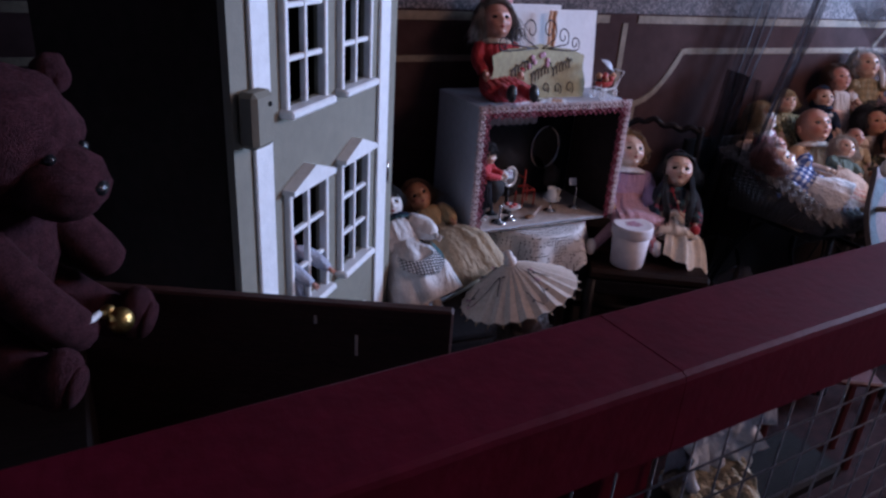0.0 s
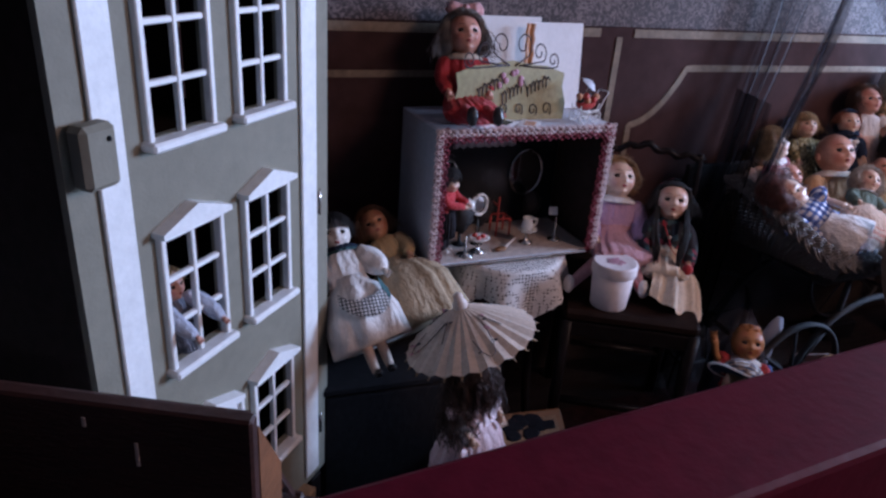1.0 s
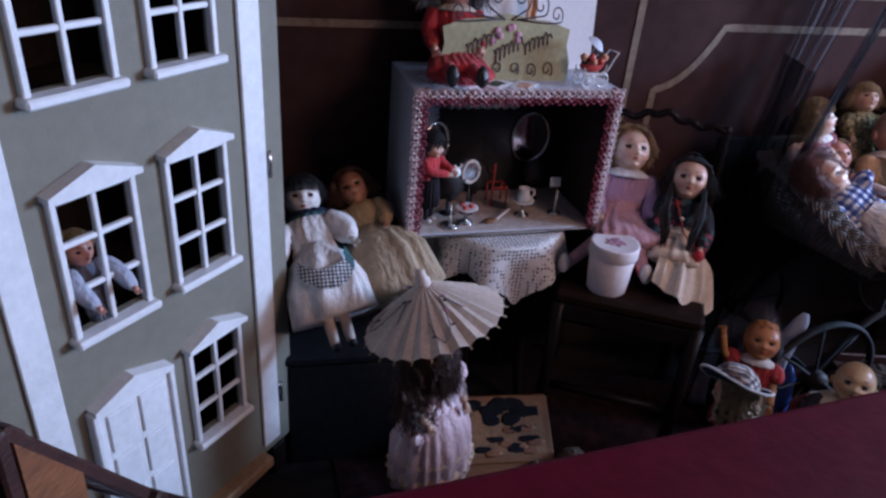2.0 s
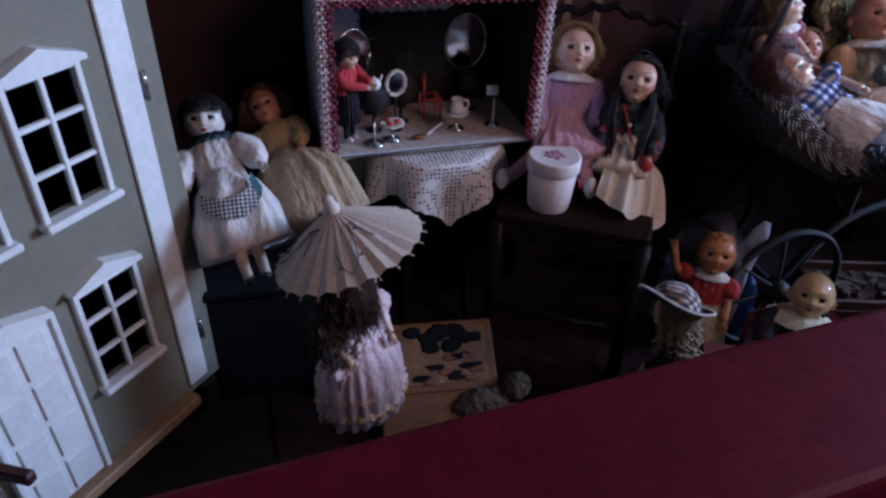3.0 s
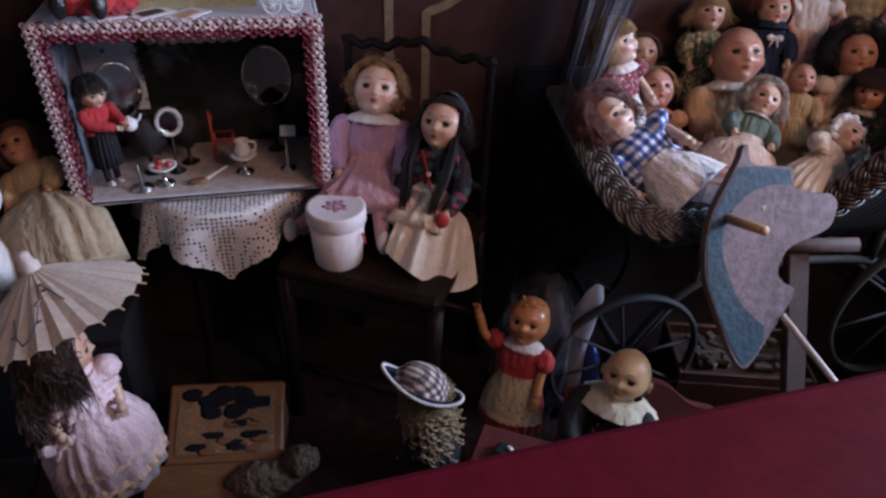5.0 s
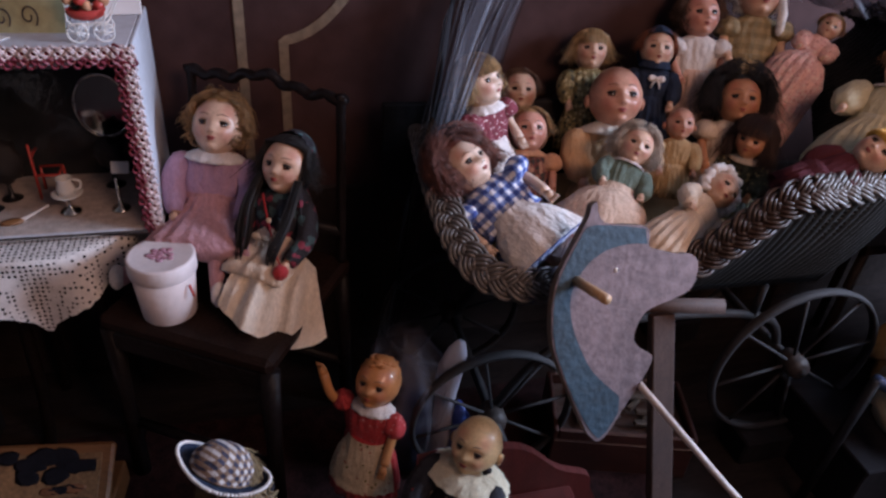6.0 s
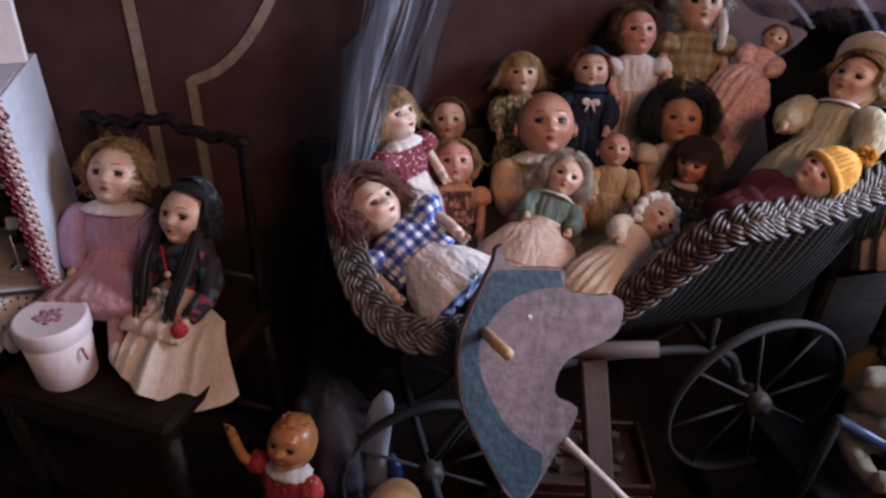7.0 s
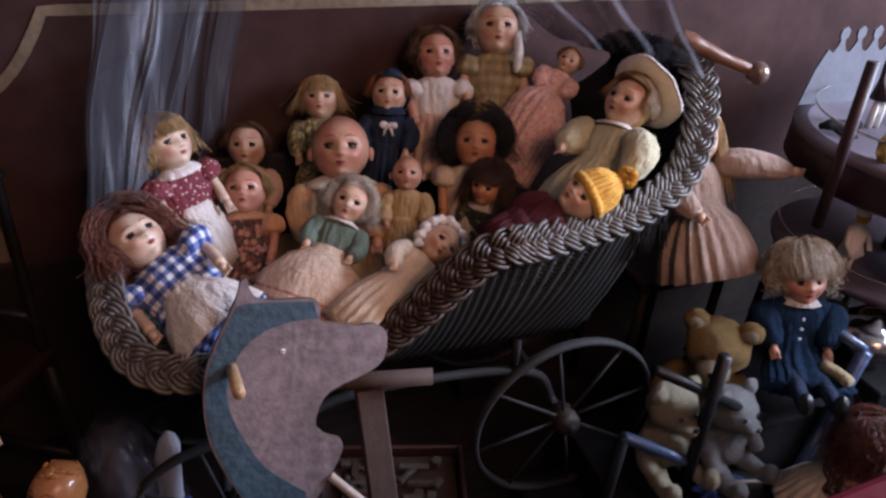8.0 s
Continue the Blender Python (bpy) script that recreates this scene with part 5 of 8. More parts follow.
def plaid_hat(s, b):
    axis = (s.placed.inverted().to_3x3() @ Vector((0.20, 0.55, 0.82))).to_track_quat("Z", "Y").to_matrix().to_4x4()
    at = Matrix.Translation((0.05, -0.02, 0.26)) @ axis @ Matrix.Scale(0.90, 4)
    s.ball((0, 0, 0.05), (0.60, 0.58, 0.50), "plaid_tan", 30, 16, at, keep=lambda p: p.z > -0.04, rough=0.05)

    def rim(a, k, dz=0.0):
        w = 0.58 + (0.24 + 0.05 * math.sin(2 * a + 1.0)) * k
        return (w * math.cos(a), w * math.sin(a), 0.02 + 0.08 * k * k * (1 + math.sin(2 * a)) + dz)

    s.sheet(lambda a, k: rim(2 * math.pi * a, k), 60, 4, "cloth_navy", at)
    s.sheet(lambda a, k: rim(2 * math.pi * a, k, -0.02), 60, 4, "cloth_navy", at)
    for q in range(84):
        s.ball(rim(2 * math.pi * q / 84, 1.03, -0.01), 0.038, "cloth_white", 6, 5, at)


def hat_and_ringlets(s, b):
    plaid_hat(s, b)
    rng = random.Random(31)
    for i in range(64):
        a = rng.uniform(-0.5, 2.6)
        r, h, z1 = rng.uniform(0.34, 0.52), rng.uniform(0.045, 0.07), rng.uniform(-1.35, -0.7)
        ph = rng.uniform(0, 6)
        s.loft([(r * (1 + 0.25 * q / 25) * math.cos(a) + h * math.cos(ph + q * 1.0), r * (1 + 0.2 * q / 25) * math.sin(a) + h * math.sin(ph + q * 1.0), 0.12 + (z1 - 0.12) * q / 25) for q in range(26)], 0.016, 0.016, "hair_dust", 4, ref=(0.31, 0.12, 0.9), caps=False)


doll("doll seen from behind with blond curls and a plaid brimmed hat", (0.922, 1.815, 0.524), 0.102, down=(0.16, 0.05, -0.98), face=(-0.92, 0.32, -0.1), skin="skin_bisque", hair="hair_dust", style="short", length=0.6, vol=0.9, dress="cloth_black", hem=2.6, flare=0.6, extra=hat_and_ringlets, pose_="stand")

# wicker pram
doll("auburn-haired doll in a blue gingham dress and white apron", (1.160, 2.425, 0.858), 0.096, down=(0.80, -0.30, -0.52), face=(0.54, -0.34, 0.76), body=(-6, 0, -30), slim=1.55, billow=1.2, arms=(((-0.72, 0.0, -1.05), (-0.72, -0.2, -1.5)), ((0.72, 0.0, -1.05), (0.70, -0.25, -1.5))), skin="skin_pale", hair="hair_auburn", style="curly", length=0.8, vol=2.4, iris="iris_dark", dress="check_blue", apron="cloth_white", apron_arc=(0.1, 0.85), apron_rows=(0, 5), pose_="stand", hem=2.25, flare=0.85, legs=False, socks="skin_rosy", group=GP, sleeve="puff")
doll("blond doll in a wine dotted dress and white apron", (1.140, 2.610, 0.970), 0.092, yaw=66, body=(4, 0, -8), skin="skin_pale", hair="hair_blond", style="bob", length=0.72, bangs=True, vol=0.75, dress="check_wine", skirt="cloth_white", collar="cloth_white", sleeve="puff", hem=2.3, group=GP)
doll("pale doll with centre-parted brown hair", (1.206, 2.835, 0.880), 0.085, yaw=14, skin="skin_bisque", hair="hair_brown", style="short", length=0.4, vol=0.9, dress="cloth_rosecream", hem=2.0, group=GP)
doll("blond doll in a dark rose print dress", (1.255, 2.690, 0.842), 0.088, yaw=18, pitch=-8, skin="skin_rosy", hair="hair_honey", style="short", length=0.5, vol=1.1, dress="print_rose", collar="cloth_peach", sleeve="puff", sleeve_mat="cloth_peach", hem=2.2, sash="cloth_pinkskirt", group=GP)
doll("blond doll with a fringe in an olive print dress", (1.358, 2.920, 0.980), 0.082, yaw=14, skin="skin_bisque", hair="hair_blond", style="long", length=0.72, bangs=True, vol=0.5, dress="print_olive", hem=2.4, group=GP)
doll("large bald composition baby doll in a peach dress", (1.438, 2.800, 0.915), 0.124, yaw=16, skin="skin_baby", hair=None, ears=True, dress="cloth_apricot", sleeve="long", hem=2.0, flare=0.7, slim=1.6, full=1.25, collar="cloth_softwhite", billow=1.2, group=GP)
doll("grey-blond doll in a green dress with a cream apron", (1.500, 2.648, 0.866), 0.076, down=(-0.20, -0.66, -0.66), face=(0.12, -0.85, 0.5), apron="skirt_bands", apron_arc=(-0.2, 1.2), body=(-4, 0, 0), skin="skin_bisque", hair="hair_grey", style="curly", length=0.75, vol=1.2, dress="cloth_green", skirt="cloth_rosecream", collar="cloth_white", pose_="stand", hem=3.7, flare=1.15, socks="cloth_darkgreen", group=GP)
doll("smiling doll with a dark hood and shawl", (1.516, 2.938, 1.000), 0.080, yaw=6, skin="skin_bisque", hair="hair_red", style="short", length=0.45, dress="cloth_navy", hem=2.2, extra=lambda s, b: (hood("cloth_navy", 1.2)(s, b), bow(s, b @ Matrix.Translation((0.05, -0.32, -0.85)), 0.16, "cloth_white")), group=GP)
doll("small bald baby doll in a gold smock", (1.594, 2.765, 0.890), 0.066, yaw=8, skin="skin_baby", hair=None, ears=True, dress="cloth_gold", hem=1.9, full=1.3, group=GP)
doll("brown-haired doll in a white lace bib", (1.604, 3.035, 1.070), 0.094, yaw=18, skin="skin_rosy", hair="hair_brown", style="curly", length=0.6, vol=0.8, dress="cloth_white", skirt="cloth_rosecream", sleeve="puff", hem=2.4, group=GP)
doll("large doll with grey plaits in a sand plaid dress", (1.738, 3.100, 1.125), 0.104, yaw=8, skin="skin_bisque", hair="hair_white", style="curly", length=0.6, vol=0.7, dress="plaid_sand", hem=2.4, sleeve="puff", group=GP,
     extra=lambda s, b: s.tube([(0.36, -0.2, -0.1), (0.4, -0.22, -0.45), (0.38, -0.2, -0.75), (0.36, -0.18, -0.85)], [0.09, 0.1, 0.08, 0.04], "hair_white", 7))
doll("doll in a long pink print gown lying back in the hood", (1.912, 3.060, 1.078), 0.052, down=(-0.42, -0.50, -0.75), face=(-0.10, -0.75, 0.65), pose_="stand", skin="skin_bisque", hair="hair_honey", style="short", length=0.3, dress="print_pink", hem=5.0, flare=1.2, legs=False, group=GP, slim=1.4, billow=1.6)
doll("brown-skinned doll with a black curly wig", (1.726, 2.885, 0.925), 0.098, yaw=4, skin="skin_tan", hair="hair_black", style="curly", length=0.75, vol=2.3, dress="cloth_cream", sleeve="puff", hem=2.2, group=GP)
doll("small doll with tangled dark hair in a green print dress", (1.768, 2.805, 0.862), 0.074, yaw=-25, pitch=12, skin="skin_tan", hair="hair_dark", style="curly", length=1.1, bangs=True, vol=1.5, dress="print_green", collar="cloth_cream", hem=2.2, group=GP)
doll("baby doll in a white lace bonnet and cream gown lying down", (1.690, 2.610, 0.815), 0.078, down=(-0.45, -0.78, -0.32), face=(0.62, -0.40, 0.6), pose_="stand", skin="skin_bisque", hair=None, dress="cloth_cream", hem=3.0, flare=0.75, legs=False, extra=lace_bonnet("cloth_white"), full=1.3, group=GP)


def lady_hat(s, b):
    at = Matrix.Translation((0.0, 0.10, 0.22)) @ Euler((radians(-36), radians(-4), 0)).to_matrix().to_4x4()
    s.ball((0, 0.04, 0.06), (0.42, 0.42, 0.32), "cloth_ecru", 24, 14, at, keep=lambda p: p.z > -0.06, rough=0.05)
    n = 90

    def edge(k, j, thick):
        a = 2 * math.pi * j / n
        wave = 1 + 0.07 * math.sin(3 * a + 0.6) + 0.04 * math.sin(7 * a)
        return ((0.43 + 0.30 * k * wave) * math.cos(a), 0.03 + (0.43 + 0.26 * k * wave) * math.sin(a), 0.05 + 0.16 * k * k * wave + thick)

    s.sheet(lambda a, k: edge(k, a * n, 0.0), n, 5, "cloth_cream_hat", at)
    s.sheet(lambda a, k: edge(k, a * n, 0.03), n, 5, "cloth_white", at)
    for j in range(n):
        s.ball(edge(1.02, j, 0.015), 0.034, "cloth_white", 6, 5, at)
    for j in range(60):
        a = 2 * math.pi * j / 60
        s.ball((0.45 * math.cos(a), 0.03 + 0.45 * math.sin(a), 0.03), 0.03, "cloth_white", 6, 5, at)


doll("lady doll in a cream gown and lace-edged brimmed hat", (2.035, 2.830, 1.068), 0.092, yaw=-46, pitch=-2, roll=0, body=(-20, -10, 0), pose_="stand", billow=1.4, skin="skin_bisque", hair="hair_honey", style="bob", length=0.5, dress="cloth_sage", skirt="cloth_sage", sleeve_mat="cloth_sage", collar="cloth_white", hem=2.5, flare=0.9, waves=19, legs=False, extra=lady_hat, group=GP,
     arms=(((-0.6, -0.2, -1.1), (-0.5, -0.5, -1.4)), ((0.8, -0.1, -1.1), (0.85, -0.3, -1.6))))


def knit_hat(s, b):
    rings, n = 12, 56
    prof = [0.44, 0.47, 0.46, 0.45, 0.44, 0.43, 0.41, 0.37, 0.31, 0.22, 0.13, 0.10]
    s.sheet(lambda a, k: ((prof[min(11, round(k * 11))] + 0.022 * math.cos(28 * 2 * math.pi * a)) * math.cos(2 * math.pi * a), 0.02 + (prof[min(11, round(k * 11))] + 0.022 * math.cos(28 * 2 * math.pi * a)) * math.sin(2 * math.pi * a), 0.10 + 0.075 * 11 * k), n * 3, rings - 1, "knit_yellow")
    s.lathe([(0.44, 0.06), (0.50, 0.10), (0.51, 0.20), (0.45, 0.26)], "knit_yellow", 80, None, True, 0.03, 28)
    rng = random.Random(4)
    for i in range(220):
        d = Vector((rng.gauss(0, 1), rng.gauss(0, 1), rng.gauss(0, 1))).normalized()
        c = Vector((0, 0.02, 1.02))
        s.tube([c, c + d * 0.15, c + d * rng.uniform(0.2, 0.25) + Vector((0, 0, -0.02))], [0.02, 0.018, 0.012], "knit_yellow", 4)


doll("baby doll in a yellow knitted cap lying against the rim", (1.950, 2.600, 0.958), 0.078, down=(-0.84, -0.35, -0.40), face=(-0.35, -0.65, 0.68), pose_="stand", slim=0.9, flare=0.4, skin="skin_bisque", hair=None, dress="cloth_wine", hem=1.6, legs=False, arms=(((-0.42, 0.05, -1.15), (-0.3, 0.1, -1.5)), ((0.42, 0.05, -1.15), (0.3, 0.1, -1.5))), extra=knit_hat, full=1.3, group=GP)

# ---- the salon box on its little table ----
SALON = ROOM @ pose(1.002, 1.722, 0.675)
SW, SD, SH = 0.546, 0.265, 0.395
salon = thing("salon_box", SALON, "open card box miniature salon edged with red and white braid", "shadow box")
part("side_panel", Shape().box((0.004, SD / 2, SH / 2), (0.008, SD, SH), "box_card", bevel=0.002), salon)
part("side_panel", Shape().box((SW - 0.004, SD / 2, SH / 2), (0.008, SD, SH), "box_card", bevel=0.002), salon)
part("bottom_panel", Shape().box((SW / 2, SD / 2, 0.004), (SW - 0.017, SD, 0.008), "box_card", bevel=0.002), salon)
part("top_panel", Shape().box((SW / 2, SD / 2, SH - 0.004), (SW - 0.017, SD, 0.008), "box_card", bevel=0.002), salon)
part("back_panel", Shape().box((SW / 2, SD - 0.004, SH / 2), (SW - 0.017, 0.007, SH - 0.017), "glass_dark", bevel=0.001), salon, "dark mirror back")
# inner faces of the sides: pale figured on the left, dark on the right
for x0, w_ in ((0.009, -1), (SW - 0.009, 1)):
    part("wallpaper", Shape().box((x0 + w_ * -0.001, SD / 2, SH / 2), (0.0015, SD - 0.02, SH - 0.02), "salon_paper" if w_ < 0 else "inside_dark", bevel=0.0004), salon, "pale paper with blue sprigs" if w_ < 0 else "dark right inner face")
part("floor_lace", Shape().box((SW / 2, SD / 2, 0.0095), (SW - 0.018, SD - 0.01, 0.002), "salon_floor", bevel=0.0005), salon, "cream crochet mat")


def braid_edge(p0, p1, inward):
    """Loops of braid along one edge of the opening."""
    s = Shape()
    a, b = Vector(p0), Vector(p1)
    n = max(4, int((b - a).length / 0.0185))
    d = (b - a).normalized()
    q = Vector(inward)
    rng = random.Random(int(a.x * 100 + a.z * 10 + b.x * 1000))

    def ring(c, r, thick, material, tilt):
        s.tube([c + d * (r * math.cos(t)) + q * (r * math.sin(t)) + Vector((0, tilt * math.sin(2 * t), 0)) for t in [2 * math.pi * j / 9 for j in range(10)]], thick, material, 4)

    for i in range(n):
        c = a.lerp(b, (i + 0.5) / n)
        y = Vector((0, -0.004 - rng.random() * 0.003, 0))
        c = c + d * rng.uniform(-0.0015, 0.0015)
        ring(c + q * 0.008 + y, 0.0095, 0.0022, "trim_white", 0.003)
        ring(c + q * 0.008 + y * 1.4, 0.0056, 0.0019, "trim_white", 0.002)
        ring(c - q * 0.001 + d * 0.009 + y, 0.0044, 0.0016, "trim_white", 0.003)
        ring(c + q * 0.014 + d * 0.0092 + y, 0.0052, 0.0018, "trim_white" if i % 3 else "trim_rose", 0.003)
        ring(c + q * 0.0215 + y, 0.0064, 0.0022, "trim_rose" if i % 2 else "trim_maroon", 0.003)
        ring(c + q * (0.0275 + 0.003 * (i % 2)) + d * 0.009 + y * 0.7, 0.0062, 0.0026, "trim_maroon", 0.003)
        s.ball(c + q * 0.0185 + y * 1.2, 0.0036, "trim_maroon", 6, 4)
    m_ = (a + b) / 2 + q * 0.013 + Vector((0, -0.0015, 0))
    e = b - a
    s.box(m_, (abs(e.x) + 0.026 * abs(q.x), 0.002, abs(e.z) + 0.026 * abs(q.z)), "trim_maroon", None, 0.0005)
    return s


for p0, p1, q in (((0, 0, SH), (SW, 0, SH), (0, 0, -1)), ((0, 0, 0), (0, 0, SH), (1, 0, 0)), ((SW, 0, 0), (SW, 0, SH), (-1, 0, 0))):
    tagged(part("braid_trim", braid_edge(p0, p1, q), salon, "looped crochet braid in maroon and white"), kind="stuff")
part("front_lip", Shape().box((SW / 2, -0.004, 0.004), (SW, 0.008, 0.008), "metal_silver", bevel=0.003), salon, "silvery edging")
part("valance", Shape().sheet(lambda a, b: (0.155 + 0.22 * a, SD - 0.014 + 0.003 * math.sin(a * 60), 0.318 - 0.045 * b - 0.006 * b * abs(math.sin(a * 25))), 60, 5, "cloth_white"), salon, "white lace valance")


def oval_mirror(x, y, z, r, m=None):
    at = Matrix.Translation((x, y, z)) @ (m or Matrix())
    s = Shape()
    ring = [at @ Vector((r * 0.78 * math.cos(t), 0, r * math.sin(t))) for t in [2 * math.pi * j / 28 for j in range(29)]]
    s.tube(ring, 0.004, "metal_silver", 6)
    s.lathe([(0, 0), (1, 0)], "mirror_face", 28, at @ Matrix.Rotation(radians(90), 4, "X") @ Matrix.Diagonal((r * 0.78, r, 1, 1)))
    return s


m_, nt_, b_ = shade("mirror_face")
b_.inputs["Base Color"].default_value, b_.inputs["Metallic"].default_value, b_.inputs["Roughness"].default_value = (0.75, 0.78, 0.8, 1), 1.0, 0.08
lone("toy_mirror", oval_mirror(0.100, 0.14, 0.200, 0.066, Matrix.Rotation(radians(28), 4, "Z")), SALON, "oval miniature wall mirror with silver frame", "mirror")
lone("toy_mirror", oval_mirror(0.425, SD - 0.014, 0.180, 0.074), SALON, "dim oval miniature mirror on the back", "mirror")


def stand(name, x, y, bowl, label, top=None):
    """A small silver foot with a dish."""
    s = Shape()
    s.lathe([(0.0, 0.0), (0.022, 0.0), (0.021, 0.004), (0.006, 0.009), (0.004, 0.03), (0.012, 0.036), (0.0, 0.037)], "metal_silver", 18)
    s.lathe([(0.004, 0.034), (0.02, 0.037), (0.031, 0.046), (0.032, 0.048), (0.027, 0.047), (0.0, 0.042)], bowl, 22)
    if top:
        top(s)
    return lone(name, s, SALON @ pose(x, y, 0.0105), label, "toy dish", "tea things in the salon box")


def jug(s):
    s.lathe([(0.0, 0.044), (0.017, 0.045), (0.019, 0.06), (0.014, 0.076), (0.017, 0.083), (0.014, 0.082), (0.0, 0.07)], "porcelain", 18)
    s.tube(curve([(0.016, 0, 0.078), (0.03, 0, 0.074), (0.028, 0, 0.058), (0.017, 0, 0.053)], 4), 0.0028, "porcelain", 6)


stand("toy_dish", 0.178, 0.055, "porcelain", "silver footed dish with red sweets", lambda s: [s.ball((0.014 * math.cos(k * 2.1), 0.014 * math.sin(k * 2.1), 0.05), (0.009, 0.007, 0.006), "pram_red", 7, 5) for k in range(5)])
stand("toy_dish", 0.355, 0.085, "porcelain", "silver foot with saucer and small cream jug", jug)
s = Shape()
s.lathe([(0, 0), (0.02, 0), (0.019, 0.004), (0.004, 0.008), (0.003, 0.075), (0, 0.076)], "metal_silver", 16)
s.box((0.0, 0, 0.09), (0.036, 0.003, 0.026), "paper_white", pose(0, 0, 0, -20, 8, 10), 0.001)
lone("card_stand", s, SALON @ pose(0.455, 0.085, 0.0105), "thin metal stand holding a blank white card", "card stand")
s = Shape()
s.lathe([(0, 0), (0.026, 0), (0.025, 0.004), (0.004, 0.008), (0.003, 0.06), (0, 0.061)], "metal_silver", 16)
lone("toy_pedestal", s, SALON @ pose(0.13, 0.04, 0.0105), "thin silver pedestal stand", "toy stand")
s = Shape()
s.tube(curve([(0, 0, 0.004), (0.03, 0.01, 0.012), (0.06, 0.016, 0.022)], 4), [0.006, 0.006, 0.005, 0.004, 0.004, 0.0035, 0.003, 0.003, 0.003], "stick_white", 6)
s.ball((-0.012, 0, 0.006), (0.024, 0.012, 0.006), "puzzle_wood", 12, 7)
lone("hair_brush", s, SALON @ pose(0.262, 0.05, 0.0105, 0, 0, 15), "tiny wooden hairbrush lying on the mat", "brush")
s = Shape()
for x in (0, 0.045):
    s.tube([(x, 0, 0), (x, 0.0, 0.13 if x == 0 else 0.055)], 0.003, "pram_red", 6)
    s.tube([(x, 0.045, 0), (x, 0.045, 0.055)], 0.003, "pram_red", 6)
s.tube([(0, 0, 0.056), (0.045, 0, 0.056), (0.045, 0.045, 0.056), (0, 0.045, 0.056)], 0.003, "pram_red", 6)
s.tube([(0, 0, 0.1), (-0.0, 0.045, 0.1)], 0.003, "pram_red", 6)
lone("toy_chair", s, SALON @ pose(0.285, 0.15, 0.0105), "thin red miniature chair", "toy chair")
s = oval_mirror(0, 0, 0.125, 0.028)
s.tube([(0.026 * math.cos(t), -0.003, 0.125 + 0.031 * math.sin(t)) for t in [2 * math.pi * j / 22 for j in range(23)]], [0.0048 + 0.0012 * (j % 2) for j in range(23)], "porcelain", 6)
s.lathe([(0, 0), (0.02, 0), (0.004, 0.008), (0.003, 0.098), (0, 0.1)], "metal_dark", 14)
lone("toy_mirror", s, SALON @ pose(0.20, 0.115, 0.0105, 0, 0, 12), "round miniature mirror on a dark stand", "mirror")
for x, y, r, lab in ((0.145, 0.12, 0.04, "dark wig on a miniature stand"), (0.225, 0.16, 0.038, "dark miniature armchair cushion"), (0.43, 0.2, 0.03, "small dark miniature hat")):
    s = Shape()
    s.lathe([(0, 0), (0.022, 0), (0.005, 0.01), (0.004, 0.05), (0, 0.05)], "metal_dark", 14)
    s.ball((0, 0, 0.05 + r), (r, r * 0.9, r * 1.25), "hair_black", 16, 12, rough=0.35, seed=x * 50)
    lone("toy_wig" if x < 0.2 else "toy_cushion" if x < 0.3 else "toy_hat", s, SALON @ pose(x, y, 0.0105), lab, "toy")


part("wallpaper", Shape().box((0.077, SD - 0.0085, 0.24), (0.13, 0.0015, 0.26), "salon_blue", bevel=0.0004), salon, "pale blue figured paper")
garland = Shape()
rng_ = random.Random(15)
for k in range(150):
    t = k / 149
    arc_ = curve([(0.022, 0.13, 0.355), (0.05, 0.21, 0.315), (0.10, 0.235, 0.335), (0.145, 0.245, 0.30), (0.150, 0.24, 0.20)], 10)[round(t * 40)]
    c = arc_ + Vector((rng_.gauss(0, 0.006), rng_.gauss(0, 0.004), rng_.gauss(0, 0.006)))
    c.y = min(c.y, SD - 0.018)
    w = Vector((rng_.gauss(0, 1), rng_.gauss(0, 1), rng_.gauss(0, 1))).normalized() * 0.016
    garland.tube([c - w, c + Vector((0, 0, 0.003)), c + w], [0.0008, 0.0024, 0.0006], "garland_dark", 4)
part("garland", garland, salon, "dark feathery garland")


def teapot(s, b):
    s.ball((0.62, -0.75, -1.3), (0.26, 0.26, 0.24), "porcelain", 16, 12, b)
    s.tube(curve([(0.85, -0.75, -1.3), (1.0, -0.8, -1.2), (1.05, -0.82, -1.05)], 3), 0.04, "porcelain", 6, b)
    s.ball((0.62, -0.75, -1.05), 0.06, "porcelain", 8, 6, b)


doll("small black-haired doll in a red jacket holding a white teapot", SALON @ Vector((0.070, 0.055, 0.236)), 0.064, yaw=72, up=-2, skin="skin_bisque", hair="hair_black", style="short", length=0.4, bangs=True, vol=1.8, slim=1.5, dress="cloth_red", skirt="cloth_black", pose_="stand", hem=2.75, flare=0.5, legs=True, socks="cloth_black", shoes="cloth_white", extra=teapot,
     arms=(((-0.5, -0.25, -1.05), (0.1, -0.7, -1.25)), ((0.5, -0.3, -1.05), (0.45, -0.75, -1.2))))

# on top of the box
cards = Shape()
cards.box((0, 0, 0.12), (0.25, 0.012, 0.265), "paper_white", pose(-0.03, 0, 0.012, -6), 0.002)
lone("card_folder", cards, SALON @ pose(0.30, 0.20, SH), "large white printed card folder leaning on the wall", "card folder")
cards = Shape().box((0, 0, 0.125), (0.19, 0.01, 0.25), "paper_white", pose(0, 0, 0, -7), 0.002)
cards.box((0, -0.011, 0.125), (0.19, 0.006, 0.25), "paper_white", pose(0, 0, 0, -7), 0.002)
lone("card_folder", cards, SALON @ pose(0.45, 0.205, SH, 0, 0, 3), "white folded card standing on the box", "card folder")
rib = Shape().sheet(lambda a, b: (0.028 * (a - 0.5) + 0.002 * math.sin(b * 40), -0.003 * math.sin(a * 9), 0.25 * b), 6, 40, "ribbon_orange")
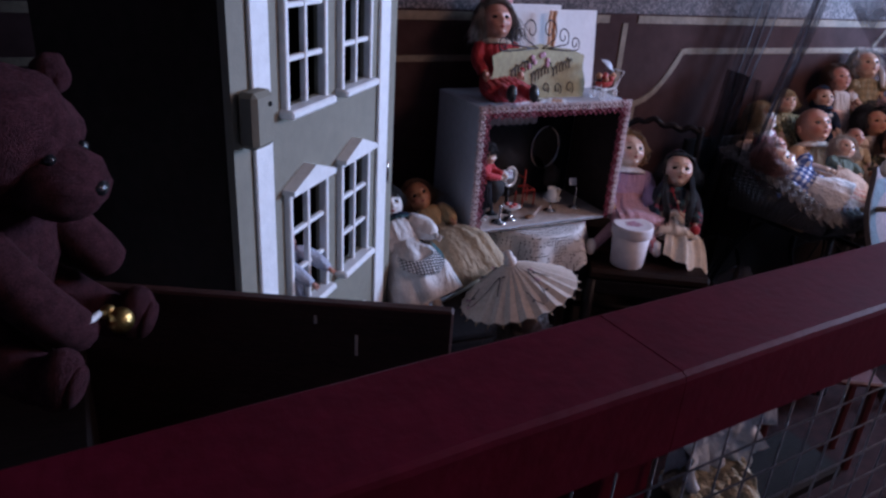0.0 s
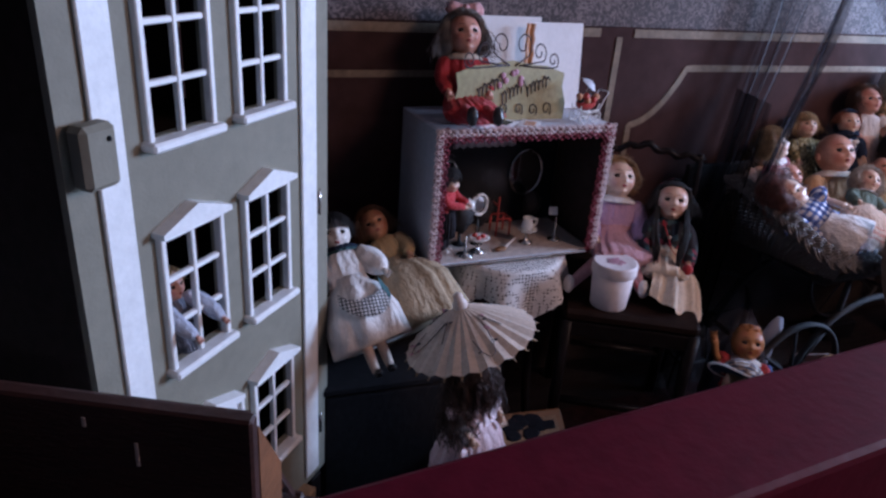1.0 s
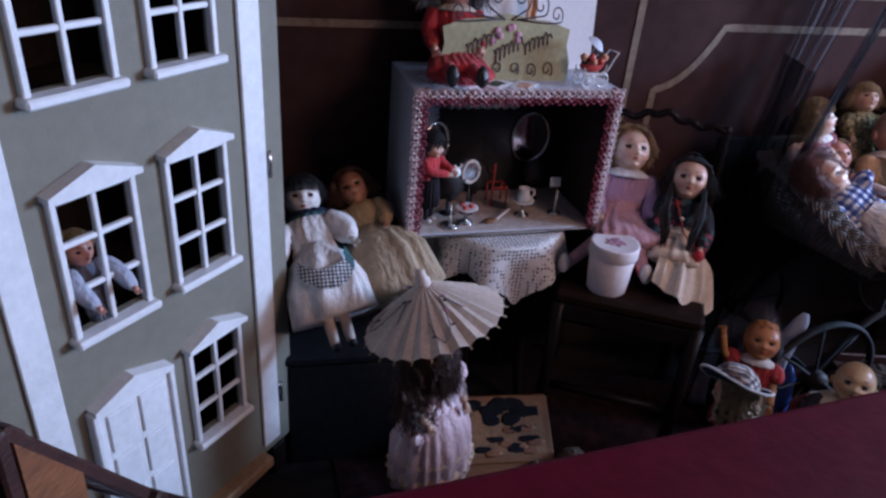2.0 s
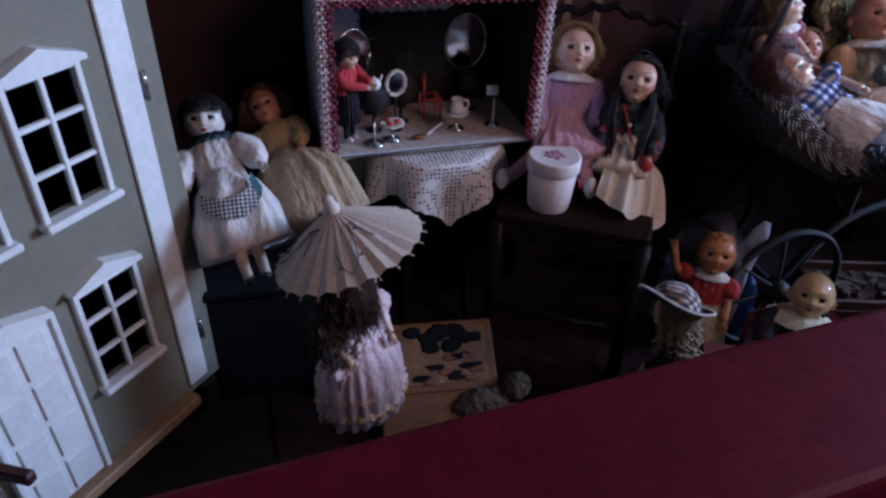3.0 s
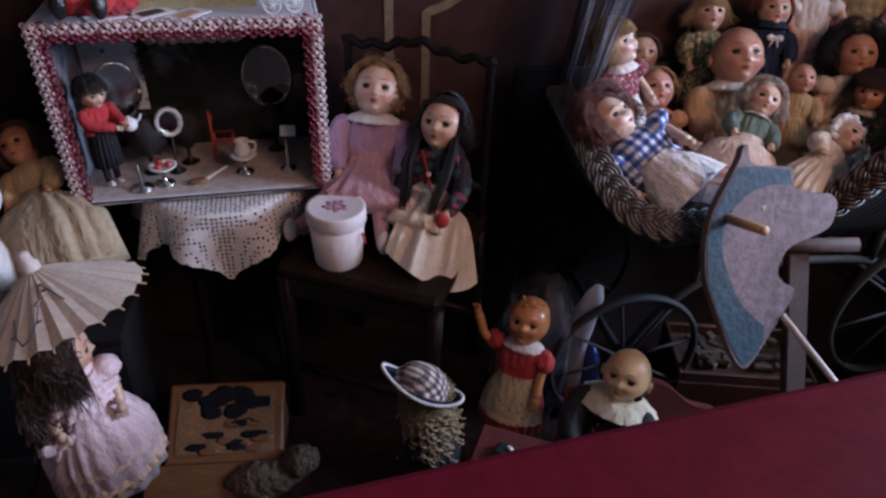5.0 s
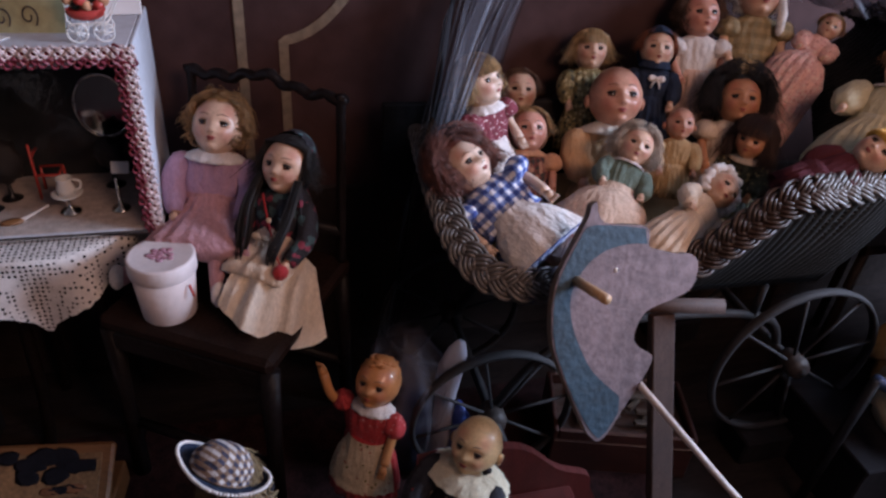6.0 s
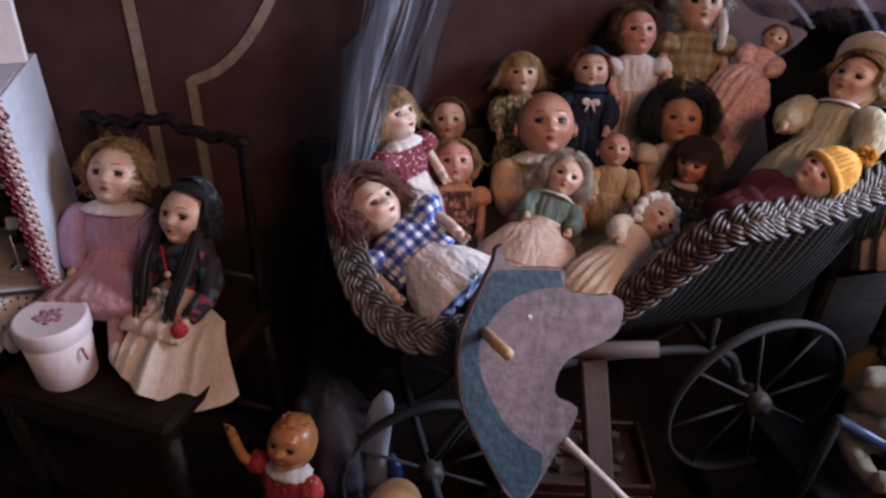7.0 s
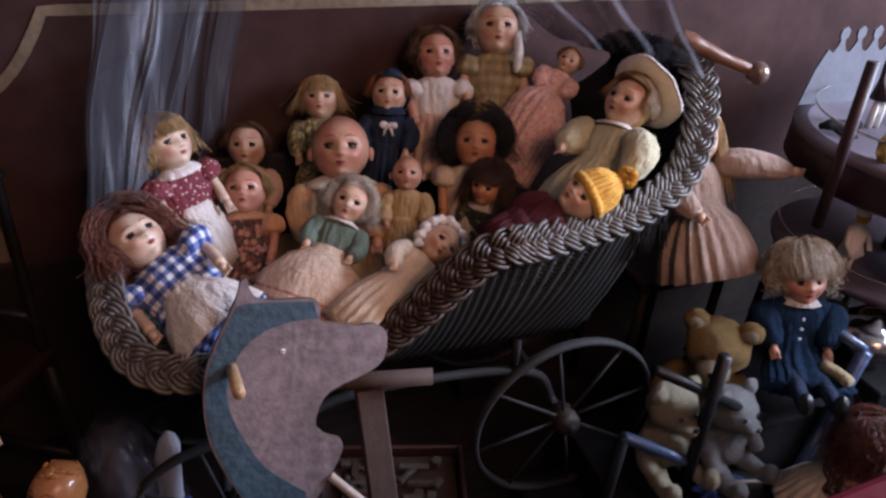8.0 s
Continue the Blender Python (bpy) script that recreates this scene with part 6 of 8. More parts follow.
lone("ribbon", rib, SALON @ pose(0.345, 0.165, SH, -6), "orange woven ribbon hanging over the cards", "ribbon")
sign = thing("metal_sign", SALON @ pose(0.255, 0.085, SH, -10, 0, 0) @ Matrix.Diagonal((1.12, 1, 1.5, 1)), "cream tin sign with scrolled top and dark script", "sign")
o = [(-0.15, 0.0), (0.15, 0.0), (0.155, 0.03), (0.145, 0.06), (0.15, 0.085), (0.10, 0.098), (0.06, 0.10), (0, 0.108), (-0.06, 0.10), (-0.10, 0.098), (-0.15, 0.085), (-0.145, 0.06), (-0.155, 0.03)]
plate = part("plate", Shape().slab(o, 0.004, "sign_cream"), sign)
s = Shape()
for sx in (-1, 1):
    for k, (cx, cz, r) in enumerate(((0.03, 0.135, 0.022), (0.075, 0.122, 0.018), (0.115, 0.108, 0.014), (0.10, 0.02, 0.013), (0.06, 0.018, 0.012), (0.02, 0.02, 0.011))):
        s = Shape()
        spiral = [Vector((sx * (cx + r * (1 - t / 9) * math.cos(t)), -0.004, cz + r * (1 - t / 9) * math.sin(t))) for t in [-0.9 + j * 0.4 for j in range(20)]]
        lead = [Vector((sx * cx * 0.25, -0.004, 0.098)), Vector((sx * (cx + r) * 0.75, -0.004, cz - r))] if k < 3 else []
        s.tube(curve(lead + spiral, 2), 0.0016 if k < 3 else 0.0012, "ink_dark", 5)
        part("wire_scroll", s, sign, "dark wire scroll")
s = Shape()
rng_ = random.Random(4)
for row, (z, w_, n) in enumerate(((0.050, -0.095, 30), (0.040, -0.030, 26), (0.052, 0.040, 26))):
    s = Shape()
    s.tube(curve([(w_ + j * 0.0026 + 0.003 * math.sin(j * 1.57), -0.0035, z + 0.0008 * j + (0.007 + 0.006 * rng_.random()) * math.cos(j * 1.57)) for j in range(n)], 3), 0.0013, "ink_dark", 4)
    part("script_line", s, sign, "dark unreadable handwriting")
s = Shape()
for k in range(7):
    s.ball((0.03 * math.cos(k) - 0.005, -0.0035, 0.075 + 0.012 * math.sin(k * 1.7)), (0.008, 0.002, 0.006), "tub_print", 7, 5)
part("rose_print", s, sign, "faded pink roses")
for x, y, c in ((0.12, 0.04, "tub_print"), (0.2, 0.05, "green_dark"), (0.27, 0.035, "cloth_peach"), (0.06, 0.1, "paper_white")):
    lone("postcard", Shape().box((0, 0, 0.001), (0.085, 0.055, 0.0015), "paper_white", None, 0.0005).box((0, 0, 0.0022), (0.05, 0.03, 0.001), c, None, 0.0003), SALON @ pose(x + 0.02, y, SH + 0.0004, 0, 0, x * 200), "small printed picture card lying flat", "card", "cards on the salon box")

# toy pram
tp = thing("toy_pram", SALON @ pose(0.475, 0.05, SH, 0, 0, 8), "white wire toy pram with red seat and grey parasol", "toy pram")
s = Shape()
for y in (-0.022, 0.022):
    for x in (-0.022, 0.022):
        w_ = Shape()
        w_.tube([(x + 0.017 * math.cos(t), y, 0.018 + 0.017 * math.sin(t)) for t in [2 * math.pi * j / 18 for j in range(19)]], 0.0016, "porcelain", 5)
        for j in range(5):
            t = math.pi * j / 5
            w_.tube([(x - 0.016 * math.cos(t), y, 0.018 - 0.016 * math.sin(t)), (x + 0.016 * math.cos(t), y, 0.018 + 0.016 * math.sin(t))], 0.0008, "porcelain", 4)
        part("wheel", w_, tp)
s = Shape()
for y in (-0.02, 0.02):
    s.tube(curve([(-0.03, y, 0.034), (0.0, y, 0.03), (0.03, y, 0.036), (0.05, y, 0.07), (0.06, y, 0.085)], 4), 0.0016, "porcelain", 5)
    s.tube(curve([(-0.035, y, 0.05), (-0.03, y, 0.035), (0.02, y, 0.036), (0.03, y, 0.055)], 4), 0.0016, "porcelain", 5)
s.tube([(0.06, -0.02, 0.085), (0.06, 0.02, 0.085)], 0.0018, "porcelain", 5)
part("frame", s, tp)
part("seat", Shape().ball((-0.003, 0, 0.052), (0.034, 0.02, 0.019), "pram_red", 16, 9, keep=lambda p: p.z < 0.006), tp)
for k in range(7):
    part("sweet", Shape().ball((-0.03 + 0.01 * k, 0.008 * math.sin(k * 2), 0.066 + 0.006 * math.cos(k * 3)), 0.010, ("cloth_peach", "green_dark", "pram_red")[k % 3], 8, 6, rough=0.4, seed=k), tp)
s = Shape().lathe([(0.0, 0.014), (0.012, 0.011), (0.026, 0.0)], "box_card", 14, pose(-0.002, 0, 0.104, 25, 30))
s.tube([(0.004, 0, 0.118), (-0.012, 0, 0.06)], 0.0012, "metal_silver", 5)
part("parasol", s, tp, "grey parasol")

# little table below
tbl = thing("side_table", ROOM @ pose(1.30, 1.84, 0), "small dark table under a crochet cloth", "table")
part("tabletop", Shape().lathe([(0, 0.662), (0.178, 0.662), (0.183, 0.655), (0.178, 0.645), (0, 0.645)], "dark_wood", 32), tbl)
for k in range(4):
    a = math.pi / 4 + k * math.pi / 2
    part("leg", Shape().tube(curve([(0.11 * math.cos(a), 0.11 * math.sin(a), 0.645), (0.12 * math.cos(a), 0.12 * math.sin(a), 0.4), (0.13 * math.cos(a), 0.13 * math.sin(a), 0.2), (0.15 * math.cos(a), 0.15 * math.sin(a), FLOOR)], 5), 0.014, "dark_wood", 8), tbl)
cl = Shape()


def drape(a, b):
    ang = 2 * math.pi * a
    r0 = 0.185
    fold = math.sin(9 * ang + 0.8 * math.sin(2 * ang))
    if b < 0.4:
        r = r0 * b / 0.4
        return (r * math.cos(ang), r * math.sin(ang), 0.6635)
    t = (b - 0.4) / 0.6
    point = abs(math.sin(2.5 * ang + 0.75))
    drop = 0.185 - 0.10 * point ** 0.7 + 0.006 * abs(math.sin(26 * ang))
    r = r0 + 0.004 + t * (0.022 + 0.024 * fold)
    return (r * math.cos(ang), r * math.sin(ang), 0.6635 - 0.004 * t - drop * t)


cl.sheet(drape, 120, 22, "crochet")
lone("tablecloth", cl, ROOM @ pose(1.30, 1.84, 0.0025), "white crochet tablecloth with scalloped hanging edge", "tablecloth")

# ---- parasol ----
PAR = Matrix.Translation((0.184, 1.738, 0.712)) @ Vector((-0.34, 0.02, 0.94)).to_track_quat("Z", "Y").to_matrix().to_4x4()
para = thing("paper_parasol", PAR, "open cream paper parasol painted with blossom sprays", "parasol")
NP = 24
verts, faces = [(0, 0, 0)], []
for k in range(2 * NP):
    a = math.pi * k / NP
    for r, z in ((0.055, -0.028), (0.11, -0.063), (0.165, -0.098)):
        d_ = 0.004 * (r / 0.165) * (1 if k % 2 else -1)
        verts.append((r * math.cos(a), r * math.sin(a), z + d_))
for k in range(2 * NP):
    i, j = 1 + 3 * k, 1 + 3 * ((k + 1) % (2 * NP))
    faces += [(0, i, j), (i, i + 1, j + 1, j), (i + 1, i + 2, j + 2, j + 1)]
s = Shape()
s.add(verts, faces, "paper_parasol")
part("canopy", s, para, "pleated cream paper")
for k in range(NP):
    a = 2 * math.pi * k / NP
    part("rib", Shape().tube([(0.01 * math.cos(a), 0.01 * math.sin(a), -0.006), (0.1 * math.cos(a), 0.1 * math.sin(a), -0.062), (0.172 * math.cos(a), 0.172 * math.sin(a), -0.108)], 0.0018, "pale_wood", 5), para)
part("finial", Shape().lathe([(0.017, -0.008), (0.019, 0.004), (0.013, 0.012), (0.012, 0.026), (0.006, 0.031), (0, 0.032)], "stick_white", 16), para, "pale wooden knob")
part("stick", Shape().tube([(0, 0, 0), (0, 0, -0.3)], 0.004, "pale_wood", 8), para)
rng_ = random.Random(8)
s = Shape()
for a0, flowers in ((3.6, 7), (4.9, 9), (0.3, 6)):
    pts = []
    for j in range(10):
        a, r = a0 + j * 0.1, 0.10 + 0.05 * math.sin(j * 0.7)
        pts.append(Vector((r * math.cos(a), r * math.sin(a), -0.6 * r + 0.008)))
    s.tube(pts, 0.0013, "ink_dark", 4)
    for j in range(flowers):
        p = pts[rng_.randrange(10)] + Vector((rng_.uniform(-0.012, 0.012), rng_.uniform(-0.012, 0.012), 0.001))
        s.ball(p, (0.0065, 0.0055, 0.0012), "tub_print" if j % 2 else "ink_dark", 7, 4)
part("painted_spray", s, para, "painted dark twigs with pink blossom")

# ---- carved chair with the two dolls ----
CH = pose(0.69, 2.275, 0, 0, 0, -3)
chair = thing("chair", CH, "black carved wooden chair with a dark seat", "chair")
SEAT = 0.548
part("seat", Shape().box((0, 0, SEAT - 0.02), (0.40, 0.40, 0.04), "seat_cane", bevel=0.012), chair, "worn dark brown seat")
part("apron", Shape().box((0, -0.185, SEAT - 0.065), (0.38, 0.02, 0.05), "carved_wood"), chair)
for x in (-0.185, 0.185):
    part("leg", Shape().loft([(x, -0.18, SEAT - 0.04), (x, -0.185, 0.3), (x, -0.19, FLOOR)], [0.022, 0.017, 0.02], [0.022, 0.017, 0.02], "carved_wood", 10), chair)
    part("leg", Shape().loft([(x, 0.175, SEAT - 0.04), (x, 0.185, 0.3), (x, 0.2, FLOOR)], 0.018, 0.018, "carved_wood", 8), chair)
    n = 26
    part("back_post", Shape().loft([(x * (1 - 0.04 * i / n), 0.175 + 0.02 * i / n, SEAT + (0.955 - SEAT) * i / n) for i in range(n + 1)], [0.009 + 0.003 * abs(math.sin(i * 1.1)) for i in range(n + 1)], [0.009 + 0.002 * abs(math.cos(i * 1.1)) for i in range(n + 1)], "carved_wood", 8), chair)
crest = [(-0.19 + 0.38 * i / 40, 0.196, 0.945 + 0.022 * math.exp(-((i - 20) / 6.0) ** 2) + 0.006 * math.sin(i * 0.95)) for i in range(41)]
part("crest_rail", Shape().loft(crest, [0.009 + 0.005 * abs(math.sin(i * 0.8)) for i in range(41)], [0.009 + 0.003 * abs(math.cos(i * 1.3)) for i in range(41)], "carved_wood", 8, ref=(0, 1, 0)), chair, "carved top rail with scrolls")
part("lower_rail", Shape().tube([(-0.185, 0.18, SEAT + 0.08), (0.185, 0.18, SEAT + 0.08)], 0.013, "carved_wood", 8), chair)
for y, z in ((-0.18, 0.22), (0.185, 0.22)):
    part("stretcher", Shape().tube([(-0.185, y, z), (0.185, y, z)], 0.012, "carved_wood", 8), chair)

tub = thing("card_tub", Matrix.Translation((0.615, 2.148, SEAT + 0.0005)) @ Matrix.Scale(1.1, 4), "white round card tub with rose print lid", "tub")
part("body", Shape().lathe([(0, 0), (0.047, 0), (0.049, 0.003), (0.0575, 0.112), (0.0545, 0.112), (0.045, 0.006), (0, 0.006)], "tub_card", 40), tub)
part("lid", Shape().lathe([(0.0595, 0.098), (0.0605, 0.1), (0.0605, 0.127), (0.0585, 0.131), (0.054, 0.130), (0, 0.130)], "tub_card", 40), tub)
s = Shape()
for k in range(14):
    a, r = k * 2.4, 0.006 * math.sqrt(k)
    s.ball((r * math.cos(a), r * math.sin(a), 0.1305), (0.0075, 0.006, 0.0012), "tub_print", 8, 4)
part("rose_print", s, tub, "faded pink rose print")
part("handle", Shape().tube([(0.0585, -0.012, 0.085), (0.064, -0.015, 0.075), (0.066, -0.014, 0.062)], 0.0025, "pram_red", 6), tub, "red cord end")

# ---- wicker pram ----
pram = thing("wicker_pram", ROOM, "large wicker pram with braided rim, hood and spoked wheels", "pram")
EDGE = curve([(2.115, 1.80, 0.86), (2.105, 1.66, 0.845), (2.105, 1.52, 0.812), (2.125, 1.43, 0.768), (2.165, 1.38, 0.738), (2.23, 1.36, 0.727), (2.35, 1.36, 0.725), (2.50, 1.355, 0.73), (2.575, 1.345, 0.755), (2.66, 1.335, 0.83), (2.745, 1.33, 0.90), (2.85, 1.335, 0.908), (3.0, 1.355, 0.915), (3.08, 1.375, 0.925), (3.18, 1.41, 0.96), (3.235, 1.45, 1.04), (3.262, 1.51, 1.115), (3.275, 1.58, 1.150), (3.262, 1.68, 1.163), (3.245, 1.80, 1.143), (3.24, 1.91, 1.085)], 16)


def braid(path, width, height, pitch, canes, r, material):
    """Three flat bundles of cane plaited along a path."""
    s = Shape()
    n = len(path)
    run = [0.0]
    for i in range(1, n):
        run.append(run[-1] + (path[i] - path[i - 1]).length)
    fr = []
    for i in range(n):
        t = (path[min(i + 1, n - 1)] - path[max(i - 1, 0)]).normalized()
        side = t.cross(Vector((-0.3, -0.7, 0.65))).normalized()
        fr.append((t, side, side.cross(t)))
    rng = random.Random(9)
    for k in range(3):
        for c in range(canes):
            off = (c - (canes - 1) / 2) * 2.0 * r
            wob = rng.uniform(-0.3, 0.3)
            pts = []
            for i in range(n):
                t, side, up = fr[i]
                f = 2 * math.pi * (run[i] / pitch + k / 3) + 0.12 * wob
                slope = width * 2 * math.pi / pitch * math.cos(f)
                q = 1 / math.sqrt(1 + slope * slope)
                pts.append(path[i] + side * (width * math.sin(f) + off * q) - t * (off * slope * q) + up * (height * math.sin(2 * f) + 0.12 * r * wob - abs(off) * 0.12))
            s.tube(pts, r * (1 + 0.12 * wob), material, 5)
    return s


k0 = 16 * 7
part("foot_rim", braid(EDGE[:k0 + 6], 0.019, 0.008, 0.10, 4, 0.0042, "wicker"), pram, "grey-brown braided rim")
part("side_rim", braid(EDGE[k0:16 * 11], 0.021, 0.008, 0.10, 4, 0.0044, "wicker_brown"), pram, "brown braided rim")
part("hood_rim", braid(EDGE[16 * 10 + 8:16 * 17 + 8], 0.021, 0.008, 0.10, 4, 0.0044, "wicker"), pram, "grey braided hood rim")


def weave(name, corner, nu, nv, r, material, ribs=1.5, label=""):
    """Uprights with rods woven in and out of them over corner(a, b)."""
    s = Shape()
    h = 1e-3

    def normal(a, b):
        p = Vector(corner(a, b))
        return ((Vector(corner(min(a + h, 1), b)) - p if a < 1 - h else p - Vector(corner(a - h, b))).cross(Vector(corner(a, min(b + h, 1))) - p if b < 1 - h else p - Vector(corner(a, b - h)))).normalized()

    side = -1 if normal(0.5, 0.5).y > 0 else 1
    for i in range(nu + 1):
        a = i / nu
        s.tube([Vector(corner(a, j / 8)) + normal(a, j / 8) * (r * (ribs - 1.5) * side) for j in range(9)], r * ribs, material, 6)
    for j in range(nv):
        b = (j + 0.5) / nv
        pts = []
        for i in range(2 * nu + 1):
            a = i / (2 * nu)
            pts.append(Vector(corner(a, b)) + normal(a, b) * (r * 2.1 * math.cos(math.pi * i / 2 + math.pi * j)))
        s.tube(pts, r, material, 4)
    return tagged(part(name, s, pram, label), kind="stuff")


def near_side(a, b):
    i = 16 * 5 + a * (16 * 13 + 6 - 16 * 5)
    k = int(i)
    top = EDGE[k].lerp(EDGE[min(k + 1, len(EDGE) - 1)], i - k)
    low = Vector((2.25, 1.42, 0.64)).lerp(Vector((3.03, 1.465, 0.578)), a)
    return top.lerp(low, b) + Vector((0, -0.02 * math.sin(math.pi * b), 0))


weave("side_panel", near_side, 40, 64, 0.0026, "wicker_green", 2.6, label="grey-green woven side")


def foot_side(a, b):
    i = a * 16 * 5.0
    k = int(i)
    top = EDGE[k].lerp(EDGE[k + 1], i - k)
    low = Vector((2.2, 1.80, 0.62)).lerp(Vector((2.25, 1.42, 0.64)), a)
    return top.lerp(low, b) + Vector((-0.02 * math.sin(math.pi * b), 0, 0))


weave("foot_panel", foot_side, 26, 30, 0.0036, "wicker", label="grey woven foot end")


def hood_side(a, b):
    i = 16 * 13 + a * (len(EDGE) - 2 - 16 * 13)
    k = int(i)
    p = EDGE[k].lerp(EDGE[k + 1], i - k)
    q = Vector((3.14, 1.62, 0.64)).lerp(Vector((3.22, 1.94, 0.96)), a)
    return p.lerp(q, b) + Vector((0.09 * math.sin(math.pi * b), 0, 0.02 * math.sin(math.pi * b)))


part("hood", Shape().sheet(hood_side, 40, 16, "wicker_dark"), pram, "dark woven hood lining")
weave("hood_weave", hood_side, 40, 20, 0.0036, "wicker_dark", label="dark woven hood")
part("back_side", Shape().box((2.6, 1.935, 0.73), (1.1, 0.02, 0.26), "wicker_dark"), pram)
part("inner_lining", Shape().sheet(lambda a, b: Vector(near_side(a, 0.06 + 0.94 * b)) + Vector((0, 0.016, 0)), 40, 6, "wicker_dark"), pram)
part("bedding", Shape().box((2.62, 1.69, 0.645), (0.74, 0.40, 0.07), "cloth_gold", bevel=0.03), pram, "cream bedding under the dolls")
part("under_tray", Shape().box((2.68, 1.65, 0.60), (0.8, 0.36, 0.03), "rubber_black"), pram)
s = Shape()
for k in range(26):
    u_, d_ = 3.085 + 0.0022 * k, random.Random(k).uniform(-0.012, 0.012)
    s.tube([(u_, 1.372, 0.925), (u_ - 0.008 + d_, 1.366, 0.885), (u_ - 0.004 + 2 * d_, 1.364, 0.82 + d_)], [0.0025, 0.0022, 0.0015], "wicker_dark", 4)
part("tassel", s, pram, "dark fringe tassel")


def wheel(u_, v_, z, r, spokes, w=0.022):
    s = Shape()
    s.lathe([(r, -w / 2), (r + 0.004, 0), (r, w / 2), (r - 0.008, w / 2), (r - 0.008, -w / 2), (r, -w / 2)], "iron_dull", 72, pose(u_, v_, z, 90))
    wh = part("wheel", s, pram, "dark wheel with a flat grey rim")
    part("hub", Shape().lathe([(0, -0.035), (0.022, -0.033), (0.03, -0.02), (0.03, 0.02), (0.022, 0.035), (0, 0.036)], "hub_dark", 18, pose(u_, v_, z, 90)), wh)
    for k in range(spokes):
        a = 2 * math.pi * k / spokes + 0.2
        part("spoke", Shape().tube([(u_ + 0.02 * math.cos(a), v_, z + 0.02 * math.sin(a)), (u_ + (r - 0.006) * math.cos(a), v_, z + (r - 0.006) * math.sin(a))], 0.0042, "iron_dull", 6), wh)


for v_ in (1.40, 1.88):
    wheel(3.01, v_, 0.365, 0.226, 8)
    lone("wheel_block", Shape().box((0, 0, (0.134 + FLOOR) / 2), (0.16, 0.10, 0.134 - FLOOR), "under_black", bevel=0.006), ROOM @ pose(3.01, v_, 0), "dark wooden block under a pram wheel", "block", "blocks under the pram wheels")
wheel(2.25, 1.46, FLOOR + 0.205, 0.2, 8)
wheel(2.25, 1.86, FLOOR + 0.205, 0.2, 8)
for u_, z in ((3.01, 0.365), (2.25, FLOOR + 0.205)):
    part("axle", Shape().tube([(u_, 1.36, z), (u_, 1.9, z)], 0.011, "iron_dull", 8), pram)
for v_ in (1.47, 1.83):
    part("spring", Shape().tube(curve([(2.25, v_, 0.26), (2.35, v_, 0.42), (2.5, v_, 0.5), (2.75, v_, 0.5), (2.95, v_, 0.46), (3.01, v_, 0.37)], 6), 0.011, "iron_dull", 8), pram)
    for u_ in (2.4, 2.9):
        part("strut", Shape().tube([(u_, v_, 0.48), (u_, v_, 0.61)], 0.01, "iron_dull", 6), pram)
part("push_handle", Shape().tube(curve([(3.215, 1.55, 1.198), (3.26, 1.535, 1.180), (3.32, 1.515, 1.155), (3.375, 1.50, 1.137)], 5), [0.017, 0.017, 0.018, 0.02, 0.019, 0.017, 0.016, 0.016, 0.015, 0.014, 0.013, 0.013, 0.013, 0.012, 0.012, 0.012], "red_brown_handle", 12).ball((3.385, 1.495, 1.132), 0.024, "metal_wood", 18, 12), pram, "turned wooden handle with a ball end")

# net canopy
def veil(top0, top1, low0, low1, folds, depth, sag=0.0, net="tulle"):
    a0, a1, b0, b1 = (Vector(p) for p in (top0, top1, low0, low1))

    def fn(a, b):
        p = a0.lerp(a1, a).lerp(b0.lerp(b1, a), b)
        w1 = math.sin(folds * a * 2 * math.pi + 0.9 * math.sin(b * 2.3 + a * 4)) + 0.45 * math.sin(folds * 2.7 * a * 2 * math.pi + 1.7 * b)
        edge = 0.015 * noise.noise(Vector((a * 3, b * 5, folds)))
        wv = w1 * depth * (0.6 + 0.5 * b)
        return p + Vector((0.5 * wv + edge, wv, -sag * math.sin(math.pi * b)))
    return Shape().sheet(fn, 120, 34, net)


lone("net_canopy", veil((2.27, 1.60, 1.75), (2.54, 1.84, 1.75), (2.05, 1.60, 0.80), (2.18, 1.76, 0.80), 3.0, 0.018), ROOM, "grey tulle fall round the foot of the pram", "canopy", "tulle canopy")
lone("net_canopy", veil((2.36, 1.97, 1.95), (2.62, 1.99, 1.95), (2.13, 1.90, 0.70), (2.29, 1.97, 0.70), 3.5, 0.016), ROOM, "grey tulle falling along the wall", "canopy", "tulle canopy")
lone("net_canopy", veil((2.13, 1.72, 1.12), (2.22, 1.95, 1.12), (1.93, 1.58, 0.06), (2.10, 1.93, 0.06), 3.5, 0.022, 0.0, "tulle_shade"), ROOM, "gathered tulle falling to the floor, coloured near black as shaded", "canopy", "tulle canopy")
lone("net_canopy", veil((2.62, 1.95, 1.55), (3.05, 1.62, 1.55), (3.13, 1.89, 1.11), (3.275, 1.50, 1.125), 3, 0.012, 0.03, "tulle_pale"), ROOM, "grey tulle drawn over the hood", "canopy", "tulle canopy")

# ---- horse-head cut-out ----
EX, EZ, EN = Vector((0.8587, 0.5120, -0.0222)), Vector((-0.1943, 0.3654, 0.9104)), Vector((-0.4742, 0.7774, -0.4132))
HM = Matrix((EX, EN, EZ)).transposed().to_4x4()
HM.translation = (1.484, 2.27, 0.786)
horse = thing("rocking_horse", HM, "worn plywood horse head painted grey with a blue mane", "rocking toy")
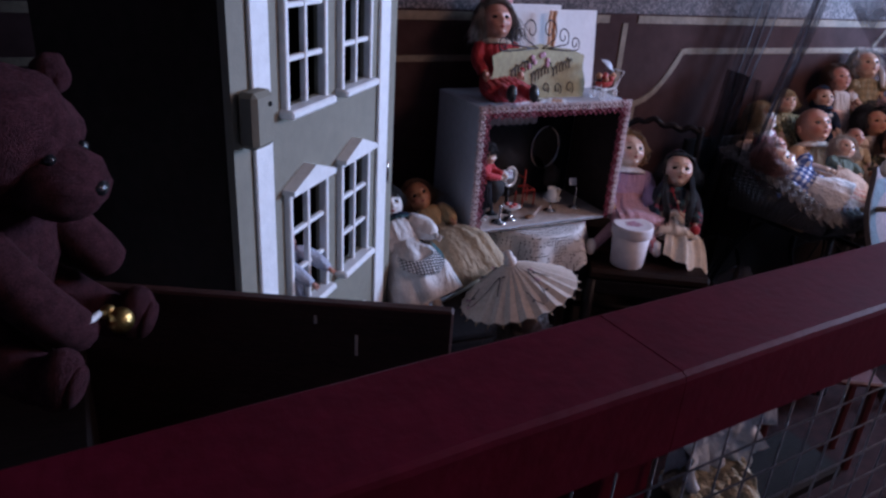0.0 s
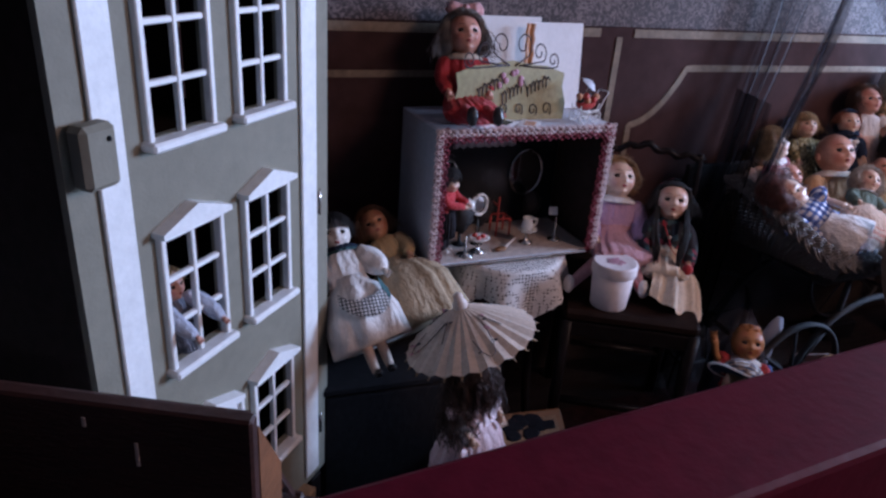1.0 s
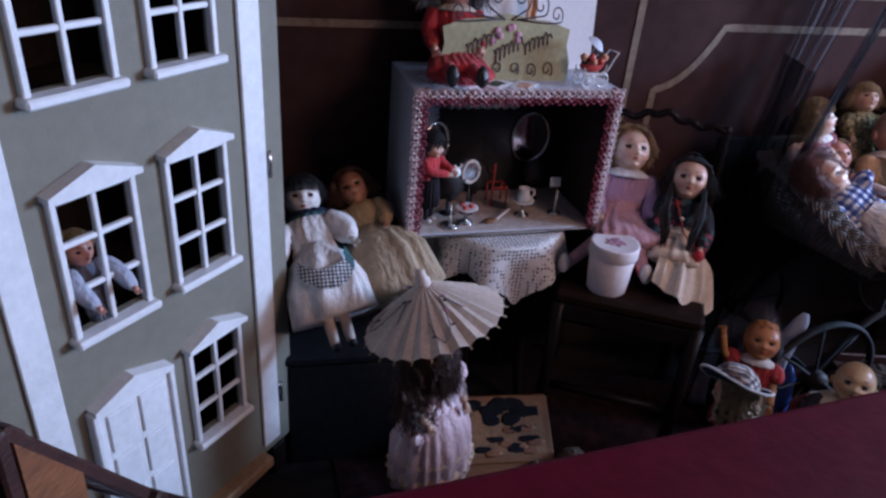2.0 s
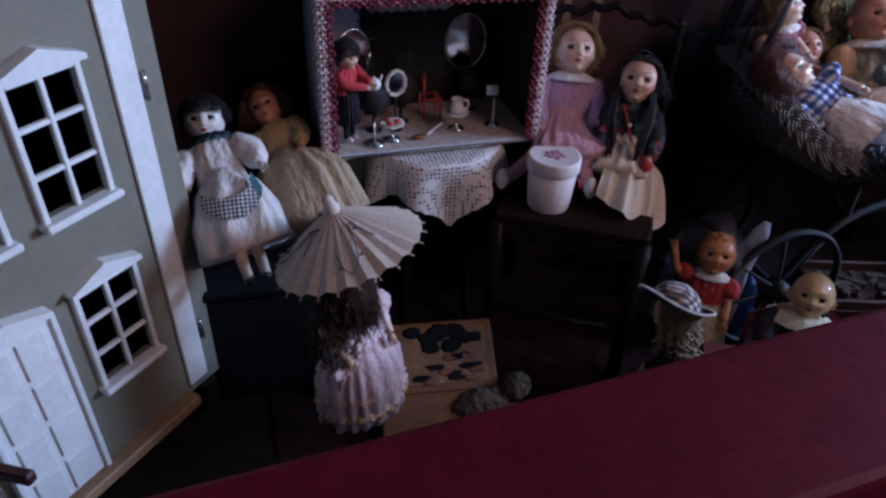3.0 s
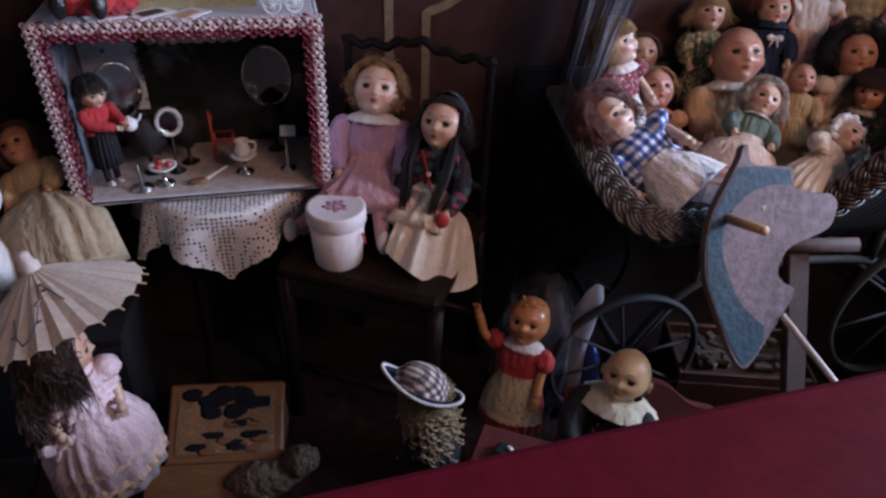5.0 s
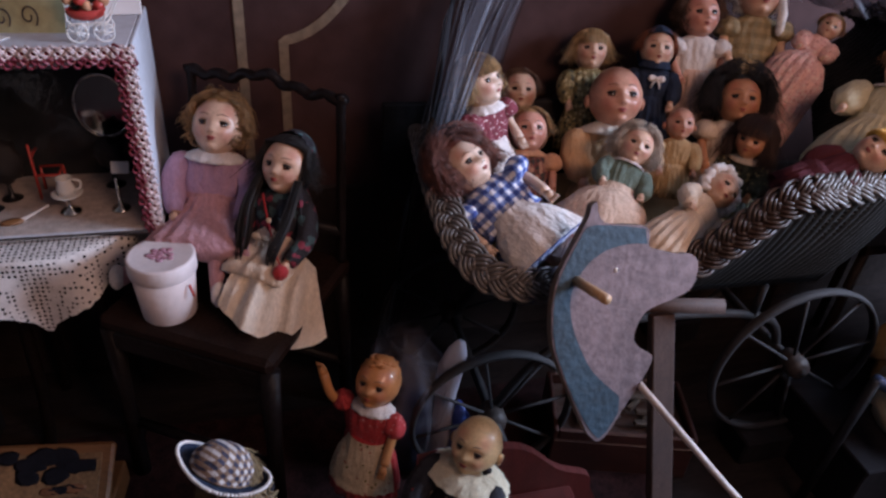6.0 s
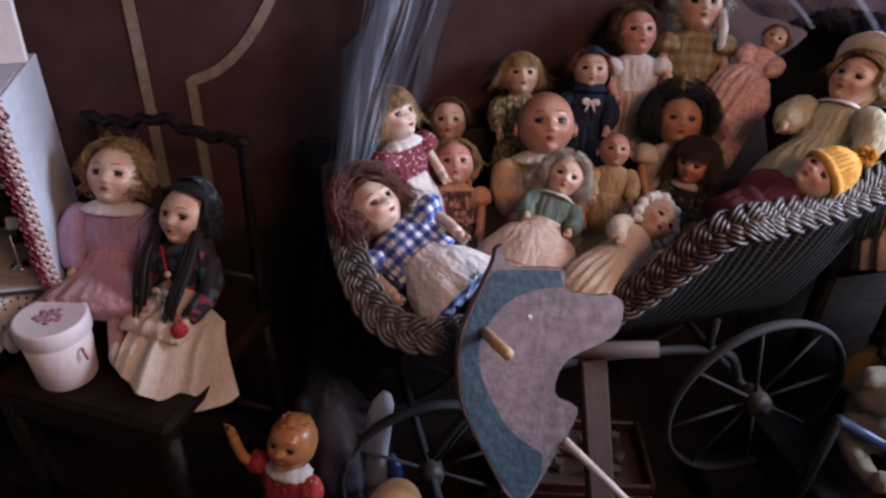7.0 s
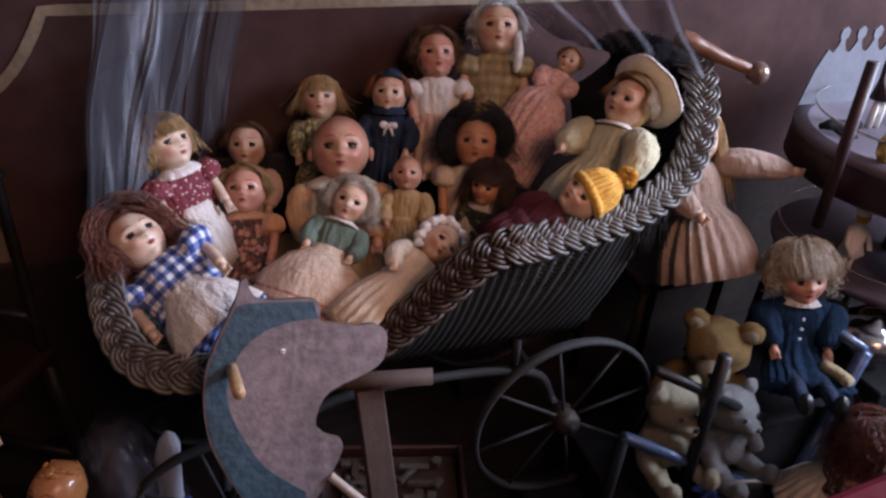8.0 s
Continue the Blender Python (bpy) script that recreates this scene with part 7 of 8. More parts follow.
HEAD = [(-0.040, 0.129), (-0.025, 0.090), (0.063, 0.076), (0.068, 0.040), (0.090, 0.030), (0.131, 0.019), (0.160, 0.016), (0.178, -0.004), (0.168, -0.045), (0.141, -0.063), (0.077, -0.081), (0.053, -0.099), (0.039, -0.134), (0.052, -0.157), (0.080, -0.185), (0.020, -0.271), (-0.027, -0.328), (-0.055, -0.316), (-0.081, -0.263), (-0.111, -0.188), (-0.130, -0.128), (-0.132, -0.067), (-0.125, -0.022), (-0.107, 0.020), (-0.079, 0.066), (-0.057, 0.103), (-0.051, 0.122)]
OUT = [(p.x, p.z) for p in curve([(x, 0, z) for x, z in HEAD + HEAD[:1]], 4)[:-1]]
part("head_board", Shape().slab(OUT, 0.018, "horse_grey", "horse_edge"), horse, "grey painted plywood")
IN = [(p.x, p.z) for p in curve([(x, 0, z) for x, z in ((0.064, 0.044), (0.017, 0.046), (-0.038, 0.032), (-0.077, -0.004), (-0.094, -0.042), (-0.091, -0.093), (-0.071, -0.148), (-0.045, -0.194), (0.009, -0.247))], 4)]
outer = [(p.x, p.z) for p in curve([(x, 0, z) for x, z in ((0.060, 0.073), (-0.02, 0.085), (-0.060, 0.085), (-0.077, 0.062), (-0.104, 0.018), (-0.122, -0.022), (-0.129, -0.067), (-0.127, -0.126), (-0.108, -0.188), (-0.079, -0.260), (-0.05, -0.310), (-0.028, -0.322), (0.006, -0.28))], 4)]
s = Shape()
ia = [IN[round(i * (len(IN) - 1) / 30)] for i in range(31)]
oa = [outer[round(i * (len(outer) - 1) / 30)] for i in range(31)]
s.add([(x, -0.0102, z) for x, z in ia] + [(x, -0.0102, z) for x, z in oa] + [(x, -0.008, z) for x, z in ia] + [(x, -0.008, z) for x, z in oa],
      [(i, i + 1, i + 32, i + 31) for i in range(30)] + [(i + 62, i, i + 31, i + 93) for i in (0, 30)] + [(i, i + 62, i + 63, i + 1) for i in range(30)], "horse_blue")
part("mane", s, horse, "blue painted mane")
part("eye", Shape().ball((0, -0.0095, 0), (0.0045, 0.002, 0.0045), "porcelain", 10, 6).ball((0.001, -0.0108, 0), (0.0022, 0.0015, 0.0022), "black_glass", 8, 5), horse)
part("peg", Shape().tube([(-0.082, 0.04, -0.008), (-0.082, -0.115, -0.022)], [0.0095, 0.0095], "pale_wood", 12), horse, "round wooden hand peg")
part("stick", Shape().tube([(0.052, -0.011, -0.229), (0.251, -0.019, -0.470), (0.418, -0.057, -0.670)], 0.0075, "stick_white", 10), horse, "thin pale stick")

post = thing("rocker_stand", ROOM, "brown wooden stand with a round crossbar", "toy frame")
STAND_LEAN = Matrix.Translation((2.543, 1.093, FLOOR + 0.03)) @ Vector((-0.0165, 0.246, 0.58)).to_track_quat("Z", "Y").to_matrix().to_4x4() @ Matrix.Rotation(radians(-3), 4, "Z")
part("upright", Shape().box((0, 0, 0.305), (0.052, 0.024, 0.61), "brown_post", STAND_LEAN, 0.003), post)
part("crossbar", Shape().tube([(2.40, 1.382, 0.640), (2.636, 1.291, 0.679)], 0.0155, "brown_post", 14), post)
part("base_bar", Shape().box((2.554, 1.10, FLOOR + 0.02), (0.08, 0.20, 0.04), "brown_post"), post)

# tray of loose wooden blocks
tray = thing("block_tray", pose(1.61, 2.545, 0, 0, 0, 12), "worn brown wooden tray with a few loose building sticks", "tray")
part("base", Shape().box((0, 0, 0.105), (0.36, 0.21, 0.11), "case_wood"), tray)
part("inner_floor", Shape().box((0, 0, 0.1615), (0.336, 0.184, 0.003), "brown_post"), tray, "worn reddish floor")
for x, y, w_, d_ in ((-0.175, 0, 0.012, 0.21), (0.175, 0, 0.012, 0.21), (0, -0.099, 0.338, 0.012), (0, 0.099, 0.338, 0.012)):
    part("side", Shape().box((x, y, 0.178), (w_, d_, 0.036), "case_wood"), tray)
rng_ = random.Random(5)
for k in range(26):
    w_, d_, h_ = rng_.choice(((0.06, 0.016, 0.014), (0.03, 0.018, 0.014), (0.075, 0.014, 0.012), (0.022, 0.022, 0.02)))
    lone("toy_block", Shape().box((0, 0, 0), (w_, d_, h_), "tile_ivory", None, 0.002), tray.matrix_basis @ pose(rng_.uniform(-0.12, 0.12), rng_.uniform(-0.065, 0.065), 0.172 + rng_.random() * 0.016, rng_.uniform(-10, 10), rng_.uniform(-10, 10), rng_.uniform(0, 180)), "small worn pale wooden building stick", "toy block", "blocks in the tray")

# ---- picture box on the floor ----
PZ = Matrix.Translation((0.402, 1.92, 0)) @ Matrix.Rotation(radians(21), 4, "Z")
LEAN_UP = Matrix.Translation((0, -0.085, 0.135)) @ Matrix.Rotation(radians(34), 4, "X") @ Matrix.Translation((0, 0.085, -0.186))
puz = thing("picture_box", PZ, "low orange wooden box with a tilted picture lid", "wooden box")
part("body", Shape().box((0, 0.01, (0.12 + FLOOR) / 2), (0.25, 0.20, 0.12 - FLOOR), "puzzle_wood"), puz)
part("lid", Shape().box((0, 0, 0.186), (0.27, 0.19, 0.022), "puzzle_wood", LEAN_UP, 0.006), puz)
part("picture", Shape().box((0, 0, 0.198), (0.225, 0.145, 0.003), "tile_brown", LEAN_UP, 0.0005), puz, "faded printed picture")
rng_ = random.Random(3)
for k in range(18):
    part("picture_patch", Shape().ball((-0.08 + 0.16 * rng_.random(), 0.02 + 0.055 * rng_.random(), 0.1998), (0.026, 0.017, 0.0009), "picture_dark", 9, 4, LEAN_UP, rough=0.5, seed=k), puz)
for k in range(16):
    part("picture_patch", Shape().ball((-0.09 + 0.18 * rng_.random(), -0.07 + 0.07 * rng_.random(), 0.1998), (0.026, 0.010, 0.0008), "picture_dark" if k % 2 else "case_side", 9, 4, LEAN_UP, rough=0.5, seed=k), puz)
lone("board", Shape().box((0, 0, 0), (0.28, 0.11, 0.014), "puzzle_wood"), Matrix.Translation((0.42, 1.775, FLOOR + 0.06)) @ pose(0, 0, 0, 22, 0, 20), "orange bare wooden board leaning at the box", "board")
lone("rug", Shape().box((0, 0, 0), (1.9, 1.1, 0.006), "rug"), ROOM @ pose(1.75, 1.20, FLOOR + 0.0032), "dark red patterned worn rug", "rug")
s = Shape().ball((0, 0, 0.05), (0.09, 0.045, 0.05), "plush_tan", 20, 14, rough=0.2).ball((0.09, 0.0, 0.085), (0.045, 0.035, 0.04), "plush_tan", 14, 10, rough=0.2).ball((-0.05, -0.02, 0.02), (0.05, 0.025, 0.025), "plush_tan", 12, 8)
lone("plush_animal", s, Matrix.Translation((0.530, 1.835, FLOOR + 0.005)) @ pose(0, 0, 0, 0, 0, 35), "brown plush animal lying on the floor", "plush toy")

# chest under the white doll
chest = thing("chest", Matrix.Translation((-0.02, 1.90, 0)) @ pose(0, 0, 0, 0, 0, 24), "chest under the seated dolls, near black for the shade there", "chest")
# body and lid coloured near black for the shade beneath the dolls
part("body", Shape().box((0, 0.03, 0.22), (0.38, 0.26, 0.34), "under_black", bevel=0.01), chest)
part("lid", Shape().box((0, 0.03, 0.405), (0.39, 0.27, 0.03), "under_black", bevel=0.008), chest)

# ---- little red table and bench ----
tb = thing("toy_table", Matrix.Translation((1.180, 1.848, 0)) @ pose(0, 0, 0, 0, 0, -3), "low dark red toy table", "toy table")
part("tabletop", Shape().box((0, 0, 0.372), (0.325, 0.125, 0.016), "red_wood", bevel=0.006), tb)
for x in (-0.14, 0.14):
    for y in (-0.05, 0.05):
        part("leg", Shape().box((x, y, (0.362 + FLOOR) / 2), (0.022, 0.022, 0.362 - FLOOR), "red_wood"), tb)
TB = tb.matrix_basis
lone("toy_phone", Shape().box((0, 0, 0.009), (0.055, 0.036, 0.018), "green_dark", None, 0.006).box((0, 0.004, 0.021), (0.012, 0.008, 0.006), "porcelain"), TB @ pose(-0.092, -0.006, 0.3805, 0, 0, -12), "small dark green box on the table", "toy box")
s = Shape().sheet(lambda a, b: (0.085 * (a - 0.5), 0.075 * (b - 0.5), 0.004 + 0.006 * noise.noise(Vector((a * 3, b * 3, 1)))), 10, 10, "paper_white")
for k in range(5):
    s.tube([(-0.03 + 0.012 * k, -0.02, 0.012), (-0.025 + 0.012 * k, 0.0, 0.012), (-0.03 + 0.012 * k, 0.022, 0.012)], 0.0012, "ink_dark", 4)
lone("leaflet", s, TB @ pose(-0.010, -0.004, 0.381, 0, 0, 18), "crumpled printed white leaflet on the table", "leaflet")
lone("toy_ball", Shape().ball((0, 0, 0.023), 0.023, "purple_gloss", 18, 12), TB @ pose(0.138, 0.030, 0.3805), "shiny purple toy ball on the table", "ball")
bench = thing("toy_bench", ROOM, "dark red toy bench behind the dolls", "toy bench")
o = [(2.03, FLOOR), (2.45, FLOOR), (2.455, 0.15), (2.44, 0.19), (2.36, 0.23), (2.26, 0.32), (2.12, 0.34), (2.03, 0.33)]
part("back_board", Shape().slab([(p.x, p.z) for p in curve([(x, 0, z) for x, z in o], 4)], 0.02, "red_wood", at=pose(0, 1.31, 0)), bench)
part("seat", Shape().box((2.22, 1.25, 0.16), (0.36, 0.10, 0.016), "red_wood"), bench)
lone("red_block", Shape().box((0, 0, 0.009), (0.07, 0.018, 0.016), "pram_red"), Matrix.Translation((0.884, 1.95, FLOOR)) @ pose(0, 0, 0, 0, 0, 20), "small red toy bar on the floor", "toy block").name = "toy_bar"

# bag of clothes under the pram, with a pale cloth bundle beside it
def bag_side(a, b):
    t, z = 2 * math.pi * a, 0.45 * b
    r = (0.085 + 0.02 * math.sin(2.6 * b)) * (1 - 0.75 * max(0, b - 0.72) / 0.28)
    n1, n2 = noise.noise(Vector((math.cos(t) * 2, math.sin(t) * 2, b * 5))), noise.noise(Vector((math.cos(t) * 5, math.sin(t) * 5, b * 11)))
    q = 1 + 0.28 * n1 + 0.16 * n2
    return (r * q * math.cos(t), 0.8 * r * q * math.sin(t), z)


bag_ = thing("clear_bag", Matrix.Translation(uv(2.05, 1.545, FLOOR)), "clear film bag stuffed with dark clothes on the floor", "bag")
part("film", Shape().sheet(bag_side, 60, 40, "bag_clear"), bag_, "wrinkled clear film")
part("clothes", Shape().loft([(0, 0, 0.004), (0, 0, 0.12), (0.005, 0, 0.26), (0, 0, 0.34)], [0.06, 0.075, 0.07, 0.02], [0.05, 0.06, 0.055, 0.02], "cloth_navy", 30, None, 0.12, 7, 0.1), bag_, "dark folded clothes")
bundle = thing("cloth_bundle", Matrix.Translation(uv(2.15, 1.50, FLOOR)), "pale lilac and blue cloth bundle standing beside the bag", "cloth bundle")
part("wrap", Shape().loft([(-0.02, 0, 0.003), (-0.015, 0, 0.12), (-0.012, 0, 0.25), (-0.004, 0, 0.34), (0.008, 0, 0.395), (0.014, 0, 0.425)], [0.030, 0.030, 0.026, 0.028, 0.022, 0.010], [0.022, 0.022, 0.018, 0.016, 0.012, 0.006], "cloth_paleblue", 26, None, 0.16, 5, 0.12, seed=4), bundle, "pale lilac cloth")
part("fold", Shape().loft([(0.035, 0.0, 0.003), (0.036, -0.005, 0.13), (0.032, -0.004, 0.20), (0.024, 0, 0.24)], [0.026, 0.024, 0.020, 0.006], [0.02, 0.018, 0.015, 0.005], "ribbon_blue", 20, None, 0.14, 4, 0.12, seed=6), bundle, "blue cloth fold")

# ---- bears ----
def bear(label, head, hh, yaw, plush, muzzle=None, pitch=0, body=(0, 0, 0), arms=None, extra=None, legs=True, snout=1.0, ear=1.0):
    """A jointed plush bear as one mesh, in heads, facing -y."""
    s = Shape()
    muzzle = muzzle or plush
    b = Matrix.Translation((0, 0, -0.4)) @ Euler([radians(a) for a in body]).to_matrix().to_4x4() @ Matrix.Translation((0, 0, 0.4))
    s.ball((0, 0, 0), (0.5, 0.46, 0.46), plush, 26, 18, rough=0.12, seed=hh * 50)
    s.ball((0, -0.42, -0.13), (0.25 * snout, 0.27 * (0.5 + 0.5 * snout), 0.2 * snout), muzzle, 18, 12, rough=0.1)
    s.ball((0, -0.66 - 0.12 * (snout - 1), -0.06), (0.08, 0.05, 0.055), "black_glass", 10, 7)
    s.tube([(-0.1, -0.62, -0.2), (0, -0.66, -0.17), (0.1, -0.62, -0.2)], 0.014, "ink_dark", 5)
    for sx in (-1, 1):
        s.ball((sx * 0.17, -0.425, 0.07), 0.05, "black_glass", 10, 7)
        s.ball((sx * 0.4, 0.02, 0.30 + 0.08 * ear), (0.2 * ear, 0.12, 0.2 * ear), plush, 14, 10, rough=0.15, seed=sx)
        s.ball((sx * 0.4, -0.065, 0.29 + 0.08 * ear), (0.13 * ear, 0.06, 0.13 * ear), muzzle, 12, 8)
    s.loft([(0, 0, -0.32), (0, 0, -0.5), (0, -0.02, -0.85), (0, -0.02, -1.2), (0, 0, -1.45)], [0.2, 0.4, 0.52, 0.5, 0.2], [0.2, 0.34, 0.44, 0.44, 0.2], plush, 22, b, rough=0.12)
    arms = arms or (((-0.62, -0.2, -0.85), (-0.62, -0.5, -1.1)), ((0.62, -0.2, -0.85), (0.62, -0.5, -1.1)))
    for sx, (el, wr) in zip((-1, 1), arms):
        s.tube(curve([(sx * 0.36, 0, -0.55), el, wr], 5), [0.17, 0.19, 0.19, 0.19, 0.19, 0.18, 0.18, 0.18, 0.17, 0.16, 0.1], plush, 12, b)
        if legs:
            s.tube(curve([(sx * 0.3, -0.1, -1.25), (sx * 0.42, -0.55, -1.35), (sx * 0.46, -0.9, -1.35)], 4), [0.2, 0.22, 0.22, 0.22, 0.2, 0.19, 0.18, 0.18, 0.16], plush, 12, b)
            s.ball((sx * 0.47, -0.95, -1.27), (0.18, 0.16, 0.25), plush, 12, 9, b)
            s.ball((sx * 0.47, -1.07, -1.27), (0.12, 0.06, 0.18), muzzle, 10, 8, b)
    if extra:
        extra(s, b)
    m = Matrix.Translation(head) @ Euler([radians(a) for a in (pitch, 0, yaw)]).to_matrix().to_4x4() @ Matrix.Scale(hh, 4)
    return lone("teddy_bear", s, m, label, "teddy bear")


def bell(s, b):
    """Brass bells on a white ribbon round the near wrist."""
    s.ball((0.13, -1.0, -1.1), 0.10, "brass", 14, 10)
    s.ball((0.12, -0.9, -1.07), 0.06, "brass", 12, 8)
    s.tube(curve([(-0.11, -0.71, -1.28), (-0.22, -0.88, -1.04), (0.05, -0.87, -1.06)], 4), 0.028, "porcelain", 6)
    s.tube(curve([(-0.11, -0.71, -1.28), (-0.24, -0.77, -1.24), (-0.25, -0.81, -1.61)], 4), 0.03, "porcelain", 6)
    s.tube(curve([(-0.24, -0.77, -1.24), (-0.22, -0.99, -1.52)], 4), 0.022, "porcelain", 6)


bear("large dark plum plush bear wearing a ribbon with brass bells", (-0.438, 0.66, 1.296), 0.15, 84, "plush_brown", pitch=20, snout=1.3, ear=0.72, extra=bell, arms=(((-0.37, -0.63, -0.86), (0.03, -0.81, -1.27)), ((0.42, -0.42, -0.78), (0.57, -0.65, -1.0))))
lone("stool", Shape().box((0, 0, 0.52), (0.24, 0.24, 0.94), "dark_wood"), Matrix.Translation((-0.50, 0.60, 0)) @ pose(0, 0, 0, 0, 0, 28), "dark stand under the large bear", "stand")

# ---- toys at the end of the pram ----
bear("golden mohair teddy bear with round ears", (2.335, 2.790, 0.525), 0.150, -14, "plush_gold", "plush_cream", pitch=4)
bear("small cream teddy bear sitting in the toy cart", (2.215, 2.600, 0.492), 0.112, 34, "plush_cream")
bear("small grey teddy bear with worn fur", (2.352, 2.640, 0.475), 0.108, 40, "plush_grey")
def dark_box(name, m, size, z0, label):
    """A plain box with a thin lid, near black in place of the shade low down."""
    t = thing(name, m, label, "box")
    part("body", Shape().box((0, 0, z0 + size[2] / 2 - 0.01), (size[0] - 0.01, size[1] - 0.01, size[2] - 0.02), "under_black"), t)
    part("lid", Shape().box((0, 0, z0 + size[2] - 0.01), (size[0], size[1], 0.02), "under_black"), t)


dark_box("low_box", Matrix.Translation((2.29, 2.70, 0)) @ pose(0, 0, 0, 0, 0, 28), (0.44, 0.34, 0.20), FLOOR, "dark low box under the bears")
def boy_coat(s, b):
    for k in range(3):
        s.ball((-0.04, -0.345, -0.85 - 0.2 * k), 0.032, "porcelain", 8, 6, b)
    s.lathe([(0.15, -0.50), (0.24, -0.53), (0.37, -0.64), (0.36, -0.66), (0.22, -0.60)], "cloth_white", 40, b @ Matrix.Translation((0, 0.02, 0)), True, 0.06, 9, 0.80)
    s.loft(curve([(0.34, -0.62, -1.62), (0.50, -0.85, -1.66), (0.60, -1.10, -1.70)], 3), 0.13, 0.12, "cloth_sand", 12, b, 0.08, 5)


doll("blond boy doll in a navy velvet coat with white collar", uv(3.55, 1.36, 0.690), 0.122, yaw=6, pitch=10, roll=-8, body=(-8, 6, 0), skin="skin_rosy", hair="hair_ash", style="curly", length=0.5, vol=2.0, bangs=True, dress="cloth_navycoat", skirt="cloth_navycoat", hem=1.9, flare=0.7, socks="cloth_navy",
     extra=boy_coat, slim=2.15, billow=1.75)
dark_box("box_seat", ROOM @ pose(3.56, 1.36, 0), (0.30, 0.30, 0.36), FLOOR, "dark box seat under the boy doll")
doll("doll with auburn curls and pale skirt low by the rail", uv(3.53, 1.06, 0.475), 0.105, yaw=80, pitch=34, skin="skin_rosy", hair="hair_auburn", style="curly", length=1.2, vol=1.6, bangs=True, dress="print_rose", skirt="cloth_cream", hem=2.4, flare=0.8, pose_="stand")
doll("doll in a long cream gown on a cane chair", uv(3.41, 1.66, 0.92), 0.132, yaw=25, pitch=10, body=(-26, -4, 0), pose_="stand", billow=1.6, skin="skin_bisque", hair="hair_blond", style="long", length=1.6, dress="cloth_dusty", hem=2.7, flare=0.95, legs=False,
     arms=(((-0.6, -0.2, -1.1), (-0.5, -0.6, -1.5)), ((0.9, -0.3, -0.8), (1.55, -0.55, -1.05))))

# dark toy cart with a blue ribbon
fr = thing("toy_cart", ROOM, "black and blue painted toy cart frame with rods", "toy cart")
for a, b_, r, mt in (((3.053, 1.2, 0.669), (3.385, 1.2, 0.45), 0.011, "metal_dark"), ((3.205, 1.19, 0.675), (3.21, 1.19, 0.20), 0.014, "metal_dark"), ((3.62, 1.2, 0.585), (3.56, 1.2, 0.15), 0.016, "blue_tube"), ((3.02, 1.2, 0.50), (3.55, 1.2, 0.13), 0.013, "blue_tube"), ((3.62, 1.2, 0.585), (3.60, 1.42, 0.585), 0.013, "blue_tube")):
    part("rod", Shape().tube([a, b_], r, mt, 12), fr)
for a in ((3.02, 1.2, 0.50), (3.21, 1.19, 0.2), (3.56, 1.2, 0.15)):
    part("leg", Shape().tube([a, (a[0], a[1] + 0.02, FLOOR)], 0.012, "metal_dark", 10), fr)
s = Shape()
for k in range(3):
    s.tube(curve([(3.225, 1.18, 0.30), (3.26 + 0.02 * k, 1.165, 0.31 - 0.03 * k), (3.23 + 0.03 * k, 1.16, 0.25 - 0.02 * k)], 5), 0.006, "ribbon_blue", 6)
s.tube(curve([(3.25, 1.175, 0.32), (3.35, 1.17, 0.29), (3.43, 1.16, 0.275)], 4), 0.004, "stick_white", 6)
part("ribbon", s, fr, "blue ribbon knot")

# cane chair behind
cc = thing("cane_chair", ROOM, "small brown cane chair with an oval back", "chair")
ring = [(3.44 + 0.11 * math.cos(t), 1.84, 0.79 + 0.21 * math.sin(t)) for t in [2 * math.pi * j / 40 for j in range(41)]]
part("back_frame", Shape().tube(ring, 0.014, "cane_light", 8), cc)
part("back_panel", Shape().lathe([(0, 0), (1, 0)], "cane_light", 40, Matrix.Translation((3.44, 1.845, 0.79)) @ Matrix.Rotation(radians(90), 4, "X") @ Matrix.Diagonal((0.105, 0.205, 1, 1))), cc)
s = Shape()
for j in range(44):
    t = 2 * math.pi * j / 44
    s.ball((3.44 + 0.126 * math.cos(t), 1.838, 0.79 + 0.226 * math.sin(t)), 0.009, "dark_wood", 6, 5)
part("studs", s, cc, "dark beaded edge")
part("seat", Shape().box((3.44, 1.72, 0.56), (0.3, 0.3, 0.03), "dark_wood"), cc)
for x in (3.32, 3.56):
    for y in (1.60, 1.84):
        part("leg", Shape().tube([(x, y, 0.55), (x, y, FLOOR)], 0.014, "dark_wood", 8), cc)

# toy roundabout in two tiers
rd = thing("toy_carousel", ROOM @ pose(3.985, 1.47, 0.015), "two-tier toy carousel with a pale platform and dark red edge", "toy carousel")
part("platform", Shape().lathe([(0, 0.93), (0.295, 0.93), (0.297, 0.932), (0.303, 0.932), (0.305, 0.93), (0.333, 0.928), (0.335, 0.92), (0.333, 0.905), (0, 0.905)], "platform_grey", 64), rd, "pale grey round platform")
part("fascia", Shape().lathe([(0.333, 0.905), (0.335, 0.84), (0.32, 0.825), (0, 0.825)], "maroon_dark", 64), rd, "dark red edge under the platform")
part("lower_platform", Shape().lathe([(0, 0.62), (0.30, 0.62), (0.305, 0.615), (0.30, 0.60), (0, 0.595)], "platform_grey", 48), rd)
for t in (0.8, 2.4, 3.9, 5.5):
    part("leg", Shape().tube([(0.27 * math.cos(t), 0.27 * math.sin(t), 0.60), (0.28 * math.cos(t), 0.28 * math.sin(t), FLOOR - 0.03)], 0.012, "dark_wood", 8), rd)
part("column", Shape().tube([(0, 0, 0.62), (0, 0, 0.83)], 0.03, "maroon_dark", 16), rd)
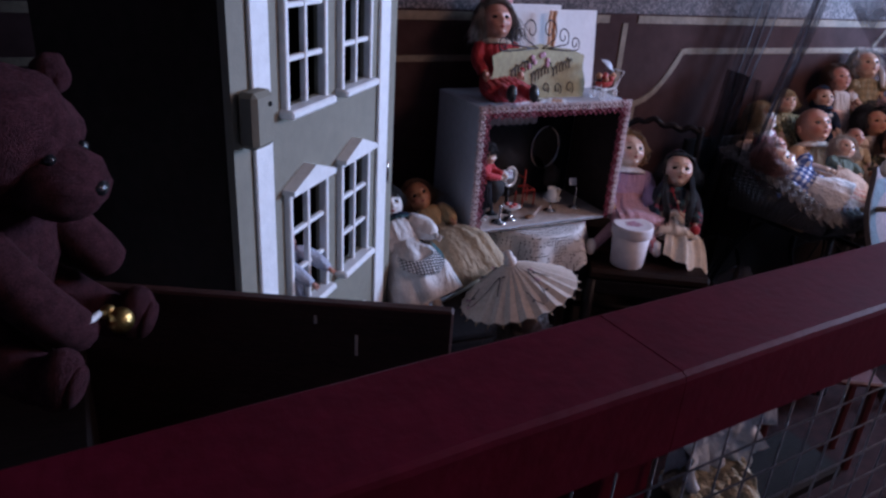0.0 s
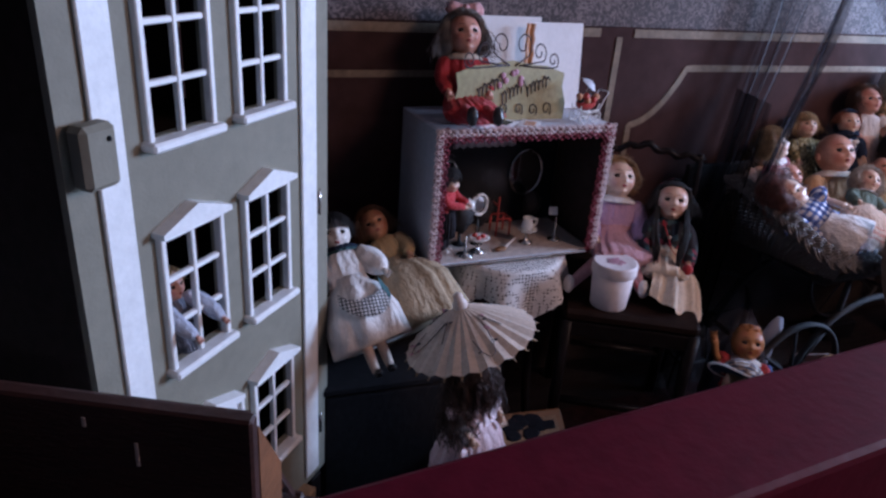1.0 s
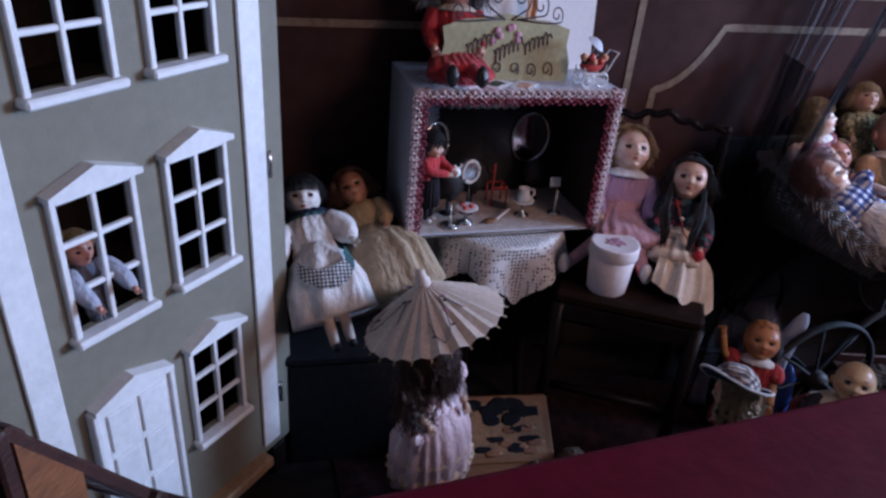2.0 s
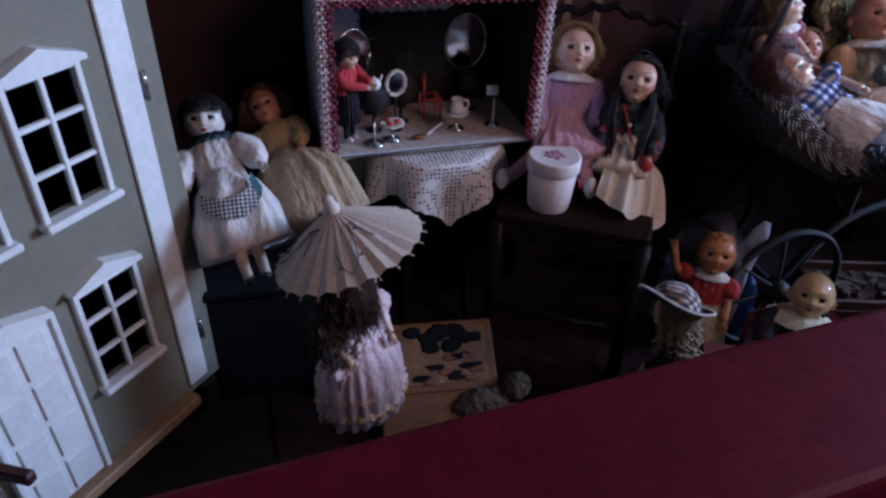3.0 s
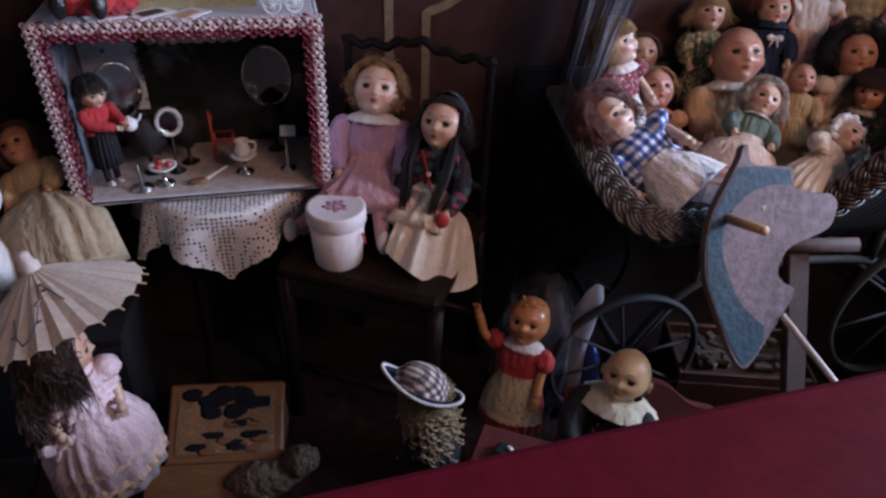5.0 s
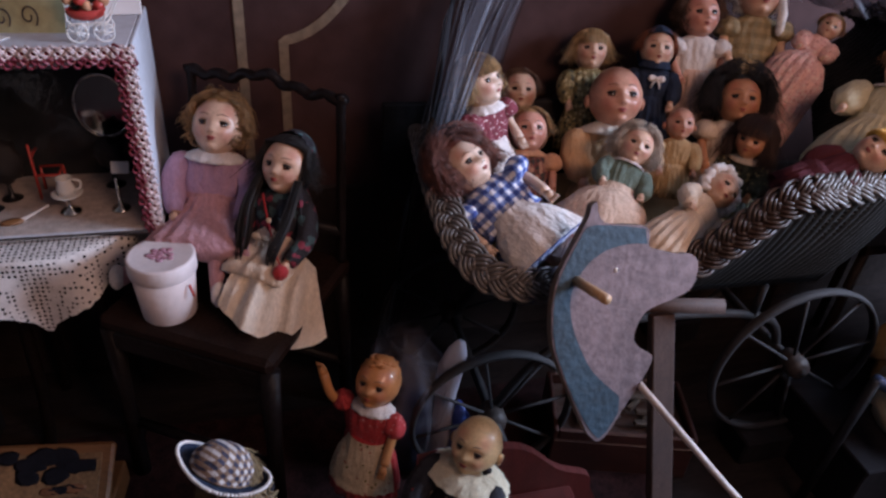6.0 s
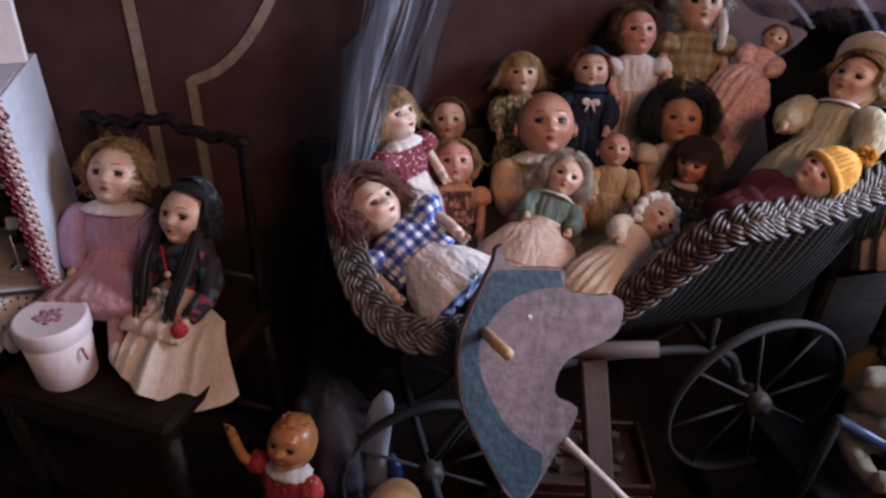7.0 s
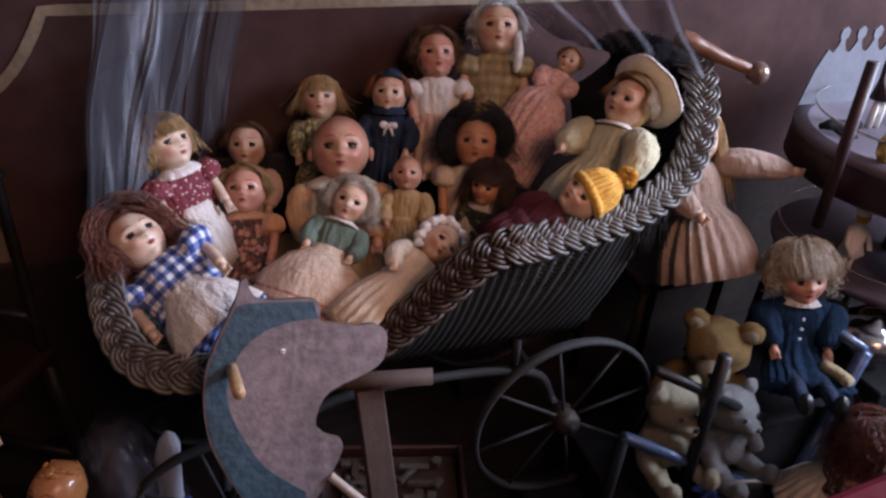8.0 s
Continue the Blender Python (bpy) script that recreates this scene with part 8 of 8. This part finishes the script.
part("mast", Shape().tube([(-0.371, -0.05, 0.768), (-0.384, -0.05, 1.151)], 0.013, "maroon_dark", 12), rd, "dark red slanting post")
for z, r in ((0.975, 0.295), (0.66, 0.295)):
    part("guard_rail", Shape().tube([(r * math.cos(t), r * math.sin(t), z) for t in [2 * math.pi * j / 48 for j in range(49)]], 0.0028, "metal_silver", 6), rd, "thin bright wire rail")


def toy_figure(x, y, z, coat, head_, h=0.12):
    s = Shape()
    for sx in (-1, 1):
        s.tube([(x + sx * 0.012, y, z), (x + sx * 0.012, y, z + h * 0.45)], [0.009, 0.008], "porcelain", 7)
        s.tube([(x + sx * 0.026, y, z + h * 0.8), (x + sx * 0.034, y - 0.01, z + h * 0.6), (x + sx * 0.03, y - 0.025, z + h * 0.45)], 0.007, coat, 6)
    s.loft([(x, y, z + h * 0.36), (x, y, z + h * 0.55), (x, y, z + h * 0.8), (x, y, z + h * 0.9)], [0.034, 0.024, 0.026, 0.01], [0.028, 0.02, 0.019, 0.009], coat, 14, rough=0.15)
    s.ball((x, y, z + h * 1.03), (0.017, 0.017, 0.02), head_, 12, 9)
    s.ball((x, y + 0.003, z + h * 1.1), (0.02, 0.02, 0.014), coat, 12, 8)
    part("figure", s, rd, "small plain figure")


toy_figure(-0.12, 0.10, 0.932, "maroon_dark", "knit_yellow", 0.20)
toy_figure(-0.02, -0.06, 0.932, "cloth_navy", "porcelain", 0.12)
toy_figure(0.06, 0.06, 0.932, "cloth_navy", "knit_yellow", 0.12)
for k, (x, y) in enumerate(((-0.23, -0.05), (-0.16, -0.14), (-0.06, -0.2), (0.06, -0.2))):
    toy_figure(x, y, 0.62, ("cloth_white", "cloth_navy", "knit_yellow", "cloth_teal")[k], "knit_yellow", 0.15)
part("toy_animal", Shape().loft([(-0.29, 0.10, 0.947), (-0.27, 0.095, 0.952), (-0.23, 0.085, 0.95), (-0.20, 0.075, 0.946)], [0.008, 0.014, 0.015, 0.008], [0.008, 0.013, 0.014, 0.008], "cloth_black", 10).ball((-0.215, 0.065, 0.957), (0.014, 0.010, 0.012), "cloth_black", 10, 7).tube([(-0.26, 0.09, 0.945), (-0.25, 0.06, 0.934), (-0.22, 0.05, 0.934)], 0.005, "cloth_black", 6), rd, "small dark lying toy animal")
part("toy_animal", Shape().loft([(-0.28, -0.08, 0.933), (-0.275, -0.07, 0.95), (-0.27, -0.06, 0.975), (-0.265, -0.055, 0.985)], [0.014, 0.018, 0.013, 0.006], [0.014, 0.018, 0.013, 0.006], "brass", 12, rough=0.3).ball((-0.272, -0.064, 0.992), 0.011, "cloth_gold", 10, 7), rd, "small gilt toy")
o = [(-0.305, 0.93), (-0.285, 1.02), (-0.262, 1.075)]
for k in range(7):
    x = -0.25 + 0.056 * k
    o += [(x + 0.006, 1.066), (x + 0.016, 1.082), (x + 0.022, 1.096), (x + 0.014, 1.106), (x + 0.014, 1.122), (x + 0.028, 1.132), (x + 0.042, 1.122), (x + 0.042, 1.106), (x + 0.034, 1.096), (x + 0.040, 1.082), (x + 0.050, 1.066)]
o += [(0.25, 1.07), (0.25, 0.93)]
part("crown_panel", Shape().slab(o[::-1], 0.006, "panel_pale", at=pose(0.12, 0.28, 0.0)), rd, "pale panel with round finials")

# silver things on a dark stand
lone("plinth", Shape().box((0, 0, 0.25), (0.3, 0.3, 0.40), "under_black"), ROOM @ pose(3.86, 1.33, 0), "dark stand for the silver tea things", "stand")
s = Shape().lathe([(0, 0), (0.04, 0), (0.035, 0.012), (0.05, 0.03), (0.075, 0.06), (0.07, 0.09), (0.045, 0.105), (0.02, 0.115), (0.012, 0.13), (0, 0.133)], "metal_silver", 28)
s.tube(curve([(0.07, 0, 0.06), (0.11, 0, 0.08), (0.13, 0, 0.11)], 4), 0.009, "metal_silver", 8)
lone("silver_pot", s, ROOM @ pose(3.765, 1.29, 0.4505), "shiny silver lidded pot", "pot")
s = Shape().lathe([(0, 0), (0.03, 0), (0.01, 0.02), (0.045, 0.05), (0.055, 0.07), (0.05, 0.07), (0.0, 0.045)], "brass", 24)
lone("brass_bowl", s, ROOM @ pose(3.86, 1.34, 0.4505), "small shiny brass footed bowl", "bowl")
for k, (u_, v_) in enumerate(((3.77, 1.42), (3.83, 1.45))):
    lone("toy_cup", Shape().lathe([(0, 0), (0.02, 0), (0.028, 0.03), (0.03, 0.045), (0.027, 0.045), (0.018, 0.005), (0, 0.005)], "porcelain", 18), ROOM @ pose(u_, v_, 0.4505), "small pale toy cup", "cup", "cups by the silver pot")
